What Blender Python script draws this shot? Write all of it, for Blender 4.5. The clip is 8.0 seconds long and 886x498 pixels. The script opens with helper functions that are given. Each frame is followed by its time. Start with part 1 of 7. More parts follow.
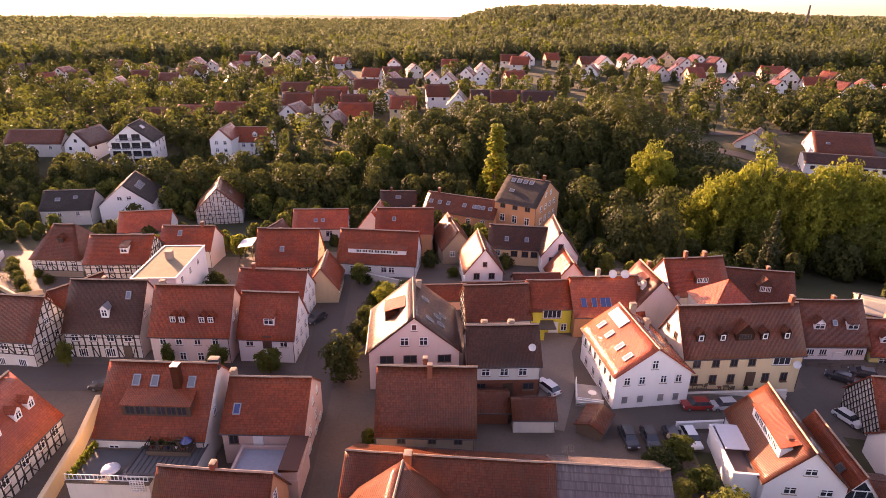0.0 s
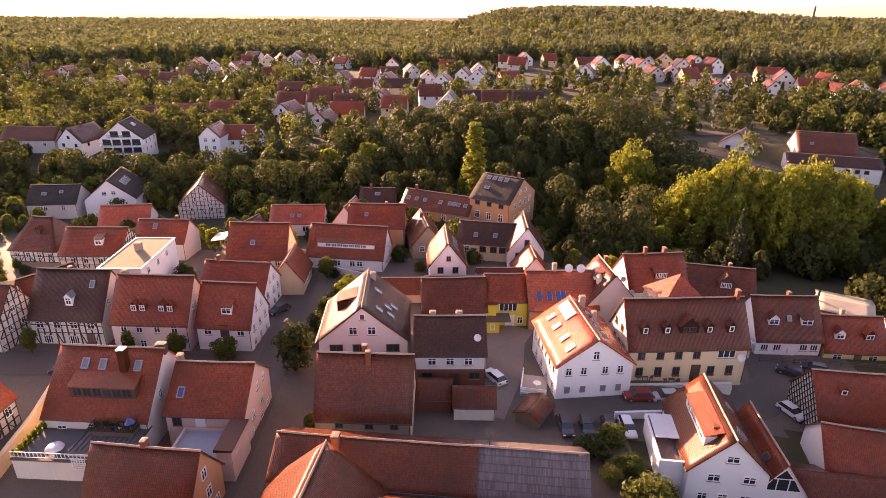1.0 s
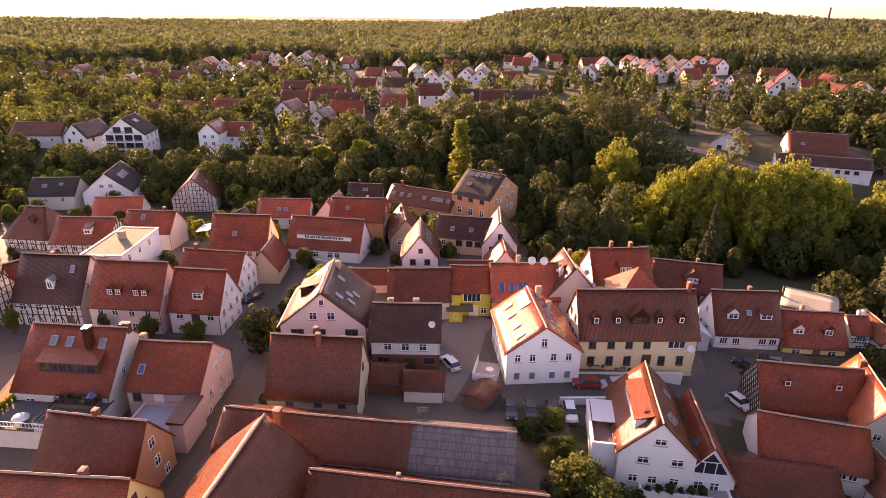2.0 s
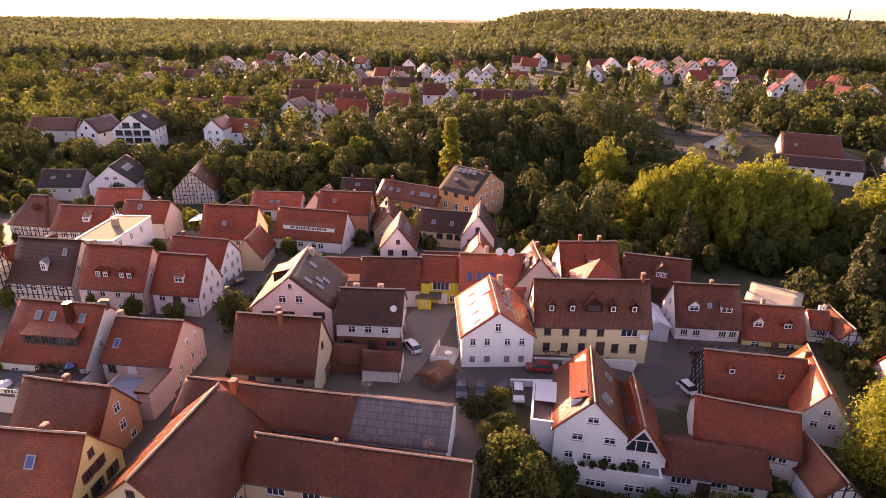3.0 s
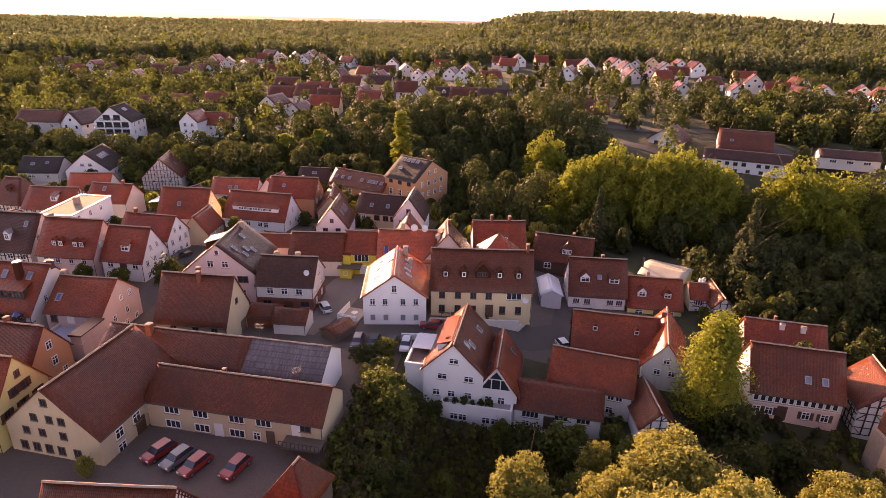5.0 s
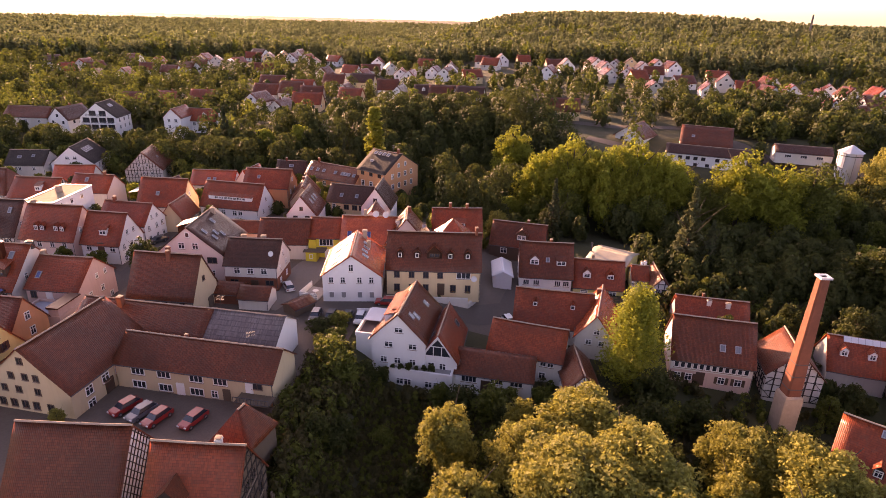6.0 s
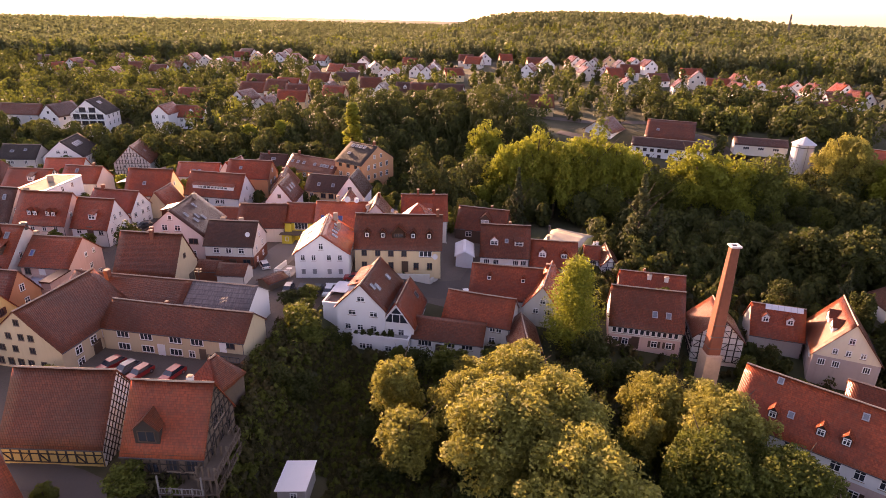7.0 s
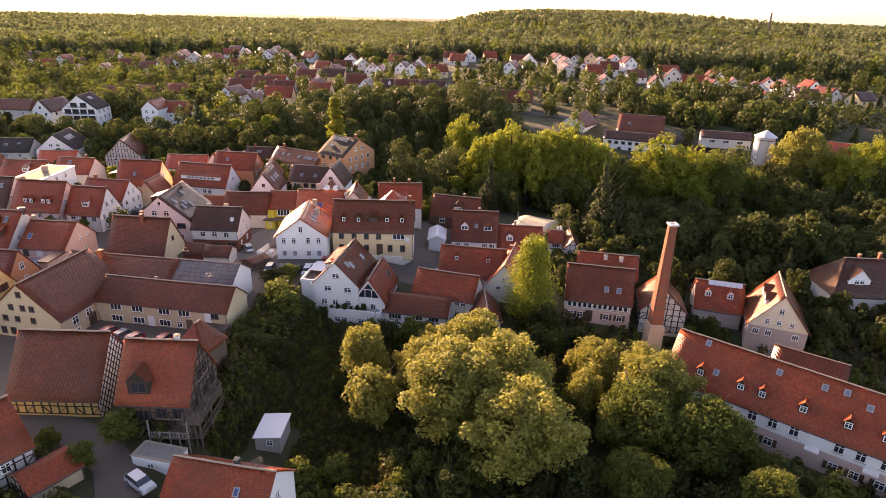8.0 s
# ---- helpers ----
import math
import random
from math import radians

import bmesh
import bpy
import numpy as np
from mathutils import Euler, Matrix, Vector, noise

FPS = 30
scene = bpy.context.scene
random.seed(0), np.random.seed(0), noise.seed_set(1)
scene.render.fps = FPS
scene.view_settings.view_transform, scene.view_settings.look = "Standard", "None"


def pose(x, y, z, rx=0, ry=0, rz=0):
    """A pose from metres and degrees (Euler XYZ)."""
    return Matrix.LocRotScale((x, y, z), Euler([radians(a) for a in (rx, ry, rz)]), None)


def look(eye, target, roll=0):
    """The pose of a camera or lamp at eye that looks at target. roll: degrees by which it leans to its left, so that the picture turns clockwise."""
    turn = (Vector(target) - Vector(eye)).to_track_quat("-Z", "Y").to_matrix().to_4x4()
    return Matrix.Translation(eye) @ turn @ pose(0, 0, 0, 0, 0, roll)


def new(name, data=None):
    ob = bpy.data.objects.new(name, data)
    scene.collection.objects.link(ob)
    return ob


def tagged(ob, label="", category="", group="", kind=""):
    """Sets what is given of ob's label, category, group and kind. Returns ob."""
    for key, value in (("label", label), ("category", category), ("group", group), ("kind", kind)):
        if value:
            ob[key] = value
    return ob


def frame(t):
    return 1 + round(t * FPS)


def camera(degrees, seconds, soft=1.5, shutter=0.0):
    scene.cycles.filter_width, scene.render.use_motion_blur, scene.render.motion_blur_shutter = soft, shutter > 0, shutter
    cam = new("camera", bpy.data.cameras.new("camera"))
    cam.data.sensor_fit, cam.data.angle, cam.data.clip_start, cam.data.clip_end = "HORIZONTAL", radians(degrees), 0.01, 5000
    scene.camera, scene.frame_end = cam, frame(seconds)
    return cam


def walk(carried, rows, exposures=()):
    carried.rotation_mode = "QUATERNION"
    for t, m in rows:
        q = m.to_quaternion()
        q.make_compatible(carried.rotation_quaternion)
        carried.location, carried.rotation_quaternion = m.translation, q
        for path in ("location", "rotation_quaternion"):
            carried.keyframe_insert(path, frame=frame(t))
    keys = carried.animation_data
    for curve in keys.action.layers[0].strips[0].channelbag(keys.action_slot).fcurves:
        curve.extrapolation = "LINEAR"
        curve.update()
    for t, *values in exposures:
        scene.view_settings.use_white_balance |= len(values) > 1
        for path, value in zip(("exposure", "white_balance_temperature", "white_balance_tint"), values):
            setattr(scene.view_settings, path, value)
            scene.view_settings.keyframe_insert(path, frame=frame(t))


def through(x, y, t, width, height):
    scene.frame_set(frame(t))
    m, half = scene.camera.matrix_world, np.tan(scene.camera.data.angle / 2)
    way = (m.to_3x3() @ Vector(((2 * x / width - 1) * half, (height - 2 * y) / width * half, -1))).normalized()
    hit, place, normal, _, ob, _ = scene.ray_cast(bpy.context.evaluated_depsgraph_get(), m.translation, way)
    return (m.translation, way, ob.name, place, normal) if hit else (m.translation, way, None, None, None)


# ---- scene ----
cam = camera(73.63, 8.0, 0.6)
# seconds, place in metres, then yaw, pitch and roll in degrees
ROWS = [
    (0.0, -0.00, -0.00, 53.31, 2.68, -22.40, -0.61),
    (0.5, 4.55, -0.70, 53.10, 3.11, -22.36, -0.68),
    (1.0, 9.18, -1.84, 52.89, 3.74, -22.29, -0.66),
    (1.5, 13.84, -3.17, 52.71, 4.47, -22.25, -0.67),
    (3.0, 28.13, -8.65, 52.57, 7.60, -22.12, -0.83),
    (3.5, 33.01, -10.94, 52.69, 8.09, -22.12, -0.88),
    (4.0, 37.92, -13.53, 52.78, 8.34, -22.10, -0.95),
    (4.5, 42.77, -16.60, 52.85, 8.39, -22.07, -1.06),
    (6.0, 56.74, -27.90, 53.14, 7.83, -22.02, -1.37),
    (6.5, 60.80, -32.69, 53.13, 7.52, -21.99, -1.38),
    (7.0, 64.64, -37.95, 53.12, 7.17, -21.97, -1.32),
    (7.5, 68.02, -43.26, 53.31, 7.10, -22.09, -1.42),
    (8.0, 70.59, -47.35, 53.70, 6.43, -22.18, -1.40),
]
walk(cam, [(t, pose(x, y, z, 90 + pitch, roll, yaw)) for t, x, y, z, yaw, pitch, roll in ROWS],
     [(0.0, 1.60, 9300, 54), (3.5, 1.54, 9300, 54), (4.5, 1.38, 9300, 54), (6.0, 1.44, 9300, 54), (6.6, 1.56, 9300, 52), (7.2, 1.62, 9100, 48), (8.0, 1.68, 8800, 34)])

# ---- daylight: a low sun ahead and to the left, a hazy evening sky ----
SUN_SIDE, SUN_UP = 43.0, 13.0
world = bpy.data.worlds.new("evening_sky")
scene.world = world
world.use_nodes = True
sky = world.node_tree.nodes.new("ShaderNodeTexSky")
sky.sky_type, sky.sun_disc = "NISHITA", False
sky.sun_elevation, sky.sun_rotation = radians(SUN_UP), radians(-SUN_SIDE)
sky.air_density, sky.dust_density, sky.ozone_density = 0.7, 1.0, 1.2
background = world.node_tree.nodes["Background"]
background.inputs["Strength"].default_value = 0.19
world.node_tree.links.new(sky.outputs["Color"], background.inputs["Color"])
sun = new("sun", bpy.data.lights.new("sun", "SUN"))
sun.data.energy, sun.data.angle, sun.data.color = 6.5, radians(0.6), (1.0, 0.80, 0.54)
sun.matrix_basis = look((-math.sin(radians(SUN_SIDE)) * 400, math.cos(radians(SUN_SIDE)) * 400, math.tan(radians(SUN_UP)) * 400), (0, 0, 0))

# ---- materials ----
class Nodes:
    """A Principled material with short ways to add and link nodes."""

    def __init__(self, name, rough=0.9, metal=0.0):
        self.m = bpy.data.materials.new(name)
        self.m.use_nodes = True
        self.t = self.m.node_tree
        self.b = self.t.nodes["Principled BSDF"]
        self.b.inputs["Roughness"].default_value = rough
        self.b.inputs["Metallic"].default_value = metal

    def add(self, kind, **values):
        n = self.t.nodes.new("ShaderNode" + kind)
        for key, v in values.items():
            key = key.replace("_", " ")
            slot = n.inputs[int(key[1:])] if key[0] == "i" and key[1:].isdigit() else n.inputs[key]
            if isinstance(v, bpy.types.NodeSocket):
                self.t.links.new(v, slot)
            else:
                slot.default_value = v
        return n

    def noise(self, coords, scale, detail=3.0, rough=0.6):
        return self.add("TexNoise", Vector=coords, Scale=scale, Detail=detail, Roughness=rough).outputs["Fac"]

    def ramp(self, fac, *stops):
        n = self.t.nodes.new("ShaderNodeValToRGB")
        while len(n.color_ramp.elements) < len(stops):
            n.color_ramp.elements.new(0.5)
        for e, (at, col) in zip(n.color_ramp.elements, stops):
            e.position, e.color = at, (*col, 1)
        self.t.links.new(fac, n.inputs["Fac"])
        return n.outputs["Color"]

    def math(self, op, a, b=0.0):
        n = self.t.nodes.new("ShaderNodeMath")
        n.operation = op
        for k, v in enumerate((a, b)):
            if isinstance(v, bpy.types.NodeSocket):
                self.t.links.new(v, n.inputs[k])
            else:
                n.inputs[k].default_value = v
        return n.outputs[0]

    def mix(self, fac, a, b, blend="MIX"):
        n = self.t.nodes.new("ShaderNodeMix")
        n.data_type, n.blend_type = "RGBA", blend
        for k, v in ((0, fac), (6, a), (7, b)):
            if isinstance(v, bpy.types.NodeSocket):
                self.t.links.new(v, n.inputs[k])
            else:
                n.inputs[k].default_value = v if k == 0 else (*v, 1)
        return n.outputs[2]

    def colour(self, socket):
        self.t.links.new(socket, self.b.inputs["Base Color"])
        return self

    def bump(self, height, strength, distance=0.05):
        self.t.links.new(self.add("Bump", Height=height, Strength=strength, Distance=distance).outputs["Normal"], self.b.inputs["Normal"])
        return self


def shade(col, k):
    return tuple(min(1.0, c * k) for c in col)


def plaster(name, col, dirt=0.35):
    n = Nodes(name, 0.92)
    at = n.add("NewGeometry").outputs["Position"]
    big, fine = n.noise(at, 0.35, 4), n.noise(at, 3.5, 5, 0.7)
    streak = n.noise(n.add("Mapping", Vector=at, Scale=(2.2, 2.2, 0.25)).outputs["Vector"], 1.0, 4)
    c = n.mix(n.math("MULTIPLY", big, 0.55), col, shade(col, 1 - dirt))
    c = n.mix(n.math("MULTIPLY", n.ramp(streak, (0.5, (0, 0, 0)), (0.8, (1, 1, 1))), dirt), c, shade(col, 0.55))
    c = n.mix(n.math("MULTIPLY", fine, 0.2), c, shade(col, 0.8))
    return n.colour(c).bump(fine, 0.25, 0.02).m


def roof_tiles(name, col, worn, row=0.30, across=0.20, rough=0.28, moss=0.36, gloss=0.22):
    """Clay tiles: rows and columns laid along the slope, each tile a little off in tone, with lichen and soot."""
    n = Nodes(name, rough)
    n.b.inputs["Specular IOR Level"].default_value = gloss
    uv = n.add("UVMap").outputs["UV"]
    xyz = n.add("SeparateXYZ", Vector=uv)
    u, v = n.math("DIVIDE", xyz.outputs["X"], across), n.math("DIVIDE", xyz.outputs["Y"], row)
    cell = n.add("CombineXYZ", X=n.math("FLOOR", u), Y=n.math("FLOOR", v)).outputs["Vector"]
    each = n.add("TexWhiteNoise", Vector=cell).outputs["Value"]
    at = n.add("NewGeometry").outputs["Position"]
    big, mid = n.noise(at, 0.22, 5), n.noise(at, 1.3, 5, 0.7)
    c = n.mix(each, shade(col, 0.72), shade(col, 1.25))
    c = n.mix(n.ramp(big, (0.38, (0, 0, 0)), (0.72, (1, 1, 1))), c, worn)
    c = n.mix(n.math("MULTIPLY", n.ramp(mid, (0.52, (0, 0, 0)), (0.72, (1, 1, 1))), moss), c, (0.12, 0.078, 0.054))
    lap = n.math("FRACT", v)
    c = n.mix(n.ramp(lap, (0.0, (0.6, 0.6, 0.6)), (0.22, (0, 0, 0))), c, shade(worn, 0.35))
    n.colour(c)
    h = n.math("ADD", n.math("MULTIPLY", lap, -0.5), n.math("MULTIPLY", n.math("SINE", n.math("MULTIPLY", u, 6.283)), 0.5))
    return n.bump(n.math("ADD", h, n.math("MULTIPLY", each, 0.4)), 0.5, 0.05).m


def plain(name, col, rough=0.6, metal=0.0, vary=0.25, scale=2.0):
    n = Nodes(name, rough, metal)
    at = n.add("NewGeometry").outputs["Position"]
    f = n.noise(at, scale, 4)
    return n.colour(n.mix(n.math("MULTIPLY", f, vary * 2), col, shade(col, 0.5))).bump(n.noise(at, scale * 6, 3), 0.15, 0.02).m


def foliage(name, dark, light, through=0.35):
    n = Nodes(name, 0.65)
    geo = n.add("NewGeometry")
    own = n.add("ObjectInfo").outputs["Random"]
    c = n.mix(geo.outputs["Random Per Island"], dark, light)
    c = n.mix(n.math("MULTIPLY", own, 0.45), c, shade(dark, 0.8))
    big = n.noise(geo.outputs["Position"], 0.25, 3)
    c = n.mix(n.math("MULTIPLY", big, 0.6), c, light)
    n.colour(c)
    n.b.inputs["Specular IOR Level"].default_value = 0.2
    lit = n.add("BsdfTranslucent", Color=n.mix(0.35, c, shade(light, 1.4)))
    both = n.add("MixShader", Fac=through, i1=n.b.outputs[0], i2=lit.outputs[0])
    n.t.links.new(both.outputs[0], n.t.nodes["Material Output"].inputs["Surface"])
    return n.m


def glass_pane(name, col=(0.03, 0.035, 0.045)):
    n = Nodes(name, 0.08)
    n.b.inputs["Base Color"].default_value = (*col, 1)
    n.b.inputs["IOR"].default_value = 1.8
    return n.m


M = {
    "tile_red": roof_tiles("tile_red", (0.30, 0.055, 0.021), (0.17, 0.039, 0.018)),
    "tile_orange": roof_tiles("tile_orange", (0.46, 0.085, 0.028), (0.29, 0.056, 0.024), moss=0.2, rough=0.24, gloss=0.45),
    "tile_brown": roof_tiles("tile_brown", (0.165, 0.041, 0.018), (0.10, 0.030, 0.015)),
    "tile_dark": roof_tiles("tile_dark", (0.088, 0.034, 0.021), (0.056, 0.026, 0.017), rough=0.28, moss=0.08, gloss=0.22),
    "tile_grey": roof_tiles("tile_grey", (0.064, 0.052, 0.046), (0.048, 0.040, 0.036), rough=0.8, moss=0.0, gloss=0.1),
    "eternit": roof_tiles("eternit", (0.17, 0.135, 0.13), (0.105, 0.08, 0.078), row=0.9, across=0.18),
    # paler than the tiles: mortar, and grazing sun put into the colour
    "ridge": plain("ridge_tile", (0.50, 0.36, 0.27), 0.9, vary=0.5, scale=3.0),
    "white": plaster("white_render", (0.78, 0.77, 0.75), 0.12),
    "white_old": plaster("old_white_render", (0.68, 0.64, 0.58), 0.3),
    "pale_cream": plaster("pale_cream_render", (0.74, 0.64, 0.46), 0.22),
    "stone_storey": plaster("stone_storey", (0.46, 0.36, 0.32), 0.4),
    "cream": plaster("cream_render", (0.74, 0.55, 0.33), 0.22),
    "yellow": plaster("yellow_render", (0.70, 0.58, 0.07), 0.2),
    "pale_yellow": plaster("pale_yellow_render", (0.72, 0.63, 0.25), 0.2),
    "pink": plaster("pink_render", (0.74, 0.60, 0.54), 0.2),
    "rose": plaster("rose_render", (0.66, 0.46, 0.40), 0.3),
    "beige": plaster("beige_render", (0.60, 0.47, 0.30), 0.3),
    "grey_wall": plaster("grey_render", (0.42, 0.39, 0.36), 0.35),
    "orange_wall": plaster("orange_render", (0.58, 0.29, 0.15), 0.3),
    "ochre": plaster("ochre_infill", (0.58, 0.38, 0.13), 0.35),
    "sandstone": plaster("sandstone", (0.36, 0.27, 0.20), 0.5),
    "brick": plain("brick", (0.27, 0.085, 0.045), 0.9, vary=0.45, scale=1.6),
    "pale_brick": plain("pale_brick", (0.50, 0.36, 0.27), 0.9, vary=0.4, scale=1.6),
    "timber": plain("dark_timber", (0.040, 0.028, 0.022), 0.8),
    "wood": plain("weathered_wood", (0.16, 0.11, 0.075), 0.85, vary=0.4),
    "frame": plain("white_frame", (0.78, 0.78, 0.76), 0.5, vary=0.08),
    "brown_frame": plain("brown_frame", (0.10, 0.055, 0.035), 0.55),
    "pane": glass_pane("window_pane"),
    # paler than window_pane: sky mirrored in roof windows put into the colour
    "roof_pane": glass_pane("roof_window_pane", (0.15, 0.16, 0.18)),
    "blue_pane": glass_pane("solar_pane", (0.03, 0.05, 0.16)),
    "metal": plain("zinc", (0.34, 0.34, 0.35), 0.5, 0.6, vary=0.2),
    "dark_metal": plain("dark_metal", (0.08, 0.08, 0.085), 0.5, 0.4, vary=0.2),
    "sheet": plain("pale_sheet", (0.62, 0.63, 0.66), 0.45, 0.2, vary=0.15),
    "pale_roof": plain("pale_corrugated_roof", (0.50, 0.43, 0.32), 0.6, vary=0.35, scale=0.8),
    "dish": plain("dish_white", (0.66, 0.64, 0.62), 0.6, vary=0.1),
    "red_paint": plain("red_paint", (0.28, 0.035, 0.025), 0.5),
    "bark": plain("bark", (0.085, 0.062, 0.045), 0.95, vary=0.5, scale=4.0),
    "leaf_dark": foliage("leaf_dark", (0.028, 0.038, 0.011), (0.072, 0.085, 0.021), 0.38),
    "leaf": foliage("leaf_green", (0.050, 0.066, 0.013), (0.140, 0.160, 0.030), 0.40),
    # part of the low sun on lit crowns is put into this green
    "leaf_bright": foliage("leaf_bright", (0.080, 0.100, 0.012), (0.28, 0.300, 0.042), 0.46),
    # wide range: sun highlights on the crowns are put into the pale end
    "leaf_gold": foliage("leaf_gold", (0.052, 0.058, 0.013), (0.35, 0.325, 0.075), 0.40),
    # paled and evened: haze over the distant forest put into the leaf colour
    "leaf_forest": foliage("leaf_forest", (0.078, 0.095, 0.040), (0.120, 0.134, 0.058), 0.45),
    "leaf_dry": foliage("leaf_dry", (0.036, 0.034, 0.013), (0.095, 0.082, 0.028), 0.35),
    "blue_timber": plain("blue_timber", (0.030, 0.034, 0.075), 0.7),
    "weathered_post": plain("weathered_post", (0.28, 0.25, 0.22), 0.85, vary=0.5, scale=6.0),
    # paler copy of needle: sunlight on the tall spruce put into the colour
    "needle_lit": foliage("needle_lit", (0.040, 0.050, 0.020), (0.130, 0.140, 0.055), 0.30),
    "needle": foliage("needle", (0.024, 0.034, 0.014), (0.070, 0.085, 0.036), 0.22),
}

# ---- building blocks ----
def smooth(a, b, v):
    k = min(1.0, max(0.0, (v - a) / (b - a)))
    return k * k * (3 - 2 * k)


def ground_z(x, y):
    """Height of the ground: the old town, the stream's valley, the far slope and the wooded hills."""
    town = 0.4 - 3.6 * smooth(34, 60, x) - 1.4 * smooth(85, 125, x) * smooth(20, 60, y)
    town -= 4.4 * smooth(30, 38, x) * smooth(63, 53, y) * smooth(-40, 0, y) * (1 - 0.6 * smooth(42, 65, x))
    town -= 2.2 * smooth(76, 90, x) * smooth(74, 58, y) * smooth(-20, 20, y)
    town -= 4.2 * smooth(105, 165, y) + 1.0 * smooth(118, 150, y) * smooth(0, 60, x)
    far = 1.5 + 7.0 * smooth(-110, 50, x) + 2.5 * smooth(50, 150, x) * smooth(230, 290, y) - 5.0 * smooth(70, 120, x) * smooth(215, 196, y) + 7.5 * smooth(215, 460, y)
    edge = 172 - 22 * smooth(30, 110, x)
    k = smooth(edge, edge + 45, y)
    z = town * (1 - k) + far * k
    hill = smooth(470, 900, y + 0.25 * max(0.0, x - 250)) * smooth(-95, 60, x - 0.05 * (y - 900))
    z += 23 * hill * (1 - 0.85 * smooth(220, 640, x))
    return z - 16 * smooth(700, 2300, y) * smooth(120, -200, x - 0.1 * y)


def mesh_of(name, bm, *mats):
    me = bpy.data.meshes.new(name)
    bm.to_mesh(me)
    bm.free()
    for m in mats:
        me.materials.append(M[m] if isinstance(m, str) else m)
    return me


def part(name, bm, material, parent, label=""):
    """One mesh object under a thing or under a part; bm may also be a finished mesh, to share it."""
    me = bm if isinstance(bm, bpy.types.Mesh) else mesh_of(name, bm, material)
    ob = new(name, me)
    ob.parent = parent
    if label:
        ob["label"] = label
    return ob


def thing(name, at, label, category, group="", kind=""):
    ob = new(name)
    ob.empty_display_size = 0.3
    ob.matrix_basis = at
    return tagged(ob, label, category, group, kind)


def box(bm, x0, x1, y0, y1, z0, z1, m=None):
    vs = [bm.verts.new((x, y, z)) for z in (z0, z1) for y in (y0, y1) for x in (x0, x1)]
    if m is not None:
        for v in vs:
            v.co = m @ v.co
    for f in ((0, 2, 3, 1), (4, 5, 7, 6), (0, 1, 5, 4), (2, 6, 7, 3), (0, 4, 6, 2), (1, 3, 7, 5)):
        bm.faces.new([vs[i] for i in f])
    return vs


def beam(bm, a, b, w, d):
    """A square bar from a to b."""
    a, b = Vector(a), Vector(b)
    m = Matrix.Translation(a) @ (b - a).to_track_quat("Z", "Y").to_matrix().to_4x4()
    box(bm, -w / 2, w / 2, -d / 2, d / 2, 0, (b - a).length, m)


def tube(bm, a, b, r0, r1=None, n=10):
    a, b = Vector(a), Vector(b)
    r1 = r0 if r1 is None else r1
    m = Matrix.Translation(a) @ (b - a).to_track_quat("Z", "Y").to_matrix().to_4x4() @ Matrix.Translation((0, 0, (b - a).length / 2))
    bmesh.ops.create_cone(bm, cap_ends=True, segments=n, radius1=r0, radius2=r1, depth=(b - a).length, matrix=m)


def prism(bm, outline, y0, y1, m=None):
    """An outline in x and z, drawn out from y0 to y1."""
    a = [bm.verts.new((x, y0, z)) for x, z in outline]
    b = [bm.verts.new((x, y1, z)) for x, z in outline]
    if m is not None:
        for v in a + b:
            v.co = m @ v.co
    n = len(outline)
    bm.faces.new(a)
    bm.faces.new(b[::-1])
    for i in range(n):
        bm.faces.new((a[i], b[i], b[(i + 1) % n], a[(i + 1) % n]))


def lattice(bm, xs, zs, y0, y1):
    """A flat frame of crossing bars in one piece: every second field between the cuts is open."""
    nx, nz = len(xs) - 1, len(zs) - 1
    solid = lambda i, j: 0 <= i < nx and 0 <= j < nz and not (i % 2 and j % 2)
    v = {}

    def at(i, j, k):
        if (i, j, k) not in v:
            v[i, j, k] = bm.verts.new((xs[i], (y0, y1)[k], zs[j]))
        return v[i, j, k]

    for i in range(nx):
        for j in range(nz):
            if not solid(i, j):
                continue
            c = [(i, j), (i + 1, j), (i + 1, j + 1), (i, j + 1)]
            bm.faces.new([at(*p, 0) for p in c])
            for (di, dj), (p, q) in zip(((0, -1), (1, 0), (0, 1), (-1, 0)), zip(c, c[1:] + c[:1])):
                if not solid(i + di, j + dj):
                    bm.faces.new((at(*q, 0), at(*p, 0), at(*p, 1), at(*q, 1)))


def loft(bm, rings, close=True):
    """A solid of square rings, each half its width, half its depth and its height."""
    loops = [[bm.verts.new((sx * w, sy * d, z)) for sx, sy in ((-1, -1), (1, -1), (1, 1), (-1, 1))] for w, d, z in rings]
    for p, q in zip(loops, loops[1:]):
        for k in range(4):
            bm.faces.new((p[k], p[(k + 1) % 4], q[(k + 1) % 4], q[k]))
    bm.faces.new(loops[0][::-1])
    bm.faces.new(loops[-1])


WINDOWS = {}


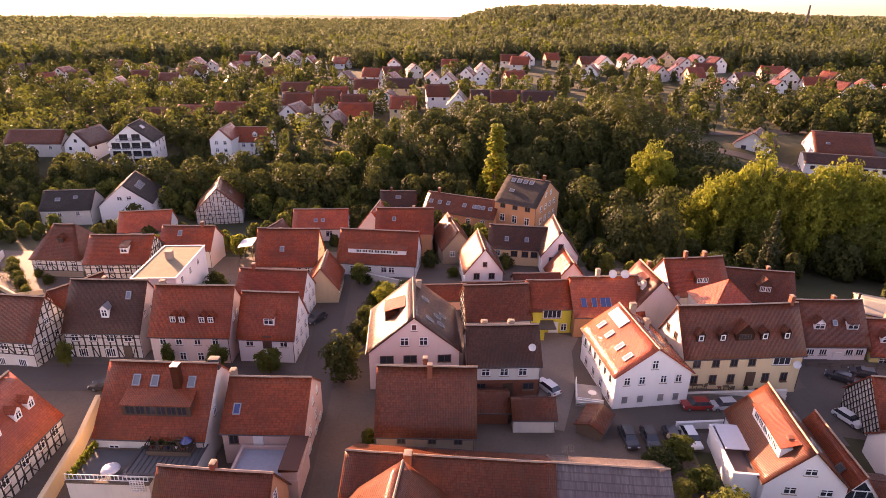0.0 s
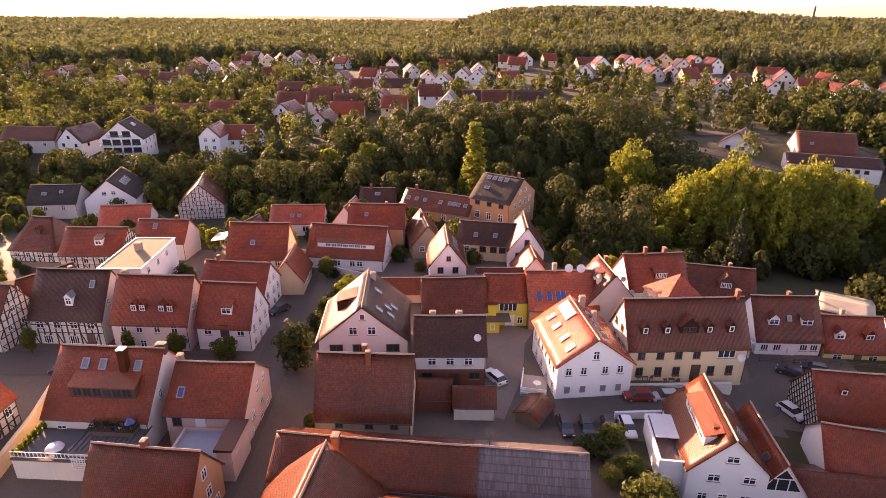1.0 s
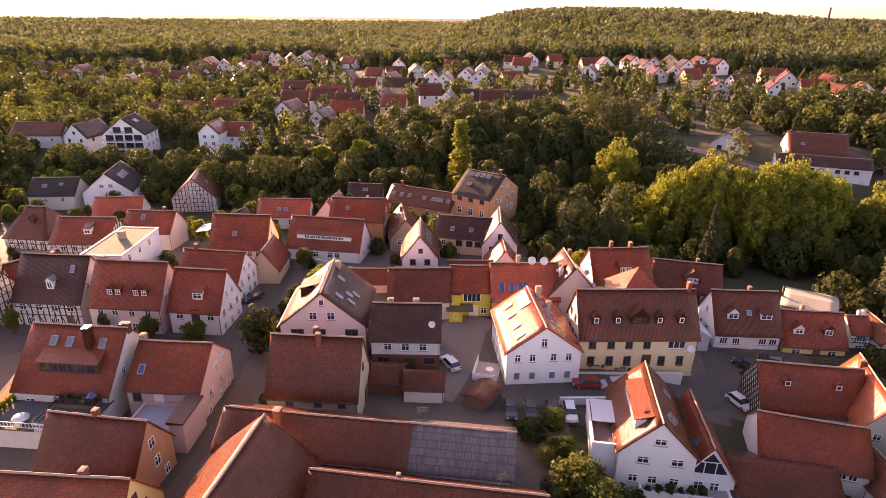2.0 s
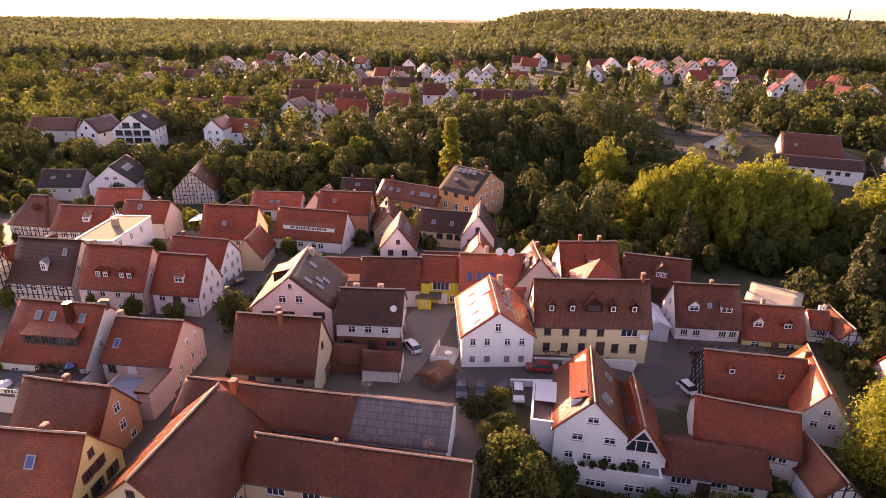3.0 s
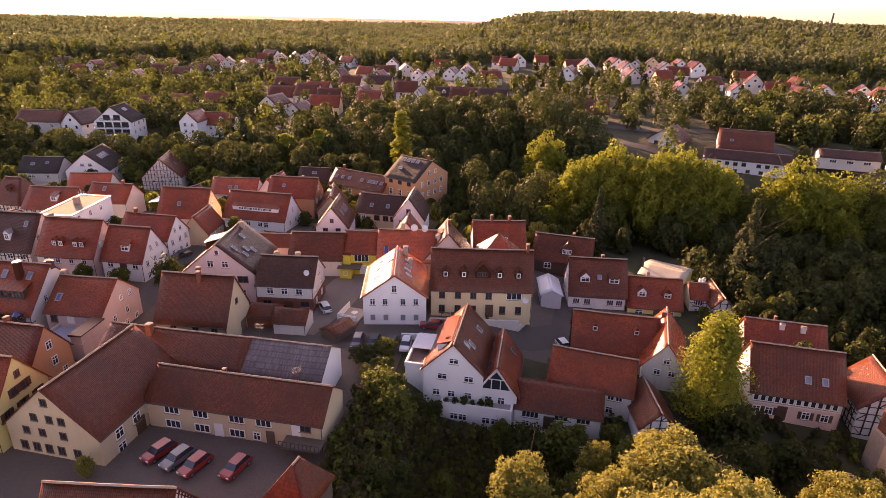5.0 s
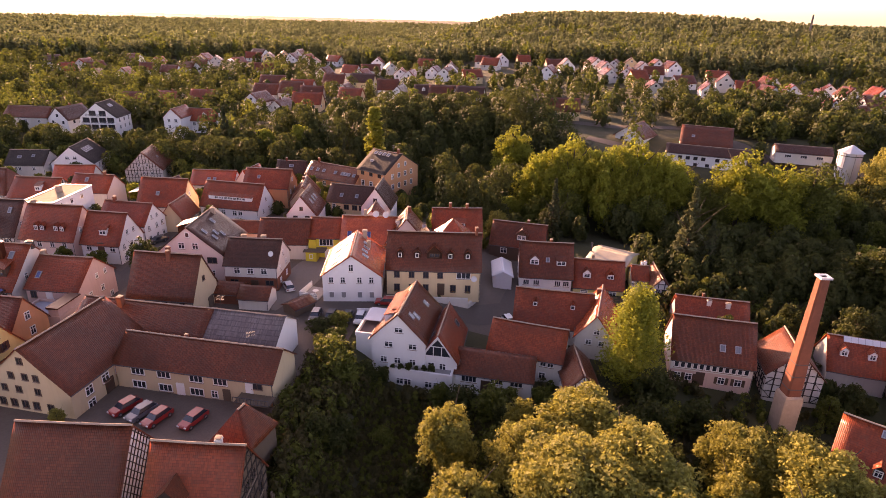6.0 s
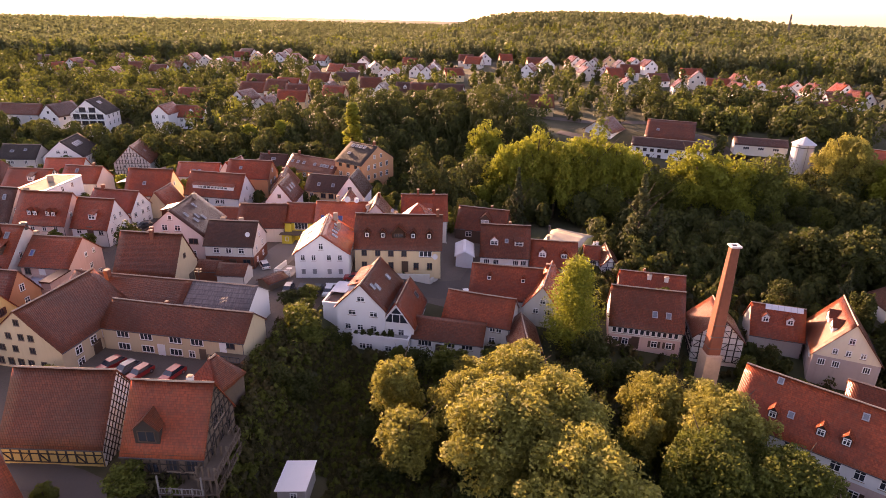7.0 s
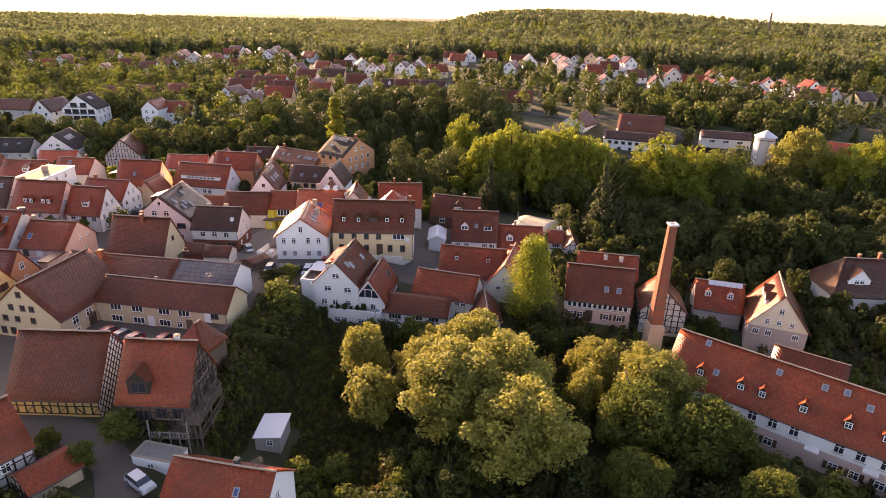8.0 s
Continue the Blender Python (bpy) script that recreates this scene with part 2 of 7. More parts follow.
def window_meshes(w, h, style):
    """Frame, pane and sill of a window, built once for each size and style: x to the right, z up, y into the wall."""
    key = (round(w, 2), round(h, 2), style)
    if key in WINDOWS:
        return WINDOWS[key]
    bm, f, out = bmesh.new(), 0.09, -0.07
    lights = {"single": 1, "triple": 3, "quad": 4}.get(style, 2)
    xs = [-w / 2 - f, -w / 2 + 0.03]
    for k in range(1, lights):
        c = -w / 2 + w * k / lights
        xs += [c - 0.045, c + 0.045]
    xs += [w / 2 - 0.03, w / 2 + f]
    zs = [-h / 2 - f, -h / 2 + 0.03] + ([h * 0.14, h * 0.14 + 0.07] if style == "cross" else []) + [h / 2 - 0.03, h / 2 + f]
    lattice(bm, xs, zs, out, 0.02)
    frame_mesh = mesh_of("window", bm, "brown_frame" if style == "dark" else "frame")
    bm = bmesh.new()
    box(bm, -w / 2, w / 2, -0.028, 0.0, -h / 2, h / 2)
    pane_mesh = mesh_of("pane", bm, "pane")
    bm = bmesh.new()
    box(bm, -w / 2 - 0.15, w / 2 + 0.15, -0.16, 0.01, -h / 2 - f - 0.07, -h / 2 - f)
    sill = mesh_of("sill", bm, "sandstone")
    bm = bmesh.new()
    lattice(bm, [-w * 0.24, -w * 0.16, w * 0.16, w * 0.24], [-h / 2 - 0.05, -h / 2 + 0.08, -0.05, 0.05, h / 2 - 0.08, h / 2 + 0.05], -0.07, 0.0)
    box(bm, -w * 0.16, w * 0.16, -0.04, -0.02, -h / 2, h / 2)
    shutters = mesh_of("shutter", bm, "brown_frame")
    WINDOWS[key] = frame_mesh, pane_mesh, sill, shutters
    return WINDOWS[key]


def clip_line(a, b, poly):
    """The stretch of the line a-b inside a convex outline (counter-clockwise), or None."""
    t0, t1, d = 0.0, 1.0, (b[0] - a[0], b[1] - a[1])
    for (x0, y0), (x1, y1) in zip(poly, poly[1:] + poly[:1]):
        nx, ny = -(y1 - y0), x1 - x0
        den, num = nx * d[0] + ny * d[1], nx * (x0 - a[0]) + ny * (y0 - a[1])
        if abs(den) < 1e-9:
            if num > 0:
                return None
        elif den > 0:
            t0 = max(t0, num / den)
        else:
            t1 = min(t1, num / den)
    return ((a[0] + d[0] * t0, a[1] + d[1] * t0), (a[0] + d[0] * t1, a[1] + d[1] * t1)) if t0 < t1 - 1e-3 else None


PLANS = []


def flower_mesh():
    """A low mound of small leaves and petals."""
    bm, g = bmesh.new(), random.Random(3)
    for k in range(160):
        p = Vector((g.gauss(0, 1), g.gauss(0, 1), abs(g.gauss(0, 1)))).normalized() * g.uniform(0.6, 1.2)
        a, b = Vector((g.gauss(0, 1), g.gauss(0, 1), g.gauss(0, 1))).normalized() * 0.28, Vector((g.gauss(0, 1), g.gauss(0, 1), g.gauss(0, 1))).normalized() * 0.28
        bm.faces.new([bm.verts.new(p - a), bm.verts.new(p - b), bm.verts.new(p + a), bm.verts.new(p + b)]).material_index = 1 if k % 3 == 0 else 0
    return mesh_of("flowers", bm, "leaf", "red_paint")


FLOWERS = flower_mesh()


class House:
    """A gabled house. The ridge runs along its x axis; a and b are its ends, - and + its sides; heights are the world's."""

    def __init__(self, name, x, y, th, L, W, ze, zr, zb, wall, roof, label, category="house", group="houses of the old town",
                 eave=0.35, verge=0.25, cap=True, hip=0.0, gutter=True, sag=0.05, ends=None, ze2=None):
        PLANS.append((x, y, radians(th), L / 2, W / 2))
        self.L, self.W, self.h, self.r, self.wall, self.roof_mat = L, W, ze - zb, zr - zb, wall, roof
        self.ze2 = (ze2 - zb) if ze2 is not None else self.h
        self.ob = thing(name, pose(x, y, zb, 0, 0, th), label, category, group)
        self.pitch = math.atan2(self.r - self.h, W / 2)
        h, r, h2 = self.h, self.r, self.ze2
        bm = bmesh.new()
        lo = -0.9
        outline = [(-W / 2, lo), (W / 2, lo), (W / 2, h2), (0, r), (-W / 2, h)]
        if hip:
            outline = [(-W / 2, lo), (W / 2, lo), (W / 2, h2), (-W / 2, h)]
        turn = Matrix.Rotation(radians(90), 4, "Z")
        prism(bm, [(p, q - (0.06 if k > 1 else 0)) for k, (p, q) in enumerate(outline)], -L / 2, L / 2, turn)
        if ends:
            for f in bm.faces:
                f.normal_update()
            for f in bm.faces:
                if abs(f.normal.x) > 0.9:
                    f.material_index = 1
        bmesh.ops.recalc_face_normals(bm, faces=bm.faces)
        part("wall", mesh_of("wall", bm, *([wall, ends] if ends else [wall])), None, self.ob)
        self._roof(eave, verge, hip, sag)
        if cap:
            bm = bmesh.new()
            n = max(3, int(L / 1.1))
            half, rows = L / 2 + verge - hip + 0.02, []
            for k in range(n + 1):
                x, f = -half + 2 * half * k / n, k / n
                z = r + 0.13 - sag * 1.2 * math.sin(math.pi * f) + random.uniform(-0.015, 0.025)
                rows.append([bm.verts.new((x, p, z + q)) for p, q in ((-0.12, -0.12), (-0.08, 0.03), (0, 0.07), (0.08, 0.03), (0.12, -0.12))])
            for p, q in zip(rows, rows[1:]):
                for k in range(4):
                    bm.faces.new((p[k], q[k], q[k + 1], p[k + 1]))
            bm.faces.new(rows[0])
            bm.faces.new(rows[-1][::-1])
            bmesh.ops.recalc_face_normals(bm, faces=bm.faces)
            part("ridge_cap", bm, "ridge", self.ob)
        if gutter and not hip:
            for s in (-1, 1):
                drop = (W / 2 + eave)
                z = (h if s < 0 else h2) - eave * math.tan(self.pitch) + 0.02
                bm = bmesh.new()
                tube(bm, (-L / 2 - verge, s * (drop + 0.03), z), (L / 2 + verge, s * (drop + 0.03), z), 0.08, n=6)
                part("gutter", bm, "dark_metal", self.ob)
                bm = bmesh.new()
                tube(bm, (L / 2 - 0.1, s * (W / 2 + 0.06), -0.4), (L / 2 - 0.1, s * (W / 2 + 0.06), z - 0.1), 0.05, n=6)
                part("downpipe", bm, "dark_metal", self.ob)

    def _roof(self, eave, verge, hip, sag):
        L, W, bm = self.L, self.W, bmesh.new()
        uv = bm.loops.layers.uv.new("UVMap")
        nu, nv, thick = max(4, int(L / 1.4)), 6, 0.20
        for s in (-1, 1):
            h = self.h if s < 0 else self.ze2
            rise, tan = self.r - h, (self.r - h) / (W / 2)
            slope = math.hypot(W / 2, rise)
            grid = []
            for j in range(nv + 1):
                row = []
                for i in range(nu + 1):
                    f, g = i / nu, j / nv
                    out = (W / 2 + eave) * g
                    half = L / 2 + verge - hip * (1 - g)
                    x = -half + 2 * half * f
                    z = self.r - out * tan + 0.12
                    wob = noise.noise((x * 0.35 + self.ob.location.x, out * 0.4 * s, self.ob.location.y)) * sag * 1.4
                    wob -= sag * 1.2 * math.sin(math.pi * f) * (1 - 0.4 * g)
                    row.append((bm.verts.new((x, s * out, z + wob)), bm.verts.new((x, s * out, z + wob - thick)), (x + 40, out * slope / (W / 2))))
                grid.append(row)

            def face(corners, k):
                f = bm.faces.new([c[k] for c in corners])
                for loop, c in zip(f.loops, corners):
                    loop[uv].uv = c[2]
                f.smooth = k == 0

            for j in range(nv):
                for i in range(nu):
                    q = [grid[j][i], grid[j + 1][i], grid[j + 1][i + 1], grid[j][i + 1]]
                    face(q if s < 0 else q[::-1], 0)
                    face(q[::-1] if s < 0 else q, 1)
            rim = [grid[0][i] for i in range(nu + 1)] + [grid[j][nu] for j in range(1, nv + 1)] + [grid[nv][i] for i in range(nu - 1, -1, -1)] + [grid[j][0] for j in range(nv - 1, 0, -1)]
            for a, b in zip(rim, rim[1:] + rim[:1]):
                f = bm.faces.new((a[0], b[0], b[1], a[1]) if s < 0 else (b[0], a[0], a[1], b[1]))
                for loop, c in zip(f.loops, (a, b, b, a)):
                    loop[uv].uv = c[2]
        if hip:
            tan = (self.r - self.h) / (W / 2)
            for e in (-1, 1):
                top = (e * (L / 2 + verge - hip), 0, self.r + 0.12)
                z = self.r - (W / 2 + eave) * tan + 0.12
                a, b, c = (bm.verts.new(p) for p in (top, (e * (L / 2 + verge), -(W / 2 + eave), z), (e * (L / 2 + verge), W / 2 + eave, z)))
                f = bm.faces.new((a, b, c) if e > 0 else (a, c, b))
                for loop, p in zip(f.loops, ((0, 0), (-W / 2, W / 2 * 1.3), (W / 2, W / 2 * 1.3)) if e > 0 else ((0, 0), (W / 2, W / 2 * 1.3), (-W / 2, W / 2 * 1.3))):
                    loop[uv].uv = p
        bmesh.ops.recalc_face_normals(bm, faces=bm.faces)
        part("roof", bm, self.roof_mat, self.ob)

    def face(self, f):
        """The frame of a wall face: x right, y into the wall, z up, from the eave's height at the middle of the wall."""
        L, W, h = self.L, self.W, self.h
        at, turn = {"-": ((0, -W / 2, h), 0), "+": ((0, W / 2, self.ze2), 180), "b": ((L / 2, 0, h), 90), "a": ((-L / 2, 0, h), -90)}[f]
        return pose(*at, 0, 0, turn)

    def win(self, f, us, z, w=1.0, h=1.3, style="cross", shutters=False, sill=True, parent=None, m=None):
        """Windows in a row: us are their middles along the face, z the middle's height over the eave."""
        for u in us if isinstance(us, (list, tuple)) else (us,):
            fr, pane, sl, sh = window_meshes(w, h, style)
            ob = part("window", fr, None, parent or self.ob)
            ob.matrix_basis = (m or self.face(f)) @ Matrix.Translation((u, -0.002, z))
            part("pane", pane, None, ob)
            if sill and parent is None:
                part("sill", sl, None, ob)
            if shutters and parent is None:
                for e in (-1, 1):
                    part("shutter", sh, None, ob).matrix_basis = pose(e * (w / 2 + 0.12 + w * 0.24), 0, 0)

    def door(self, f, u, w=1.1, h=2.1, mat="wood", up=0.0):
        bm = bmesh.new()
        box(bm, -w / 2, w / 2, -0.08, 0.02, 0, h)
        ob = part("door", bm, mat, self.ob)
        ob.matrix_basis = self.face(f) @ Matrix.Translation((u, 0, up - self.h))
        bm = bmesh.new()
        lattice(bm, [-w / 2, -w * 0.36, w * 0.36, w / 2], [0, 0.15, h * 0.42, h * 0.48 + 0.15, h * 0.9, h], -0.105, -0.078)
        part("stile", bm, mat, ob)
        bm = bmesh.new()
        lattice(bm, [-w / 2 - 0.12, -w / 2, w / 2, w / 2 + 0.12], [-0.06, 0.0, h, h + 0.12], -0.11, 0.02)
        part("door_frame", bm, mat, ob)
        return ob

    def slope(self, side, u, down):
        """The frame of a roof slope at u along the ridge and so far down it: x along, y up the slope, z out of it."""
        s = -1 if side == "-" else 1
        rise = self.r - (self.h if s < 0 else self.ze2)
        slope = math.hypot(self.W / 2, rise)
        k = down / slope
        m = pose(u, s * self.W / 2 * k, self.r - rise * k + 0.13)
        return m @ (pose(0, 0, 0, 0, 0, 0) if s < 0 else pose(0, 0, 0, 0, 0, 180)) @ Matrix.Rotation(math.atan2(rise, self.W / 2), 4, "X")

    def skylight(self, side, u, down, w=0.8, h=1.2, pane="roof_pane"):
        bm = bmesh.new()
        for s in (-1, 1):
            box(bm, s * w / 2 - 0.07, s * w / 2 + 0.07, -h / 2 - 0.07, h / 2 + 0.07, -0.05, 0.13)
            box(bm, -w / 2 + 0.07, w / 2 - 0.07, s * h / 2 - 0.07, s * h / 2 + 0.07, -0.05, 0.13)
        ob = part("skylight", bm, "metal", self.ob)
        ob.matrix_basis = self.slope(side, u, down)
        bm = bmesh.new()
        box(bm, -w / 2 + 0.05, w / 2 - 0.05, -h / 2 + 0.05, h / 2 - 0.05, 0.0, 0.09)
        part("pane", bm, pane, ob)

    def panel(self, side, u, down, w, h, mat="blue_pane", name="solar_panel"):
        bm = bmesh.new()
        box(bm, -w / 2, w / 2, -h / 2, h / 2, 0.02, 0.12)
        n = max(1, round(w / 1.0))
        ob = part(name, bm, mat, self.ob)
        ob.matrix_basis = self.slope(side, u, down)
        bm = bmesh.new()
        for k in range(n + 1):
            x = -w / 2 + w * k / n
            box(bm, x - 0.03, x + 0.03, -h / 2, h / 2, 0.122, 0.14)
        part("rail", bm, "metal", ob)

    def dormer(self, side, u, down, w=1.3, h=1.2, kind="gable", wall=None, roof=None, win=None, style="cross", deep=None):
        """A dormer whose front stands so far down the slope."""
        s = -1 if side == "-" else 1
        tan = (self.r - (self.h if s < 0 else self.ze2)) / (self.W / 2)
        y = down * math.cos(math.atan(tan))
        z = self.r - y * tan + 0.1
        m = pose(u, s * y, z, 0, 0, 0 if s < 0 else 180)
        low = 0.28 * h if kind == "shed" else 0.0
        peak = w * 0.5 if kind in ("gable", "hip") else 0.0
        back = deep or (h + peak) / tan
        bm = bmesh.new()
        body = [(-w / 2, -0.3), (w / 2, -0.3), (w / 2, h), (0, h + peak), (-w / 2, h)] if peak else [(-w / 2, -0.3), (w / 2, -0.3), (w / 2, h), (-w / 2, h)]
        prism(bm, body, 0, back)
        bmesh.ops.recalc_face_normals(bm, faces=bm.faces)
        ob = part("dormer", bm, wall or self.wall, self.ob)
        ob.matrix_basis = m
        bm = bmesh.new()
        uv = bm.loops.layers.uv.new("UVMap")
        t, o = 0.10, 0.16
        quads = []
        if peak:
            k = (w / 2 + o) / (w / 2)
            foot = h + peak + t - peak * k
            chevron = [(-w / 2 - o, foot), (0, h + peak + t), (w / 2 + o, foot), (w / 2 + o, foot - 0.09), (0, h + peak + t - 0.09), (-w / 2 - o, foot - 0.09)]
            prism(bm, chevron, -o, back)
            for f in bm.faces:
                for loop in f.loops:
                    loop[uv].uv = (loop.vert.co.y, abs(loop.vert.co.x) * 1.4)
        else:
            lift = back * (0.35 * tan if kind == "shed" else 0.05)
            quads.append([(-w / 2 - o, -o, h + t - 0.05), (w / 2 + o, -o, h + t - 0.05), (w / 2 + o, back * 1.5, h + t + lift * 1.5), (-w / 2 - o, back * 1.5, h + t + lift * 1.5)])
        for q in quads:
            top = [bm.verts.new(p) for p in q]
            bot = [bm.verts.new((p[0], p[1], p[2] - 0.09)) for p in q]
            faces = [bm.faces.new(top), bm.faces.new(bot[::-1])] + [bm.faces.new((top[i], bot[i], bot[(i + 1) % 4], top[(i + 1) % 4])) for i in range(4)]
            for f in faces:
                for loop in f.loops:
                    loop[uv].uv = (loop.vert.co.y, abs(loop.vert.co.x) * 1.4) if peak else (loop.vert.co.x, loop.vert.co.y * 1.2)
        bmesh.ops.recalc_face_normals(bm, faces=bm.faces)
        part("roof", bm, roof or self.roof_mat, ob)
        ww, hh = win or (w * 0.66, h * 0.74)
        n = max(1, round(ww / 1.3)) if ww > 1.8 else 1
        self.win("-", [(-ww / 2 + ww * (k + 0.5) / n) for k in range(n)], h * 0.52, ww / n - (0.2 if n > 1 else 0), hh, style, parent=ob, m=Matrix.Identity(4))
        return ob

    def chimney(self, u, across, up=1.1, w=0.55, d=0.7, mat="brick", cap="sandstone"):
        z = self.r - abs(across) / (self.W / 2) * (self.r - self.h)
        bm = bmesh.new()
        w, d = w / 2, d / 2
        loft(bm, [(w, d, -0.6), (w, d, up - 0.25), (w + 0.06, d + 0.06, up - 0.22), (w + 0.06, d + 0.06, up - 0.08), (w, d, up - 0.06), (w, d, up)])
        ob = part("chimney", bm, mat, self.ob)
        ob.matrix_basis = pose(u, across, z)
        if cap:
            bm = bmesh.new()
            loft(bm, [(w * 0.6, d * 0.6, up), (w * 0.6, d * 0.6, up + 0.10), (w + 0.04, d + 0.04, up + 0.11), (w + 0.04, d + 0.04, up + 0.15), (w * 0.5, d * 0.5, up + 0.18)])
            part("chimney_cap", bm, cap, ob)

    def outline(self, f, low=None):
        """The outline of a wall face, as x and z from the eave's height."""
        if f in "ab":
            return [(-self.W / 2, low or -self.h), (self.W / 2, low or -self.h), (self.W / 2, 0), (0, self.r - self.h), (-self.W / 2, 0)]
        return [(-self.L / 2, low or -self.h), (self.L / 2, low or -self.h), (self.L / 2, -0.1), (-self.L / 2, -0.1)]

    def shut(self, f, us, z, w, h):
        """Windows with grey roller blinds let down."""
        for u in us:
            bm = bmesh.new()
            lattice(bm, [-w / 2 - 0.08, -w / 2, w / 2, w / 2 + 0.08], [-h / 2 - 0.08, -h / 2, h / 2, h / 2 + 0.08], -0.07, 0.02)
            ob = part("window", bm, "frame", self.ob)
            ob.matrix_basis = self.face(f) @ Matrix.Translation((u, 0, z))
            bm = bmesh.new()
            for k in range(8):
                box(bm, -w / 2, w / 2, -0.045 + 0.012 * (k % 2), 0.0, -h / 2 + h * k / 8, -h / 2 + h * (k + 1) / 8)
            part("roller_blind", bm, "metal", ob)

    def flower_boxes(self, f, us, z, w=1.0):
        for u in us:
            bm = bmesh.new()
            box(bm, -w / 2, w / 2, -0.32, -0.09, -0.12, 0.08)
            ob = part("flower_box", bm, "wood", self.ob)
            ob.matrix_basis = self.face(f) @ Matrix.Translation((u, 0, z))
            part("flowers", FLOWERS, None, ob).matrix_basis = pose(0, -0.2, 0.05) @ Matrix.Diagonal((w * 0.34, 0.14, 0.16, 1))

    def storey(self, z, mat, name="lower_storey"):
        """A lower storey faced in another material up to so far from the eave, a little proud of the wall."""
        bm = bmesh.new()
        box(bm, -self.L / 2 - 0.008, self.L / 2 + 0.008, -self.W / 2 - 0.008, self.W / 2 + 0.008, -0.9, self.h + z)
        part(name, bm, mat, self.ob)

    def balcony(self, f, u, z, w, deep, mat="wood", rail="frame"):
        """A balcony slab on a wall with a barred railing."""
        m = self.face(f)
        bm = bmesh.new()
        box(bm, u - w / 2, u + w / 2, -deep, -0.01, z - 0.14, z)
        slab = part("balcony", bm, mat, self.ob)
        slab.matrix_basis = m
        bm = bmesh.new()
        n = max(4, int(w / 0.35))
        lattice(bm, [u - w / 2 + w * k / n + d for k in range(n + 1) for d in (-0.03, 0.03)], [z, z + 0.07, z + 0.88, z + 0.96], -deep, -deep + 0.06)
        part("railing", bm, rail, slab)

    def timber(self, f, low=None, step=1.25, levels=None, lattice=False, brace=True, t=0.20, mat="timber"):
        """A half-timbered frame standing a little proud of a wall face."""
        poly, bm = self.outline(f, low), bmesh.new()
        xs, zs = [p[0] for p in poly], [p[1] for p in poly]
        x0, x1, z0, z1 = min(xs), max(xs), min(zs), max(zs)
        lines = [(a, b) for a, b in zip(poly, poly[1:] + poly[:1])]
        if lattice:
            n = int((x1 - x0 + z1 - z0) / step) + 1
            for k in range(-n, n + 1):
                c = k * step
                lines += [((x0 + c, z0), (x0 + c + (z1 - z0) * 0.8, z1)), ((x1 - c, z0), (x1 - c - (z1 - z0) * 0.8, z1))]
        else:
            levels = levels or [z0 + (z1 - z0) * k / max(2, round((z1 - z0) / 1.25)) for k in range(1, max(2, round((z1 - z0) / 1.25)))]
            lines += [((x0 - 1, z), (x1 + 1, z)) for z in levels]
            n = max(2, round((x1 - x0) / step))
            lines += [((x0 + (x1 - x0) * k / n, z0 - 0.1), (x0 + (x1 - x0) * k / n, z1 + 0.1)) for k in range(1, n)]
            if brace:
                cuts = [z0] + list(levels) + [z1]
                for k in range(0, n, 2):
                    xa, xb = x0 + (x1 - x0) * k / n, x0 + (x1 - x0) * (k + 1) / n
                    for j in range(0, len(cuts) - 1, 2):
                        lines.append(((xa, cuts[j]), (xb, cuts[min(j + 1, len(cuts) - 1)])) if (j + k) % 4 else ((xb, cuts[j]), (xa, cuts[min(j + 1, len(cuts) - 1)])))
        inset = [(p[0] * 0.985, p[1]) for p in poly]
        for a, b in lines:
            c = clip_line(a, b, inset)
            if c:
                beam(bm, (c[0][0], -0.03, c[0][1]), (c[1][0], -0.03, c[1][1]), t, 0.08)
        ob = part("timber_frame", bm, mat, self.ob, "dark half-timbered frame")
        ob["kind"] = "stuff"
        ob.matrix_basis = self.face(f)

    def dish(self, at, size=0.45):
        """A satellite dish on a short arm, at a place in the house's own frame, turned to the south."""
        bm = bmesh.new()
        n = 14
        rings = [[bm.verts.new((size * r * math.cos(6.2832 * k / n), size * r * math.sin(6.2832 * k / n), 0.35 * size * r * r)) for k in range(n)] for r in (0.35, 0.7, 1.0)]
        mid = bm.verts.new((0, 0, 0))
        for k in range(n):
            bm.faces.new((mid, rings[0][k], rings[0][(k + 1) % n]))
            for a, b in zip(rings, rings[1:]):
                bm.faces.new((a[k], b[k], b[(k + 1) % n], a[(k + 1) % n]))
        beam(bm, (0, -size * 0.8, 0.2), (0, -0.1, size * 0.9), 0.04, 0.04)
        beam(bm, (0, 0, -0.5), (0, 0, 0), 0.06, 0.06)
        ob = part("satellite_dish", bm, "dish", self.ob)
        ob.matrix_basis = Matrix.Translation(at) @ Matrix.Rotation(-self.ob.rotation_euler.z if self.ob.rotation_mode != "QUATERNION" else 0, 4, "Z") @ pose(0, 0, 0, 68, 0, random.uniform(-25, 10))

    def antenna(self, u, up=2.2):
        bm = bmesh.new(); tube(bm, (0, 0, -0.3), (0, 0, up), 0.035, n=6)
        mast = part("antenna", bm, "dark_metal", self.ob)
        mast.matrix_basis = pose(u, 0, self.r, 0, 0, random.uniform(0, 180))
        for z in (up - 0.1, up - 0.6):
            bm = bmesh.new(); beam(bm, (-0.6, 0, z), (0.6, 0, z), 0.035, 0.035); part("boom", bm, "dark_metal", mast)
            for j in range(6):
                bm = bmesh.new(); beam(bm, (-0.55 + j * 0.22, -0.35, z), (-0.55 + j * 0.22, 0.35, z), 0.025, 0.025); part("rod", bm, "dark_metal", mast)

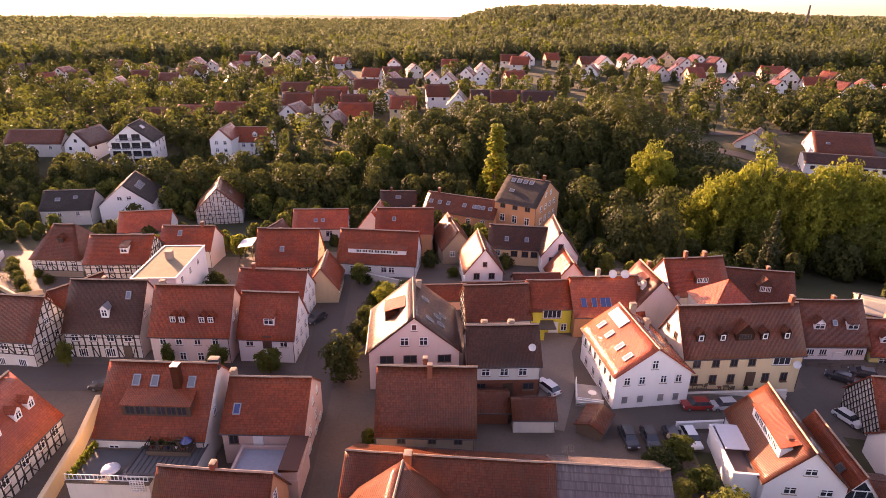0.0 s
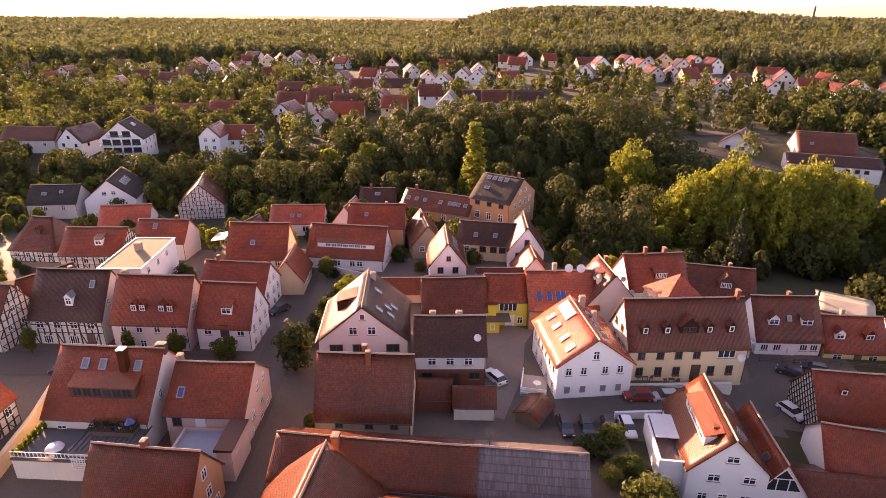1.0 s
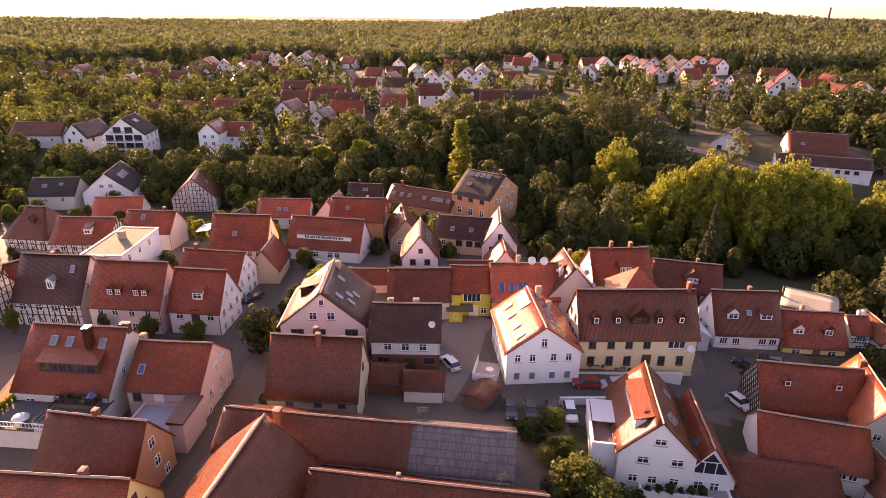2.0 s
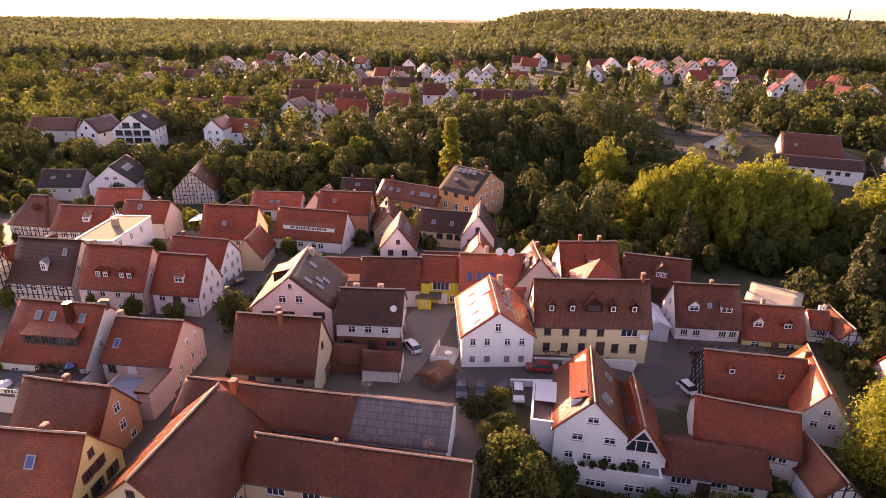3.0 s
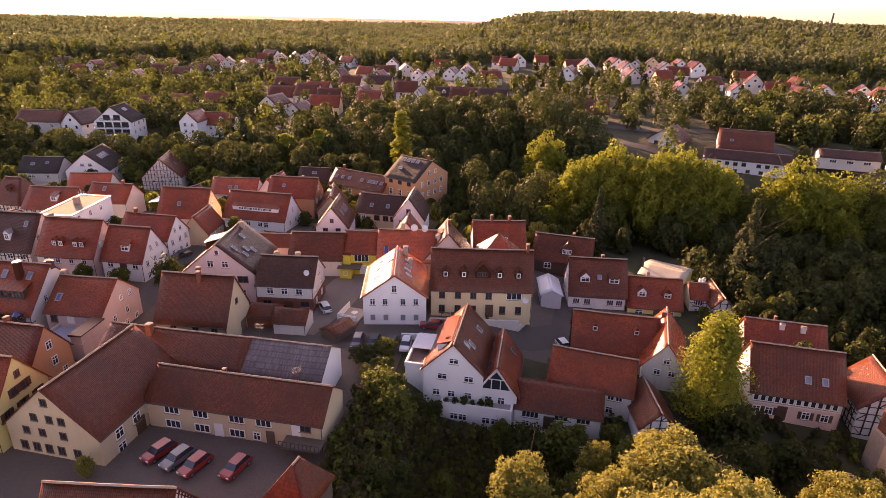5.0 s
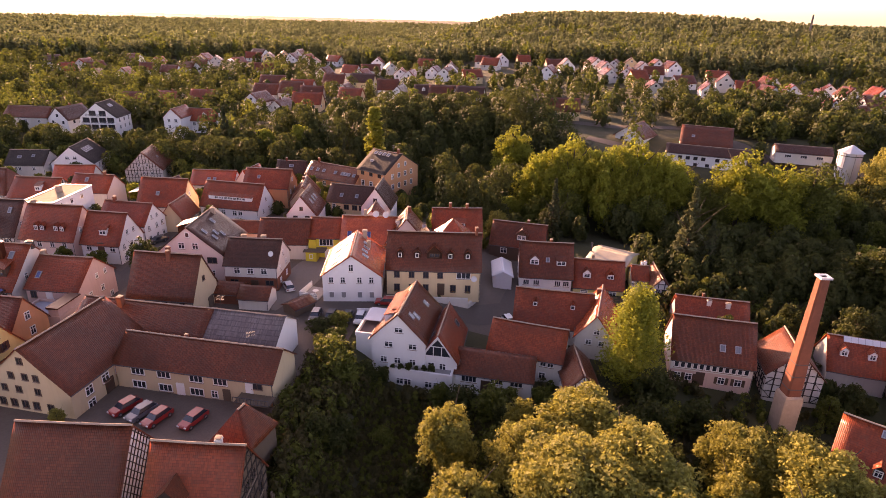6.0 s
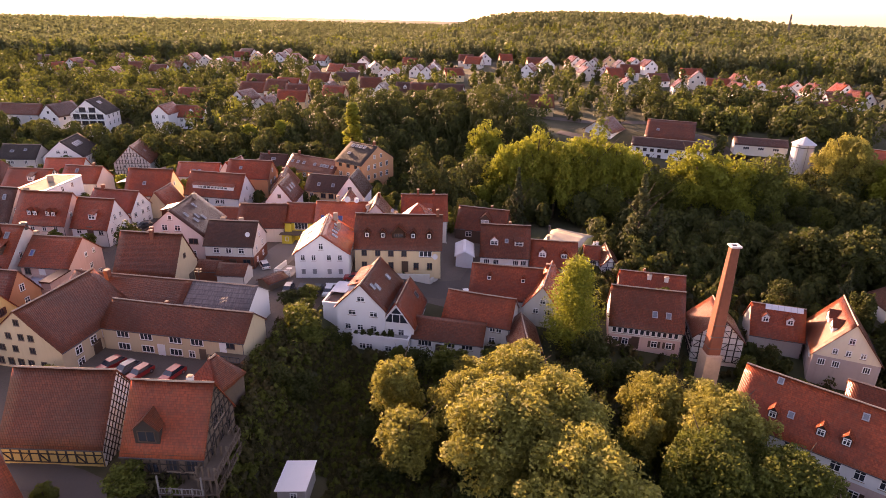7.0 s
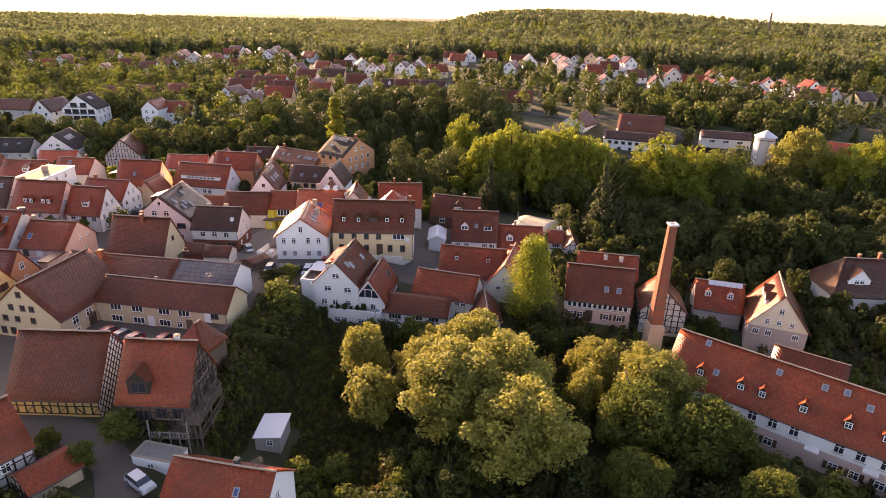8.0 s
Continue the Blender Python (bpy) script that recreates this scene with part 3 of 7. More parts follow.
# ---- ground ----
def ground_material():
    n = Nodes("ground", 0.95)
    at = n.add("NewGeometry").outputs["Position"]
    big, mid, fine = n.noise(at, 0.02, 4), n.noise(at, 0.12, 5), n.noise(at, 1.6, 6, 0.75)
    c = n.mix(n.ramp(mid, (0.35, (0, 0, 0)), (0.65, (1, 1, 1))), (0.040, 0.042, 0.013), (0.082, 0.070, 0.028))
    c = n.mix(n.ramp(big, (0.45, (0, 0, 0)), (0.6, (1, 1, 1))), c, (0.045, 0.054, 0.016))
    c = n.mix(n.math("MULTIPLY", fine, 0.5), c, (0.03, 0.028, 0.014))
    return n.colour(c).bump(fine, 0.5, 0.15).m


def paving_material(name, a, b, stone=0.18):
    n = Nodes(name, 0.85)
    at = n.add("NewGeometry").outputs["Position"]
    cells = n.add("TexVoronoi", Vector=at, Scale=1 / stone)
    big, fine = n.noise(at, 0.10, 5), n.noise(at, 1.1, 6, 0.7)
    c = n.mix(big, a, b)
    c = n.mix(n.math("MULTIPLY", fine, 0.55), c, shade(a, 0.55))
    c = n.mix(n.math("MULTIPLY", cells.outputs["Color"], 0.25), c, shade(b, 1.3))
    return n.colour(c).bump(cells.outputs["Distance"], 0.4, 0.03).m


def sheet(name, xs, ys, mat, lift=0.0, keep=None):
    """A sheet that lies on the ground, from lines of x and y; keep(x, y) says where it is laid."""
    verts = [(x, y, ground_z(x, y) + lift) for y in ys for x in xs]
    nx = len(xs)
    faces = [(j * nx + i, j * nx + i + 1, (j + 1) * nx + i + 1, (j + 1) * nx + i) for j in range(len(ys) - 1) for i in range(nx - 1)
             if keep is None or keep((xs[i] + xs[i + 1]) / 2, (ys[j] + ys[j + 1]) / 2)]
    me = bpy.data.meshes.new(name)
    me.from_pydata(verts, [], faces)
    me.materials.append(mat)
    for p in me.polygons:
        p.use_smooth = True
    return new(name, me)


def steps(*runs):
    out = [runs[0][0]]
    for a, b, d in runs:
        n = max(1, round((b - a) / d))
        out += [a + (b - a) * k / n for k in range(1, n + 1)]
    return out


tagged(sheet("ground", steps((-3200, -400, 200), (-400, -130, 15), (-130, 190, 2), (190, 460, 15), (460, 1000, 45), (1000, 3200, 200)),
             steps((-900, -100, 100), (-100, 230, 2), (230, 540, 10), (540, 1400, 40), (1400, 3600, 200)), ground_material()),
       "green and brown meadow ground sloping to a valley", "ground", kind="structure")


def town(x, y):
    if y < 4 or y > 122 or x < -118 or x > 74:
        return False
    if x > 30 and y < 62 + 0.3 * (x - 30):
        return False
    if x > 14 and y < 27:
        return False
    return not (x > 62 and y > 100)


tagged(sheet("pavement", steps((-120, 76, 2)), steps((4, 124, 2)), paving_material("town_paving", (0.105, 0.076, 0.058), (0.165, 0.124, 0.096)), 0.04, town),
       "grey-brown cobbled town paving", "pavement", kind="structure")


ROADS = []


def road(name, points, width, label, mat):
    """A road laid along points on the ground."""
    ROADS.append(name)
    lift = 0.07 + 0.015 * len(ROADS)
    pts = []
    for a, b in zip(points, points[1:]):
        n = max(1, int(math.dist(a, b) / 2.0))
        pts += [(a[0] + (b[0] - a[0]) * k / n, a[1] + (b[1] - a[1]) * k / n) for k in range(n)]
    pts.append(points[-1])
    verts, faces = [], []
    for k, p in enumerate(pts):
        q, r = pts[max(0, k - 1)], pts[min(len(pts) - 1, k + 1)]
        d = Vector((r[0] - q[0], r[1] - q[1])).normalized()
        for s in (-1, -0.33, 0.33, 1):
            x, y = p[0] - d.y * s * width / 2, p[1] + d.x * s * width / 2
            verts.append((x, y, ground_z(x, y) + lift))
    for k in range(len(pts) - 1):
        faces += [(4 * k + j, 4 * k + j + 1, 4 * k + 5 + j, 4 * k + 4 + j) for j in range(3)]
    me = bpy.data.meshes.new(name)
    me.from_pydata(verts, [], faces)
    me.materials.append(mat)
    return tagged(new(name, me), label, "road", kind="structure")


ASPHALT = paving_material("asphalt", (0.085, 0.064, 0.052), (0.125, 0.097, 0.079), 0.05)
road("road", [(-22, 20), (-20, 50), (-22, 75), (-24, 90), (-26, 110), (-30, 128)], 5.0, "narrow grey asphalt lane between houses", ASPHALT)
road("road", [(-90, 62), (-70, 72), (-48, 74), (-30, 74), (-20, 70)], 7.0, "grey asphalt market street", ASPHALT)
road("road", [(18, 67), (34, 70), (50, 74), (58, 80), (60, 92), (57, 104)], 7.0, "grey asphalt street past the white house", ASPHALT)
road("road", [(10, 66), (13, 76), (14, 86), (16, 91)], 8.0, "pale paved court between houses", paving_material("court_paving", (0.20, 0.155, 0.125), (0.27, 0.215, 0.175)))
road("road", [(6, 11.5), (15, 10.6), (20, 9), (25, 5.5), (29, 0.5), (34, -12)], 4.6, "grey asphalt lane beside the barns", ASPHALT)
road("road", [(50, 262), (75, 240), (95, 232), (112, 235), (150, 240), (200, 262)], 7.0, "pale grey country road behind the trees", ASPHALT)
road("road", [(82, 207), (110, 196), (135, 214), (152, 196), (185, 190)], 6.0, "pale grey yard road by the hall", ASPHALT)

# ---- the old town's houses ----
OLD = "houses of the old town"
G = ground_z

# white house with a bright pantile roof and a terrace
hs = House("house", 25.6, 77.7, 100, 13.4, 11.1, 6.0, 10.1, 0.0, "white", "tile_orange", "white rendered house with a sunlit pale tile roof")
hs.win("a", [-3.9, -1.7, 1.45, 3.7], -0.95, 0.8, 1.15); hs.shut("a", [-3.9, -1.6, 1.45, 3.75], -4.05, 0.85, 1.15)
hs.win("a", -0.1, 1.55, 0.8, 1.3)
hs.win("+", [-5, -3, -1, 1, 3, 5], -1.5, 0.8, 1.3, "single"); hs.win("+", [-4, -1, 2, 5], -4.2, 0.9, 1.4)
for u, d in ((-4.8, 4.1), (-2.0, 4.15), (1.6, 4.25), (4.6, 4.3)):
    hs.skylight("+", u, d, 0.8, 1.4)
# large pale roof hatch
hs.panel("+", 3.7, 1.6, 4.4, 1.9, "sheet", "hatch_glare_panel")
hs.skylight("-", -1.0, 2.6, 0.8, 1.2); hs.skylight("-", -3.0, 2.9, 0.8, 1.2); hs.skylight("-", 1.0, 2.8, 0.8, 1.2); hs.skylight("-", 3.0, 2.6, 0.8, 1.2)
hs.chimney(5.4, -1.6, 1.7, 0.7, 0.9, "pale_brick"); hs.chimney(2.4, -2.6, 1.3, 0.7, 0.7, "pale_brick")

# big cream inn with five dormers
hs = House("house", 41.1, 81.1, 7, 18.4, 8.6, 6.1, 12.2, 0.0, "cream", "tile_brown", "long cream rendered inn with a brown tiled roof", ends="white_old")
hs.win("-", [-7.2, -4.3, -1.5, 1.3], -1.3, 0.95, 1.2, "dark"); hs.win("-", 5.9, -1.3, 2.6, 1.2, "triple")
hs.win("-", [-7.2, -4.3, -1.5, 3.9, 6.8], -4.1, 0.95, 1.3, "dark"); hs.flower_boxes("-", [-7.2, -4.3, -1.5, 3.9, 6.8], -4.85)
hs.door("-", 1.5, 1.2, 2.3, "brown_frame", 0.6)
for u in (-6.65, -3.3, 3.2, 6.6):
    hs.dormer("-", u, 5.5, 1.25, 1.2, "hip", "tile_dark", win=(0.55, 0.75), style="single")
hs.dormer("-", 0.1, 5.45, 2.9, 1.2, "gable", "tile_dark", win=(1.96, 0.72), style="dark")
hs.win("a", [-2, 0.6], 1.4, 0.8, 1.0, "dark"); hs.win("a", [-2, 0, 2], -1.5, 0.8, 1.2, "dark")
hs.chimney(8.3, 0, 1.1); hs.chimney(-4, 1.2, 1.0)
hs.dish((8.0, -4.8, 4.4), 0.6)

# pink house with a broad sunlit roof
hs = House("house", -7.8, 80.0, 96, 13.2, 13.1, 6.9, 12.4, 0.4, "pink", "tile_dark", "pale pink gabled house with a dark roof lit on one side", eave=0.4)
hs.win("a", [-1.4, 1.35], 1.6, 1.1, 1.2); hs.win("a", 0, 3.9, 0.7, 0.9, "single")
hs.win("a", [-4.0, -0.6, 4.4], -1.35, 1.8, 1.1, "dark"); hs.win("a", [-4.2, 0.4, 4.2], -4.2, 1.0, 1.3)
hs.dormer("+", 0.4, 5.6, 3.4, 1.7, "shed", "tile_brown", "tile_orange", (2.6, 1.0), "triple")
for u, d in ((-3.9, 3.0), (-3.1, 5.2), (-1.4, 4.6), (0.0, 5.7), (1.6, 2.4)):
    hs.skylight("-", u, d, 0.7, 1.2)
hs.chimney(4.6, -0.9, 1.1, 0.6, 0.8, "pale_brick")
hs.win("-", [-4, 0, 4], -1.6, 0.9, 1.2)

# plain barn in front of it
hs = House("barn", -4.5, 62.6, 2, 12.1, 9.0, 4.9, 11.6, 0.4, "sandstone", "tile_brown", "tall brown-roofed barn with a stone wall", "barn", ends="beige", ze2=4.6)
hs.win("-", [-3.0, 0.8, 4.0], -1.1, 0.9, 0.8, "dark"); hs.win("b", [0, 0], 2.2, 0.7, 0.8, "dark"); hs.door("b", 1.6, 1.6, 2.2)
hs.chimney(0.4, -0.6, 1.5, 0.6, 0.6); hs.chimney(-0.2, 0.6, 1.7, 0.6, 0.6)

# dark-roofed white house by the court
hs = House("house", 5.6, 76.6, 5, 10.4, 8.7, 5.9, 9.9, 0.4, "white_old", "tile_dark", "white house with a dark tiled roof beside the court"); hs.storey(-2.6, "brick")
hs.win("-", [-2.7, -0.05, 2.65], -1.25, 1.1, 1.1); hs.win("-", [-3.4, 3.6], -3.7, 1.5, 1.0, "dark"); hs.door("-", 0.6, 1.3, 2.2, "brown_frame")
hs.win("b", [-2.2, 1.6], -1.2, 0.7, 1.0); hs.win("b", [-2.2, 1.6], -3.8, 0.7, 1.0); hs.win("b", 0, 1.2, 0.7, 1.0)
hs.chimney(-2.6, 0.6, 0.9, 0.9, 0.6, "pale_brick"); hs.chimney(1.4, 0.6, 0.9, 0.9, 0.6, "pale_brick"); hs.dish((4.0, -3.2, 7.6), 0.55)

# rose house with a roof terrace
hs = House("house", -24.2, 61.9, 2, 9.9, 10.4, 5.4, 9.7, 0.4, "rose", "tile_red", "rose rendered house with a red tiled roof")
hs.skylight("-", -3.5, 4.2, 0.8, 1.3, "blue_pane"); hs.win("b", [-2.2, 1.2], -2.2, 0.8, 1.1); hs.win("b", [0.2, 2.6], 0.6, 0.6, 0.9); hs.win("b", [-3, 0.6, 3.4], -4.4, 0.8, 1.0)
hs.win("-", [-3.6], -1.2, 1.0, 1.2, "dark"); hs.door("-", -0.6, 1.0, 2.1, "frame", 2.6); hs.chimney(-4.9, 0.6, 1.0, 0.7, 0.8, "sandstone")

# big red house with dormer band and terrace
hs = House("house", -37.4, 61.5, 1, 13.2, 12.6, 5.2, 11.6, 0.4, "white_old", "tile_red", "red-roofed house with a wide dormer over a terrace")
for u, d in ((-2.9, 2.4), (-0.6, 2.45), (4.0, 2.47)):
    hs.skylight("-", u, d, 0.85, 1.3)
hs.dormer("-", 0.5, 6.6, 8.4, 1.5, "shed", "brown_frame", "tile_red", (7.6, 1.1), "dark")
hs.chimney(2.4, -2.0, 2.9, 0.9, 1.0, "tile_brown", "sheet"); hs.chimney(6.2, 0.4, 0.8, 1.2, 0.8, "dark_metal")
hs.win("b", [-2.5, 2.5], 1.2, 0.7, 1.1); hs.win("-", [-4.5, 4.6], -2, 1.1, 1.2)

# three houses along the market street
hs = House("house", -57.3, 83.6, 2, 12.0, 9.7, 5.3, 11.9, 0.4, "white_old", "tile_dark", "half-timbered house with a dark slate-brown roof")
hs.timber("-", -5.3, 1.0, [-2.7, -1.3]); hs.win("-", [-4.4, -1.6, 1.2, 4.0], -1.3, 1.1, 1.1); hs.win("-", [-3.6, 0.8], -4.0, 1.4, 1.4, "quad"); hs.door("-", 3.6)
hs.dormer("-", 0.4, 6.2, 1.2, 1.5, "hip", "white", "metal"); hs.skylight("-", 3.6, 2.6, 0.7, 1.2); hs.chimney(-1, 0.6, 0.9); hs.win("b", [0, -2.2], 1.8, 0.7, 1.0)
# rose ends: warm light on the right gable put into the wall colour
hs = House("house", -42.9, 82.8, 2, 12.3, 9.4, 5.5, 11.8, 0.4, "pink", "tile_red", "pink house with four dormer windows in a red roof", ends="rose")
for u in (-2.6, -1.2, 1.9, 3.3):
    hs.dormer("-", u, 6.1, 1.05, 1.1, "hip", "tile_brown", style="cross")
hs.win("-", [-4.2, -1.7, 1.2, 4.0], -1.1, 0.9, 1.3); hs.win("-", [-4.2, -1.4, 1.4, 4.0], -3.9, 0.9, 1.3); hs.win("b", [0, -1.8], 1.6, 0.6, 1.0); hs.win("b", [1.6], -1.4, 0.6, 1.0)
hs.chimney(-5.2, 0.3, 0.9, 0.8, 0.8, "sandstone")
hs = House("house", -31.0, 83.2, 0, 8.8, 8.4, 5.0, 10.8, 0.4, "white", "tile_red", "white corner house with a red roof and a small dormer")
hs.dormer("-", 0.4, 5.4, 1.7, 1.3, "shed", "white", "tile_red", (1.4, 0.9), "cross"); hs.win("-", [-2.6], -1.1, 1.1, 1.1); hs.door("-", 0.2, 1.2, 2.1, "brown_frame", 2.6); hs.win("-", [2.8], -1.1, 1.1, 1.1)
hs.win("b", [-2.6, 0.0, 2.6], -1.0, 0.8, 1.1); hs.win("b", [-2.6, 0.0, 2.6], -3.6, 0.8, 1.1); hs.win("b", [-0.9, 1.2], 1.8, 0.7, 1.0)
hs = House("house", -34.4, 95.2, -2, 12.0, 8.0, 5.0, 9.2, 0.3, "white", "tile_red", "white house with a low red roof behind the corner house")
hs.win("b", [-2.4, 0.4, 2.6], -1.2, 0.8, 1.1); hs.win("b", [-2.4, 0.4, 2.6], -3.7, 0.8, 1.1); hs.win("b", [-1, 1], 1.2, 0.7, 0.9); hs.chimney(-3.6, 0, 0.9)
hs = House("house", -27.5, 104.0, 95, 9.0, 6.0, 3.6, 7.6, 0.0, "beige", "tile_red", "beige back house with a red roof")
hs.win("-", [-2.6, 0, 2.6], -1.3, 0.8, 1.0)

hs = House("house", -72.2, 79.9, -4, 13.0, 8.4, 5.2, 10.6, 0.3, "white_old", "tile_brown", "half-timbered house with a brown roof and timbered gable")
hs.timber("b", None, 1.1); hs.timber("-", -2.6, 1.1); hs.win("-", [-4.5, -1.4, 1.6, 4.6], -1.3, 1.0, 1.1); hs.win("-", [-3.6, 0.4, 4.0], -4.1, 1.2, 1.2, "quad"); hs.win("b", [-2.0, 0.8], -1.3, 0.8, 1.0); hs.win("b", [-0.6], 1.5, 0.8, 1.0)
hs = House("house", -66.5, 88.5, 60, 9.0, 7.0, 4.6, 9.0, 0.3, "white_old", "tile_brown", "small half-timbered back house with a brown roof")
hs.timber("a", None, 1.1)
hs = House("house", -56.5, 52.0, 90, 15.0, 10.5, 4.5, 10.6, 0.2, "white_old", "tile_orange", "half-timbered house with an orange roof and small dormers")
hs.timber("-", None, 1.1); hs.win("-", [-5.5, -2.6, 0.6, 3.4, 6], -1.4, 1.0, 1.2)
for u in (-3.2, 0.2, 3.6, 5.8):
    hs.dormer("-", u, 5.2, 1.1, 1.2, "gable", "white", style="cross")

# cream ends: the right gable's glow is put into its wall colour
hs = House("house", -37.6, 115.5, 3, 12.6, 9.1, 3.1, 9.4, -0.9, "white_old", "tile_red", "white house with a red roof and a gable coloured as lit", ends="cream")
hs.win("-", [2.6, 4.4], -1.3, 0.9, 1.1); hs.win("b", [-1.8, 1.6], -1.2, 0.8, 1.1); hs.win("b", 0, 2.2, 0.7, 1.0); hs.skylight("-", -1.0, 4.6, 0.8, 1.0); hs.chimney(-2, 1, 0.9)
hs = House("house", -18.5, 117.3, -3, 16.5, 9.3, 3.3, 8.9, -0.9, "white", "tile_red", "white house with a red roof and a long white dormer band")
hs.dormer("-", 0.0, 5.4, 12.4, 1.0, "shed", "white", "tile_red", (9.0, 0.6), "triple"); hs.win("-", [-5, -1.6, 1.6, 3.2], -1.5, 1.1, 1.1); hs.door("-", -3.2, 1.0, 2.0, "brown_frame")
hs.win("b", [-1.6, 1.6], -1.3, 0.7, 1.0); hs.win("b", 0.2, 1.6, 0.7, 0.9)
hs = House("house", -37.0, 141.0, 6, 13.4, 7.8, 1.6, 5.2, -2.6, "white", "tile_orange", "white house with an orange tile roof", )
hs.win("-", [-2, 2.2], -1.6, 1.6, 1.3); hs.skylight("-", -1.2, 3.4, 0.8, 0.8); hs.skylight("-", 0.6, 3.4, 0.8, 0.8)
hs = House("house", -14.5, 130.5, 3, 13.0, 8.6, 5.2, 9.6, -1.6, "orange_wall", "tile_red", "tall red-roofed house with brick-coloured walls"); hs.win("b", [-2, 1.6], -1.6, 0.8, 1.2); hs.win("b", [-2, 1.6], -4.2, 0.8, 1.2); hs.win("b", 0, 1.6, 0.7, 1.0); hs.skylight("-", -2.4, 3.0, 0.7, 0.9); hs.chimney(2, 1, 1)
hs = House("house", -22.0, 134.5, 85, 9.0, 8.4, 3.2, 8.6, -1.9, "white_old", "tile_orange", "gabled house with an orange roof and white verges")
hs = House("house", -19.6, 161.0, 2, 10.0, 7.4, 0.8, 4.4, -4.4, "white_old", "tile_dark", "dark-roofed house at the edge of the trees"); hs.skylight("-", 0, 2.2, 1.4, 0.8); hs.chimney(-2, 0, 0.9)

# orange mill building and its long wing
hs = House("house", 15.8, 150.6, -28, 11.4, 15.8, 7.0, 11.8, -3.0, "orange_wall", "tile_grey", "tall orange former mill with a grey roof", "mill")
hs.win("-", [-3.4, 0, 3.4], -1.0, 1.2, 1.0, "dark"); hs.win("-", [-3.4, 0, 3.4], -4.2, 1.2, 1.8); hs.win("b", [-4.5, -1.5, 1.5, 4.5], -1.4, 1.0, 1.4); hs.win("b", [-4.5, -1.5, 1.5, 4.5], -4.6, 1.0, 1.5); hs.win("b", [-1.6, 1.6], 1.6, 0.8, 1.1)
for u in (-3.6, -1.9, -0.2, 1.5):
    hs.skylight("-", u, 1.6, 1.0, 1.2)
hs.skylight("-", -2.6, 5.2, 1.2, 0.8); hs.chimney(4.2, 0.2, 1.3, 0.7, 0.7); hs.antenna(2.4)
hs = House("house", -1.1, 151.3, -21, 20.0, 8.0, 2.7, 6.4, -3.2, "orange_wall", "tile_brown", "long low orange wing with a brown roof and skylights", "mill")
for u in (-8.4, -5.9, -3.4, 1.2, 4.0, 5.2, 6.4, 8.4):
    hs.skylight("-", u, 3.0, 0.9, 1.0)
hs.win("-", [-7, -2, 3, 7], -1.7, 1.1, 1.3); hs.chimney(-7, 0, 1.2)

hs = House("house", 11.8, 125.8, -5, 13.0, 8.1, 3.8, 7.6, -1.6, "cream", "tile_dark", "cream house with a dark roof")
hs.win("-", [-0.8, 1.6, 3.6], -1.4, 1.3, 1.2, "dark"); hs.win("-", -4.4, -1.4, 0.9, 1.2); hs.skylight("-", -2.6, 3.6, 0.8, 1.0); hs.skylight("-", 1.8, 3.6, 0.8, 1.0)
hs = House("house", 3.0, 111.9, 97, 11.1, 7.4, 4.8, 9.6, -0.4, "white", "tile_brown", "white gabled house with a steep brown roof")
hs.win("a", [-1.5, 1.5], -0.9, 1.0, 1.1, "dark"); hs.win("a", 0.1, 1.6, 0.7, 0.8, "dark")
for u in (-2.0, 0.6, 2.6):
    hs.skylight("-", u, 3.0, 0.7, 1.4)
hs = House("house", -3.2, 128.0, 104, 12.5, 7.0, 3.2, 7.4, -1.6, "sandstone", "tile_brown", "brown house with one sunlit roof slope"); hs.skylight("+", 1.0, 2.0, 0.8, 1.2); hs.chimney(2, 0.4, 0.9); hs.win("a", [-1.4, 1.4], -1.2, 1, 1.2)
hs = House("house", 19.8, 122.5, 92, 11.0, 7.6, 4.4, 9.6, -1.4, "white", "tile_dark", "white pointed-gable house with a dark steep roof"); hs.win("a", [0], 1.8, 0.9, 1.2, "dark"); hs.win("a", [-1.8, 1.6], -1.2, 0.9, 1.2, "dark")
hs = House("house", 20.8, 112.0, 96, 8.0, 7.0, 2.2, 6.6, -0.9, "white", "tile_red", "low white house with a red roof"); hs.win("a", [-1.6, 1.6], -1.4, 0.9, 1.1, "dark")

# yellow house and its neighbours round the court
hs = House("house", 14.6, 95.0, 5, 7.4, 8.0, 5.4, 8.8, 0.3, "yellow", "tile_red", "bright yellow house with a red roof")
bm = bmesh.new(); box(bm, -3.9, -1.5, -6.6, -4.0, -0.4, 2.5); bay = part("porch", bm, "yellow", hs.ob)  # bay of the yellow house
bm = bmesh.new(); box(bm, -4.4, 0.4, -7.0, -3.9, 2.5, 2.68); part("canopy", bm, "wood", hs.ob)
bm = bmesh.new(); lattice(bm, [-3.1, -3.0, -2.4, -2.3], [0.9, 1.0, 1.9, 2.0], -6.66, -6.6); part("window_frame", bm, "frame", bay)
bm = bmesh.new(); box(bm, -3.6, -2.0, -4.9, -3.9, 2.68, 4.9); part("bay", bm, "yellow", hs.ob)
bm = bmesh.new(); prism(bm, [(-3.8, 4.85), (-1.8, 4.85), (-1.8, 5.0), (-3.8, 5.0)], 3.8, 5.2); bmesh.ops.rotate(bm, cent=(0, 0, 0), matrix=Matrix.Diagonal((1, -1, 1)), verts=bm.verts); bmesh.ops.recalc_face_normals(bm, faces=bm.faces); part("bay_roof", bm, "tile_red", hs.ob)
hs.win("-", [0.2], -1.2, 3.0, 1.5, "quad"); hs.door("-", 0.6, 1.4, 2.2, "frame"); hs.win("-", [-2.2, 2.4], -3.8, 0.9, 1.2)
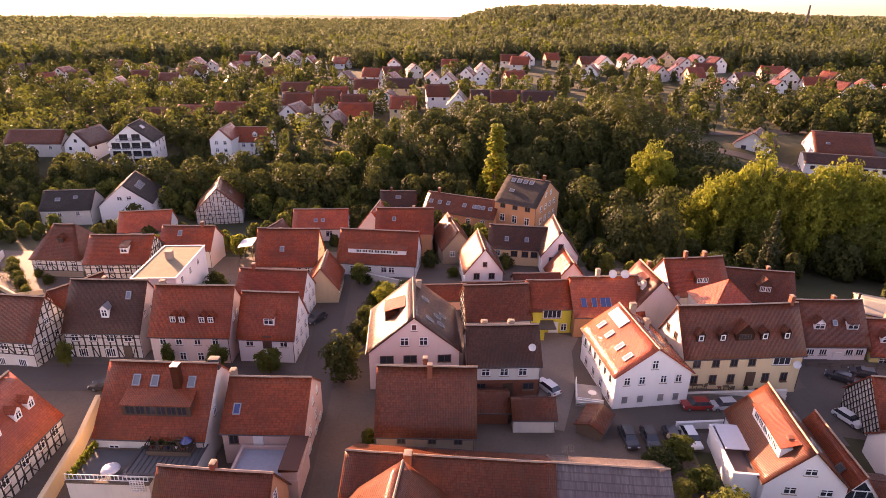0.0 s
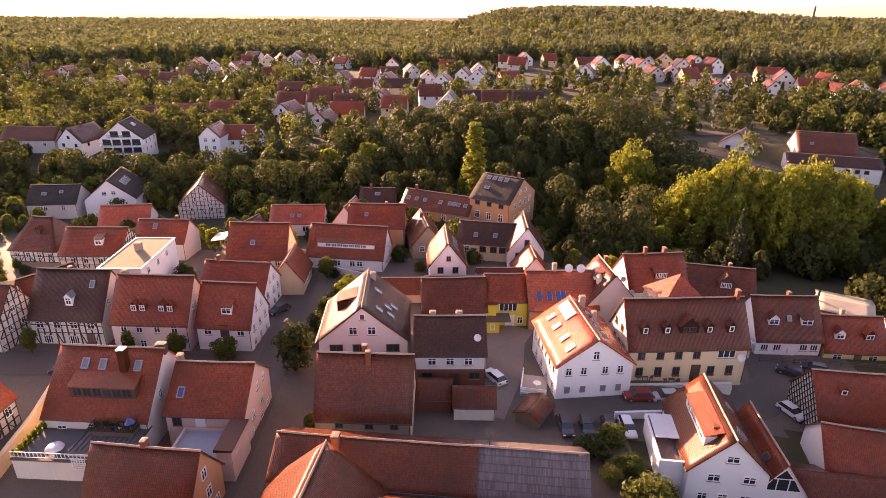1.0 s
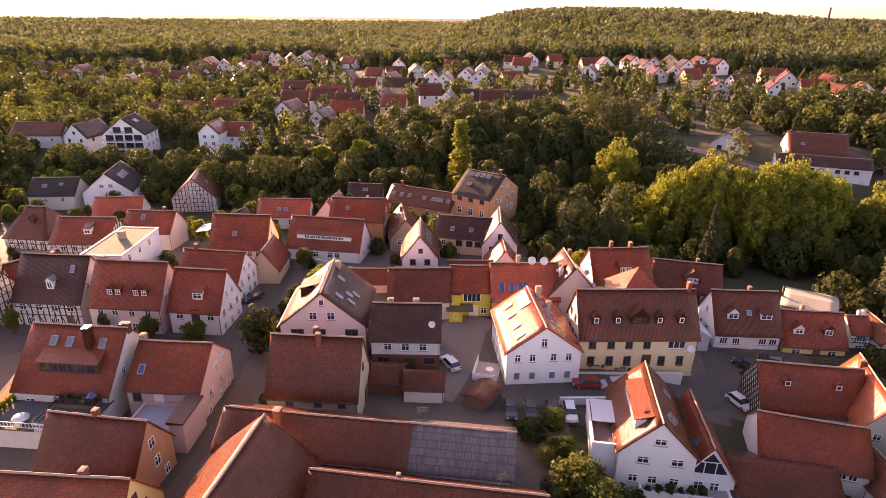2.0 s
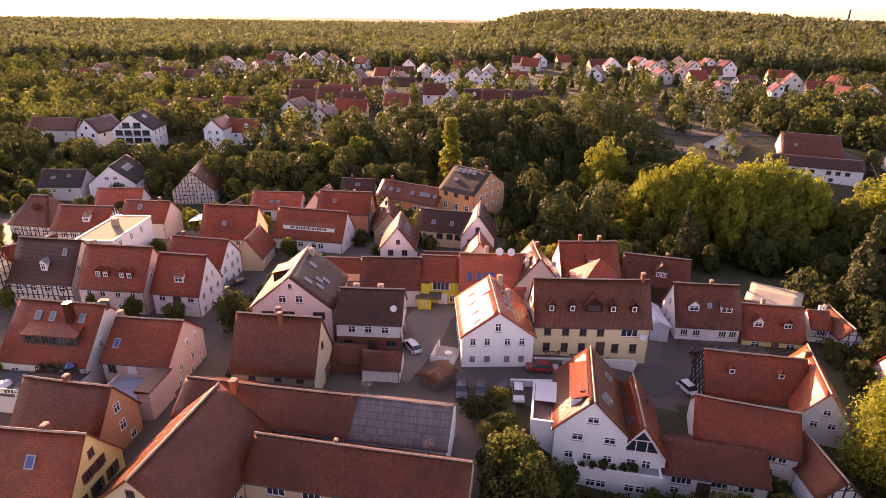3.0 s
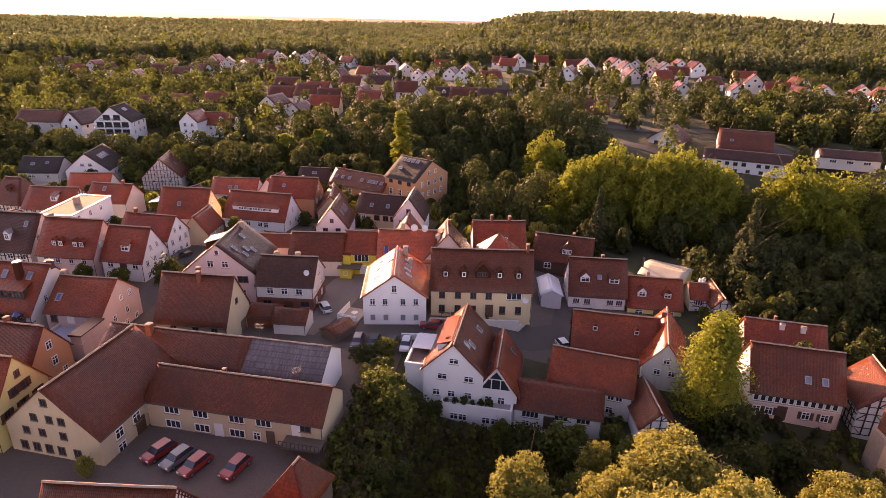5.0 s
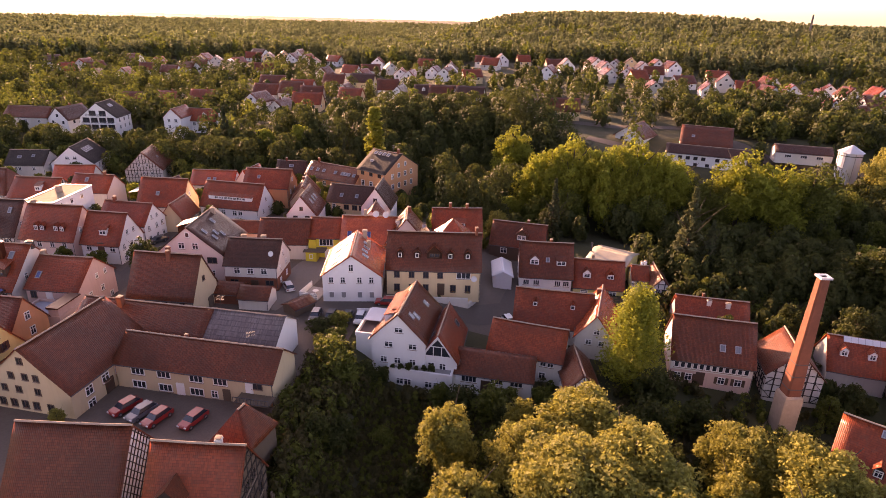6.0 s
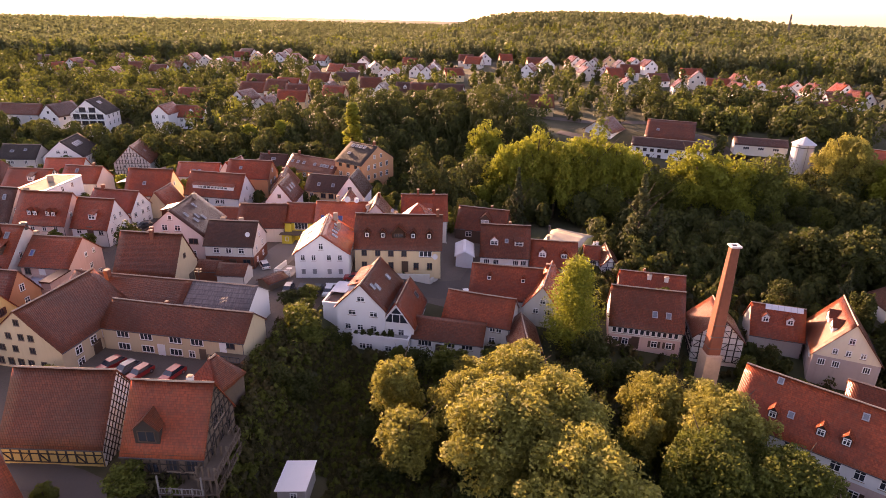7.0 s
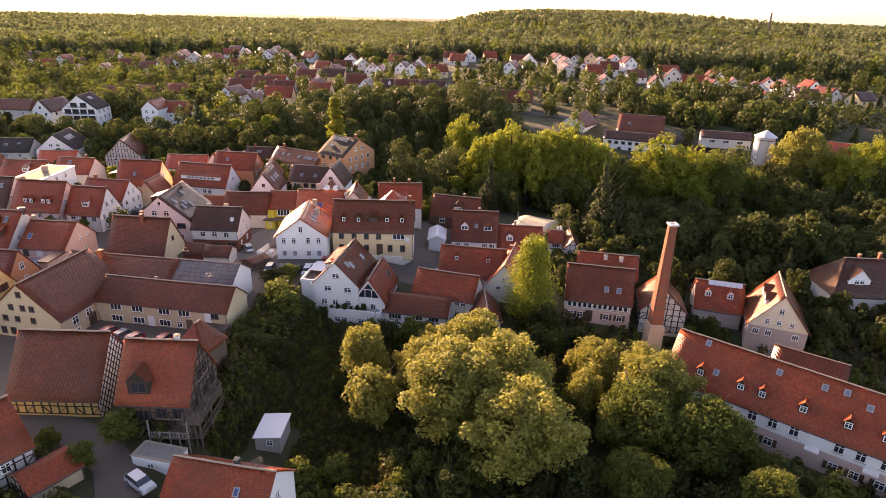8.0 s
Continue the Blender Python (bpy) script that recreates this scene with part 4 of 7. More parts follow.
hs = House("house", 24.2, 95.5, 7, 12.0, 10.0, 4.6, 9.6, 0.2, "orange_wall", "tile_orange", "house with an orange roof and blue solar panels")
for u, w in ((-4.2, 0.9), (-2.4, 0.9), (-0.4, 1.8)):
    hs.panel("-", u, 4.9, w, 1.6)
hs.chimney(-1.0, 0.2, 1.4, 0.7, 0.7, "pale_brick"); hs.dish((1.4, -0.4, 10.0), 0.75); hs.dish((3.7, -0.4, 9.9), 0.75)
hs = House("house", 5.3, 93.0, 8, 11.0, 9.2, 4.3, 8.6, 0.3, "white_old", "tile_brown", "broad brown-roofed barn behind the court", "barn"); hs.timber("a", None, 1.1)
for k, (x, y, l) in enumerate(((-6.0, 100.5, 12.0), (6.0, 102.5, 13.0), (14.0, 107.0, 9.0))):
    hs = House("shed", x, y, 6, l, 5.0, 2.6, 4.6, 0.2, "rose", "tile_brown", "low brown-roofed shed in a row of back buildings", "shed")
hs = House("house", 32.6, 96.4, 99, 9.0, 9.4, 5.0, 10.6, 0.0, "white_old", "tile_brown", "house with a worn roof lit brightly on one side"); hs.chimney(-2, 2.0, 1.2, 0.8, 0.6, "white_old"); hs.chimney(2, -0.4, 1.2, 0.6, 0.6); hs.dormer("+", 0, 4.0, 2.4, 1.4, "shed", "white_old", "tile_brown", (1.8, 0.9)); hs.dish((-3.6, -3.6, 6.8), 0.5); hs.dish((1, -3.8, 7.2), 0.5)
hs = House("house", 42.9, 105.0, 10, 11.4, 9.4, 4.4, 9.7, -1.0, "white_old", "tile_red", "red-roofed house behind the inn", ends="white")
hs.dormer("-", 0.6, 5.2, 2.6, 1.2, "shed", "brown_frame", "tile_red", (2.2, 0.9), "triple"); hs.chimney(-1.6, 0, 1.2); hs.chimney(2.4, 0.3, 1.2, 0.6, 0.9)
hs = House("house", 43.6, 90.8, 5, 8.4, 8.4, 7.6, 11.8, -0.6, "white_old", "tile_orange", "house with a pointed orange-tiled tent roof", hip=4.4, cap=False)

# row down the street to the stream
hs = House("house", 64.0, 96.0, 3, 11.4, 9.6, -0.1, 6.1, -3.9, "white", "tile_brown", "white cottage with a brown roof and two dormers")
hs.dormer("-", -2.6, 5.3, 1.9, 1.1, "gable", "white", style="cross", win=(1.5, 0.9)); hs.dormer("-", 3.2, 5.3, 2.0, 1.1, "shed", "white", "tile_brown", (1.7, 0.9)); hs.skylight("-", 0.3, 4.2, 0.7, 0.9); hs.win("-", [-4.2, -2, 2.6, 4.4], -1.5, 1.2, 1.1, "triple"); hs.door("-", 0.6, 1.2, 2.1, "frame"); hs.win("a", [-2, 0.6], -1, 0.8, 1); hs.win("a", [-0.4], 2.2, 0.8, 1.0); hs.chimney(1, 0.3, 0.9)
hs = House("house", 75.6, 95.0, 0, 10.6, 8.4, -1.6, 3.2, -4.4, "pale_yellow", "tile_red", "small yellow cottage with a red roof and two gabled dormers")
hs.dormer("-", -2.6, 4.4, 1.7, 1.1, "gable", "white", style="cross"); hs.dormer("-", 2.4, 4.4, 1.7, 1.1, "gable", "tile_red", style="cross"); hs.win("-", [-3, 3], -1.3, 1.4, 1.0); hs.door("-", 0.4, 1.0, 2.0); hs.chimney(-1.4, 0.3, 1.2, 0.6, 0.6, "sandstone")
hs = House("house", 88.4, 95.6, 92, 9.0, 3.9, -0.6, 1.5, -4.8, "white", "tile_brown", "small blue-timbered gable house"); hs.timber("a", None, 1.2, t=0.16, mat="blue_timber"); hs.win("a", [-0.6, 0.6], -0.9, 0.8, 1.0); hs.win("a", [0], -3.0, 1.0, 1.0)
hs = House("house", 84.7, 96.8, 0, 3.4, 5.8, -0.3, 1.9, -4.7, "white", "tile_red", "narrow white cottage with a red roof"); hs.win("-", [0], -0.95, 1.4, 1.0, "triple"); hs.timber("-", -1.8, 0.9, t=0.16, mat="blue_timber"); hs.win("-", [0], -2.9, 1.2, 1.0); hs.chimney(0.5, 0.4, 1.0, 0.5, 0.5, "white"); hs.chimney(1.2, 0.4, 1.2, 0.5, 0.5, "white")
hs = House("house", 79.9, 103.9, -26, 9.0, 9.3, 0.9, 1.9, -4.9, "pale_yellow", "pale_roof", "low yellow outbuilding with a pale sheet roof", "shed", cap=False); hs.chimney(-4.6, -2.0, 2.2, 0.35, 0.35, "dark_metal", None)
hs = House("house", 58.0, 110.0, -8, 13.0, 8.5, 0.8, 5.4, -4.0, "brown_frame", "tile_brown", "brown-roofed house with a gabled bay"); hs.dormer("-", 1.0, 4.8, 2.8, 1.4, "gable", "brown_frame", win=(2.0, 0.9), style="triple"); hs.chimney(2, 0.4, 1); hs.win("-", [-3, 3.6], -1.5, 1.4, 1.2)

# blue-white house with balcony, below the street
hs = House("house", 39.7, 60.3, 87, 12.9, 9.0, 3.4, 8.0, -3.6, "white", "tile_brown", "tall pale blue-white house lit on one roof slope", )
hs.win("a", [-1.6, 2.4], -1.0, 1.3, 0.9); hs.win("a", 0.1, 1.8, 1.3, 0.8); hs.win("a", [-2.45, -0.15, 2.4], -3.9, 1.0, 1.0); hs.win("a", [-2.45], -6.4, 0.8, 0.9)
hs.dormer("+", -0.6, 3.9, 8.0, 1.4, "shed", "white", "tile_orange", (6.6, 0.8), "triple"); hs.skylight("-", -2.6, 3.0, 0.9, 1.4); hs.skylight("-", -3.8, 2.2, 0.8, 1.2); hs.skylight("-", 3.0, 3.6, 0.9, 1.2); hs.chimney(-3.4, 1.3, 0.8, 0.7, 0.7, "brick", None)
hs = House("house", 46.0, 59.8, 88, 11.5, 6.4, 0.2, 4.8, -3.8, "white", "tile_red", "white house with a glazed triangular gable and red roof")
hs.win("a", [-1.0, 0.9], -1.25, 1.0, 1.2)
for outline, name in ((((-2.1, 0.75), (-0.75, 0.75), (-0.75, 2.3), (-1.15, 2.3)), "pane"), (((-0.6, 0.75), (0.6, 0.75), (0.6, 2.3), (-0.6, 2.3)), "pane"), (((0.75, 0.75), (2.1, 0.75), (1.15, 2.3), (0.75, 2.3)), "pane"), (((-0.95, 2.5), (0.95, 2.5), (0.0, 3.7)), "pane")):
    bm = bmesh.new(); prism(bm, outline, -0.05, 0.0); bmesh.ops.recalc_face_normals(bm, faces=bm.faces); part(name, bm, "pane", hs.ob, "dark gable glazing").matrix_basis = hs.face("a"); hs.skylight("+", 3.3, 2.9, 1.0, 1.2); hs.skylight("-", 3.3, 3.2, 1.0, 1.2); hs.skylight("+", -3.0, 2.4, 1.0, 1.8)
hs = House("house", 60.6, 62.0, -10, 12.6, 8.6, 0.2, 4.0, -4.2, "white_old", "tile_red", "white house with a long red roof and window band", ends="white")
hs.win("-", [-5.2, -3.9, -1.3, 0.6], -0.55, 1.0, 0.6, sill=False); hs.win("-", [3.2, 4.4], -0.75, 0.9, 1.0); hs.win("-", [3.2], -3.1, 1.0, 1.1)
hs = House("house", 55.4, 57.2, -4, 12.6, 8.0, -1.5, 0.8, -4.6, "white", "tile_brown", "low white annexe with a brown lean roof", cap=False)
hs.win("-", [-4.0], -0.95, 2.4, 1.0, "quad"); hs.win("-", [0.5, 3.7], -0.75, 1.9, 1.0, "triple"); hs.win("-", [-4.6], -2.6, 1.0, 0.9); hs.door("-", -1.2, 1.4, 2.1, "brown_frame")
hs = House("house", 73.0, 70.7, 80, 13.1, 6.6, 1.0, 5.3, -4.2, "white_old", "tile_orange", "gabled house with one orange slope in the sun", ); hs.win("a", [0.2], 1.2, 0.9, 0.8); hs.win("a", [-1.0, 1.2], -0.9, 0.9, 0.9); hs.chimney(4, 0.5, 0.9)
hs = House("house", 65.0, 73.0, -3, 14.0, 9.1, 0.3, 5.4, -3.8, "white_old", "tile_red", "broad red-roofed house with a timbered gable", ); hs.timber("a", None, 1.0, lattice=True); hs.dormer("-", -3.4, 3.4, 0.9, 0.8, "hip", "tile_red", style="single"); hs.dormer("-", 3.4, 3.4, 0.9, 0.8, "hip", "tile_red", style="single")
hs = House("house", 68.6, 56.2, 97, 9.0, 5.2, -1.2, 1.4, -5.0, "white", "tile_brown", "small half-timbered gable house"); hs.timber("a", None, 1.2, t=0.16); hs.win("a", [-1.1, 0.9], -1.3, 0.8, 1.0); hs.win("a", [-1.1, 0.9], -3, 0.8, 1.0)

# brewery row by the chimney
hs = House("house", 91.5, 66.5, -5, 13.0, 9.4, -0.2, 5.6, -6.0, "white_old", "tile_brown", "white house with a small-window band over a rose storey"); hs.storey(-2.1, "rose")
hs.win("-", [-5.6 + 1.0 * k for k in range(12)], -1.0, 0.66, 1.25, "single"); hs.win("-", [-5.2, -3.4, 1.8, 4.4], -3.3, 1.0, 1.2, shutters=True); hs.door("-", -1.6, 1.2, 2.3, "brown_frame", 1.2); hs.skylight("-", 1.4, 5.0, 0.8, 1.1); hs.skylight("-", 3.8, 5.0, 0.8, 1.1)
hs = House("house", 95.3, 80.2, -5, 13.0, 7.4, -1.2, 3.0, -4.8, "rose", "tile_red", "red-roofed rear wing with white chimneys"); hs.chimney(-0.6, -0.9, 0.9, 0.8, 0.5, "white_old"); hs.chimney(2.8, -1.0, 0.9, 0.8, 0.5, "white_old"); hs.chimney(-1.6, 0.2, 0.8, 0.4, 0.4)
hs = House("house", 104.0, 65.0, 85, 9.0, 8.4, -0.6, 3.6, -5.2, "white_old", "tile_brown", "half-timbered boiler house with a brown roof"); hs.timber("a", None, 1.2); hs.timber("+", None, 1.2)
hs = House("house", 116.5, 69.5, -10, 9.0, 8.0, -2.0, 2.6, -5.0, "grey_wall", "tile_red", "small red-roofed house with two dormers"); hs.dormer("-", -2.2, 3.6, 1.2, 1.1, "hip", "white", style="cross"); hs.dormer("-", 2.0, 3.6, 1.2, 1.1, "hip", "white", style="cross"); hs.panel("-", 1.0, 0.6, 6.5, 1.0, "sheet", "roof_sheet")
hs = House("house", 126.0, 64.0, 74, 12.2, 10.2, -1.2, 5.4, -6.6, "pale_cream", "tile_brown", "cream gabled house with a grey stone lower storey, red-brown roof"); hs.storey(-0.35, "stone_storey", "lower_storey")
hs.win("a", 0, 3.4, 0.8, 1.0); hs.win("a", [-2, 0, 2.2], 1.0, 0.7, 0.9); hs.win("a", [-3.6, -1.4, 3.2], -1.5, 1.0, 1.1, "triple"); hs.dormer("+", -2.5, 4.4, 2.2, 1.2, "hip", "white", style="cross"); hs.dormer("+", 1.4, 4.4, 2.2, 1.2, "hip", "white", style="cross"); hs.win("+", [-4, 0, 4], -1.4, 0.9, 1.2)
hs = House("house", 120.4, 31.4, -32, 44.0, 11.4, -1.0, 5.1, -6.6, "white", "tile_red", "long white building with a red roof and small dormers"); hs.storey(-2.75, "rose")
for u in (-17.0, -11.0, -8.0, -2.5, 3.1, 7.6, 13.0):
    hs.dormer("-", u, 6.5, 1.15, 1.15, "hip", "timber", style="cross")
for u, d in ((-17.4, 1.0), (-14.9, 5.2), (-6.8, 1.9), (-0.8, 1.9), (1.9, 1.6), (4.9, 2.7)):
    hs.skylight("-", u, d, 0.7, 0.9)
hs.win("-", [-14.0, -8.4, -5.6, -2.75, 2.9, 5.5, 8.4, 11.2, 14.0], -1.25, 1.15, 1.5); hs.win("-", [-14.0, -11.3, -8.4, -5.6, 2.8, 5.4, 8.4, 11.2, 14.0], -4.6, 1.1, 1.2, shutters=True)
for u in (-11.3, -0.1, 7.0):
    bm = bmesh.new(); box(bm, -0.9, 0.9, -1.2, -0.01, -0.14, 0); deck = part("balcony", bm, "white", hs.ob); deck.matrix_basis = hs.face("-") @ Matrix.Translation((u, 0, -2.7))
    bm = bmesh.new(); lattice(bm, [-0.9 + 0.3 * k + d for k in range(7) for d in (-0.02, 0.02)], [0, 0.06, 0.82, 0.9], -1.2, -1.15); part("railing", bm, "frame", deck)
    hs.door("-", u, 1.0, 2.1, "frame", hs.h - 2.7)
hs = House("shed", 125.0, 46.5, -29, 11.0, 5.0, -1.8, 0.2, -6.6, "white_old", "tile_brown", "red-roofed outbuilding behind the long building", "shed")
hs = House("house", 150.5, 82.0, 4, 17.0, 12.0, -1.4, 5.0, -5.2, "white_old", "tile_dark", "brown hip-roofed house among dark trees", hip=4.5); hs.dormer("-", -2.6, 6.2, 4.6, 1.0, "gable", "white", win=(2.2, 0.9)); hs.chimney(3, 0, 1.3); hs.chimney(-1, 0.4, 1.1)

# long beige school round a court
hs = House("school", -6.4, 39.0, 86, 15.8, 13.3, 4.6, 10.5, 0.2, "beige", "tile_brown", "beige wing of an L-shaped building with a brown hipped roof", "school")
hs.win("a", [-0.1], 4.0, 0.8, 0.9, "dark"); hs.win("a", [-2.1, 0.1, 1.8], 1.55, 0.8, 0.9, "dark"); hs.win("a", [-3.7, -1.4, 1.6], -0.6, 0.8, 0.9, "dark"); hs.win("a", [-4.6, -2.8, -1.0, 0.8, 3.1], -3.0, 0.9, 1.1, "dark")
hs.win("-", [-4.8, -1.7, 0.9], -1.55, 1.2, 1.3); hs.win("-", [-4.8], -3.7, 1.2, 1.2); hs.door("-", -1.2, 1.4, 2.3, "brown_frame")
hs = House("school", 12.9, 41.9, -2.4, 24.4, 7.6, 4.6, 7.7, 0.2, "beige", "tile_brown", "beige court wing with white windows and a brown roof", "school")
hs.win("-", [-8.6, -4.5, 0.6, 4.3], -0.95, 2.0, 1.25, "triple"); hs.win("-", [-8.7, -4.5, 0.45], -3.3, 2.0, 1.1, "triple"); hs.win("-", [3.2], -3.3, 0.9, 1.1); hs.door("-", -2.1, 1.0, 2.1, "frame"); hs.door("-", 5.1, 0.9, 2.1, "wood"); hs.win("-", [9.9], -0.85, 1.4, 1.2, "dark"); hs.door("-", 8.7, 0.9, 2.1, "frame", 2.2)
bm = bmesh.new(); box(bm, 7.4, 12.6, -6.2, -3.8, 1.9, 2.05); deck = part("balcony", bm, "wood", hs.ob)
bm = bmesh.new(); lattice(bm, [7.4 + 0.52 * k + d for k in range(11) for d in (-0.03, 0.03)], [2.05, 2.12, 2.9, 3.0], -6.2, -6.14); part("railing", bm, "dark_metal", deck)
hs.chimney(-3, 0.5, 0.5, 0.4, 0.4); hs.antenna(7.6, 2.2)
hs = House("school", -1.2, 50.8, -1.6, 22.4, 8.4, 5.2, 8.0, 0.3, "white_old", "tile_brown", "rear wing of the beige building with a brown roof", "school"); hs.chimney(-4.4, -0.9, 1.5, 0.8, 0.9, "brick")
hs = House("school", 16.0, 50.4, -1.6, 12.0, 8.4, 5.2, 8.0, 0.3, "white", "eternit", "corrugated grey-roofed end of the rear wing with a white gable", "school"); hs.antenna(-4.6, 2.4)

# half-timbered barns
hs = House("barn", 11.1, 18.5, 6, 12.4, 10.8, 3.5, 10.8, -0.2, "ochre", "tile_brown", "old barn with ochre half-timbering and a brown roof", "barn", ends="white")
hs.timber("-", -2.6, 1.15); hs.timber("b", -3.6, 0.95, lattice=True, t=0.16); hs.chimney(-3, 2, 0.5, 0.3, 0.3)
hs = House("barn", 26.6, 16.6, 5, 9.4, 9.4, 5.2, 11.9, -0.4, "wood", "tile_red", "red-roofed half-timbered barn with a large dormer and open galleries", "barn", ends="wood")
# dark windows and wood ends stand in for the shaded open galleries
hs.dormer("-", -1.8, 7.2, 2.9, 1.9, "gable", "timber", "tile_brown", (1.9, 1.4), "dark"); hs.timber("-", None, 1.1); hs.timber("b", None, 1.2); hs.chimney(2.0, 0.3, 0.9, 0.6, 0.6, "white_old"); hs.win("-", [-3.2, -1.4], -2.0, 1.3, 1.4, "dark"); hs.win("-", [1.0, 3.2], -1.6, 1.5, 1.5, "dark"); hs.door("-", 0.0, 1.2, 2.1, "wood"); hs.win("b", [-2.2, 0.4, 2.6], -1.4, 1.2, 1.4, "dark"); hs.win("b", [-0.6, 1.2], 1.8, 1.1, 1.3, "dark")
bm = bmesh.new(); box(bm, 0.2, 5.4, -7.2, -4.72, 1.9, 2.05); deck = part("gallery_deck", bm, "wood", hs.ob)
for u in (0.3, 1.6, 2.9, 4.1, 5.3):
    bm = bmesh.new(); box(bm, u - 0.08, u + 0.08, -7.16, -7.0, -0.5, 4.6 if u in (0.3, 5.3) else 2.95); part("post", bm, "weathered_post", deck)
bm = bmesh.new(); lattice(bm, [0.2 + 0.4 * k + d for k in range(14) for d in (-0.03, 0.03)], [2.05, 2.12, 2.8, 2.9], -7.12, -7.06); part("railing", bm, "weathered_post", deck)
hs = House("barn", 26.4, 26.0, 78, 5.6, 4.8, 6.0, 9.3, -0.6, "wood", "tile_brown", "timber side wing with a hipped brown roof", "barn", hip=2.4)
hs = House("house", -24.7, 45.6, -2, 11.6, 7.6, 4.8, 9.8, 0.3, "beige", "tile_brown", "house with a dark brown roof and beige gable", ends="orange_wall"); hs.win("b", [0.2], 1.8, 0.9, 1.2); hs.win("b", [0.6], -1.0, 0.9, 1.3); hs.win("b", [-1.8, 2], -3.4, 0.8, 1.1); hs.chimney(-0.2, 0.2, 0.9)
hs = House("house", -20.8, 35.0, 2, 13.0, 9.2, 5.8, 11.6, 0.3, "pale_yellow", "tile_red", "pale yellow house with a red roof and brown shutters"); hs.win("b", [0.2], 3.2, 0.7, 0.8, "dark"); hs.win("b", [-0.8, 1.0], 1.2, 0.8, 1.1, "dark", True); hs.win("b", [-2.6, 0.0, 2.6], -1.2, 0.9, 1.3, "dark", True); hs.win("b", [-2.2, 1.6], -4, 0.9, 1.3, "dark", True); hs.skylight("-", 1.6, 3.2, 0.9, 1.3, "blue_pane"); hs.chimney(2.0, 0.4, 0.9)
hs = House("house", 41.5, 2.1, -4, 12.0, 8.9, 1.9, 5.8, -3.2, "white_old", "tile_red", "red-roofed house with a white gable at the lane", ends="white"); hs.chimney(1.4, 0.3, 0.8, 0.5, 0.5, "dark_metal"); hs.skylight("-", 2.4, 2.8, 0.6, 0.9, "blue_pane"); hs.antenna(4.0, 1.4); hs.win("b", [0], 0.4, 0.8, 1.0)
hs = House("house", 10.0, -1.0, 62, 14.0, 8.4, 4.6, 9.6, -0.2, "white_old", "tile_red", "half-timbered house with a red roof at the lane"); hs.timber("b", None, 1.1); hs.timber("-", None, 1.1); hs.win("-", [-4, 0, 4], -1.4, 0.9, 1.1)
hs = House("shed", 19.6, 1.6, 62, 5.6, 4.8, 2.5, 4.0, 0.1, "beige", "tile_red", "small red-roofed annexe with a timbered gable", "shed", cap=False); hs.timber("a", None, 1.1)

# left back quarter
hs = House("house", -84.0, 112.5, 0, 10.5, 10.0, 4.6, 10.2, -0.3, "white_old", "tile_brown", "half-timbered house with a hipped brown roof", hip=3.2); hs.storey(-2.9, "sandstone"); hs.timber("-", -2.8, 1.1, [-1.5]); hs.win("-", [-3.6, -1.2, 1.2, 3.6], -1.3, 0.9, 1.0); hs.dormer("-", 0.4, 4.2, 1.2, 1.0, "hip", "tile_brown", style="dark")
hs = House("house", -70.9, 110.7, 5, 12.5, 9.6, 4.6, 8.9, -0.3, "white_old", "tile_red", "half-timbered house with a red roof and one dormer"); hs.timber("-", -3.4, 1.1); hs.timber("b", -2.4, 1.0); hs.dormer("-", 1.4, 4.4, 1.6, 1.3, "shed", "white", "tile_brown", (1.1, 0.8)); hs.win("-", [-3.6, -1.0, 2.0, 4.6], -1.4, 0.9, 1.0)
hs = House("house", -78.0, 133.0, 12, 11.6, 7.6, 2.6, 6.4, -2.0, "white_old", "tile_orange", "house with an orange-red roof"); hs.win("b", [0], -0.8, 0.8, 1)
hs = House("house", -60.5, 118.5, 3, 11.0, 8.4, 4.4, 8.3, -0.6, "white_old", "tile_red", "red-roofed house with a pale gable", ends="pink"); hs.skylight("-", -1.5, 2.0, 0.8, 1.2); hs.chimney(3, 0, 0.8)
hs = House("house", -95.7, 157.8, 106, 15.7, 13.2, 1.9, 7.3, -4.0, "white", "tile_grey", "white gabled house with a dark grey roof and skylights"); hs.win("a", [-1.2, 1.2], 1.8, 1.1, 0.9); hs.win("-", [-3, 0, 3], -1.6, 0.9, 1.3)
for u in (-3.0, -1.4, 0.2, 1.8):
    hs.skylight("-", u, 3.4, 0.9, 1.8)
# pale sheet added for sun glare on this slope; no hatch there
hs.panel("+", 4.0, 1.6, 4.0, 1.8, "sheet", "hatch_glare_panel")
hs = House("house", -108.5, 150.5, 10, 12.8, 9.7, 1.6, 5.6, -4.0, "white_old", "tile_grey", "white rendered house with a grey tile roof"); hs.win("-", [-4.0, -2.8, -1.6, 3.0], -1.3, 0.9, 1.0); hs.skylight("-", -2.4, 3.2, 1.2, 0.9); hs.skylight("-", 2.0, 2.6, 0.9, 0.8)
hs = House("house", -69.7, 156.8, 107, 12.9, 11.8, 1.0, 6.8, -4.0, "white_old", "tile_brown", "half-timbered gable house at the edge of the trees"); hs.timber("a", None, 0.95, t=0.17); hs.win("a", [-2.4, 0, 2.4], -1.2, 0.8, 0.9); hs.win("a", [-1.2, 1.2], 1.6, 0.7, 0.9); hs.skylight("-", 0, 4.2, 0.9, 0.8)
hs = House("house", -46.0, 130.0, 75, 8.0, 6.4, 1.4, 4.8, -1.8, "sandstone", "tile_brown", "small gabled house with white verges")

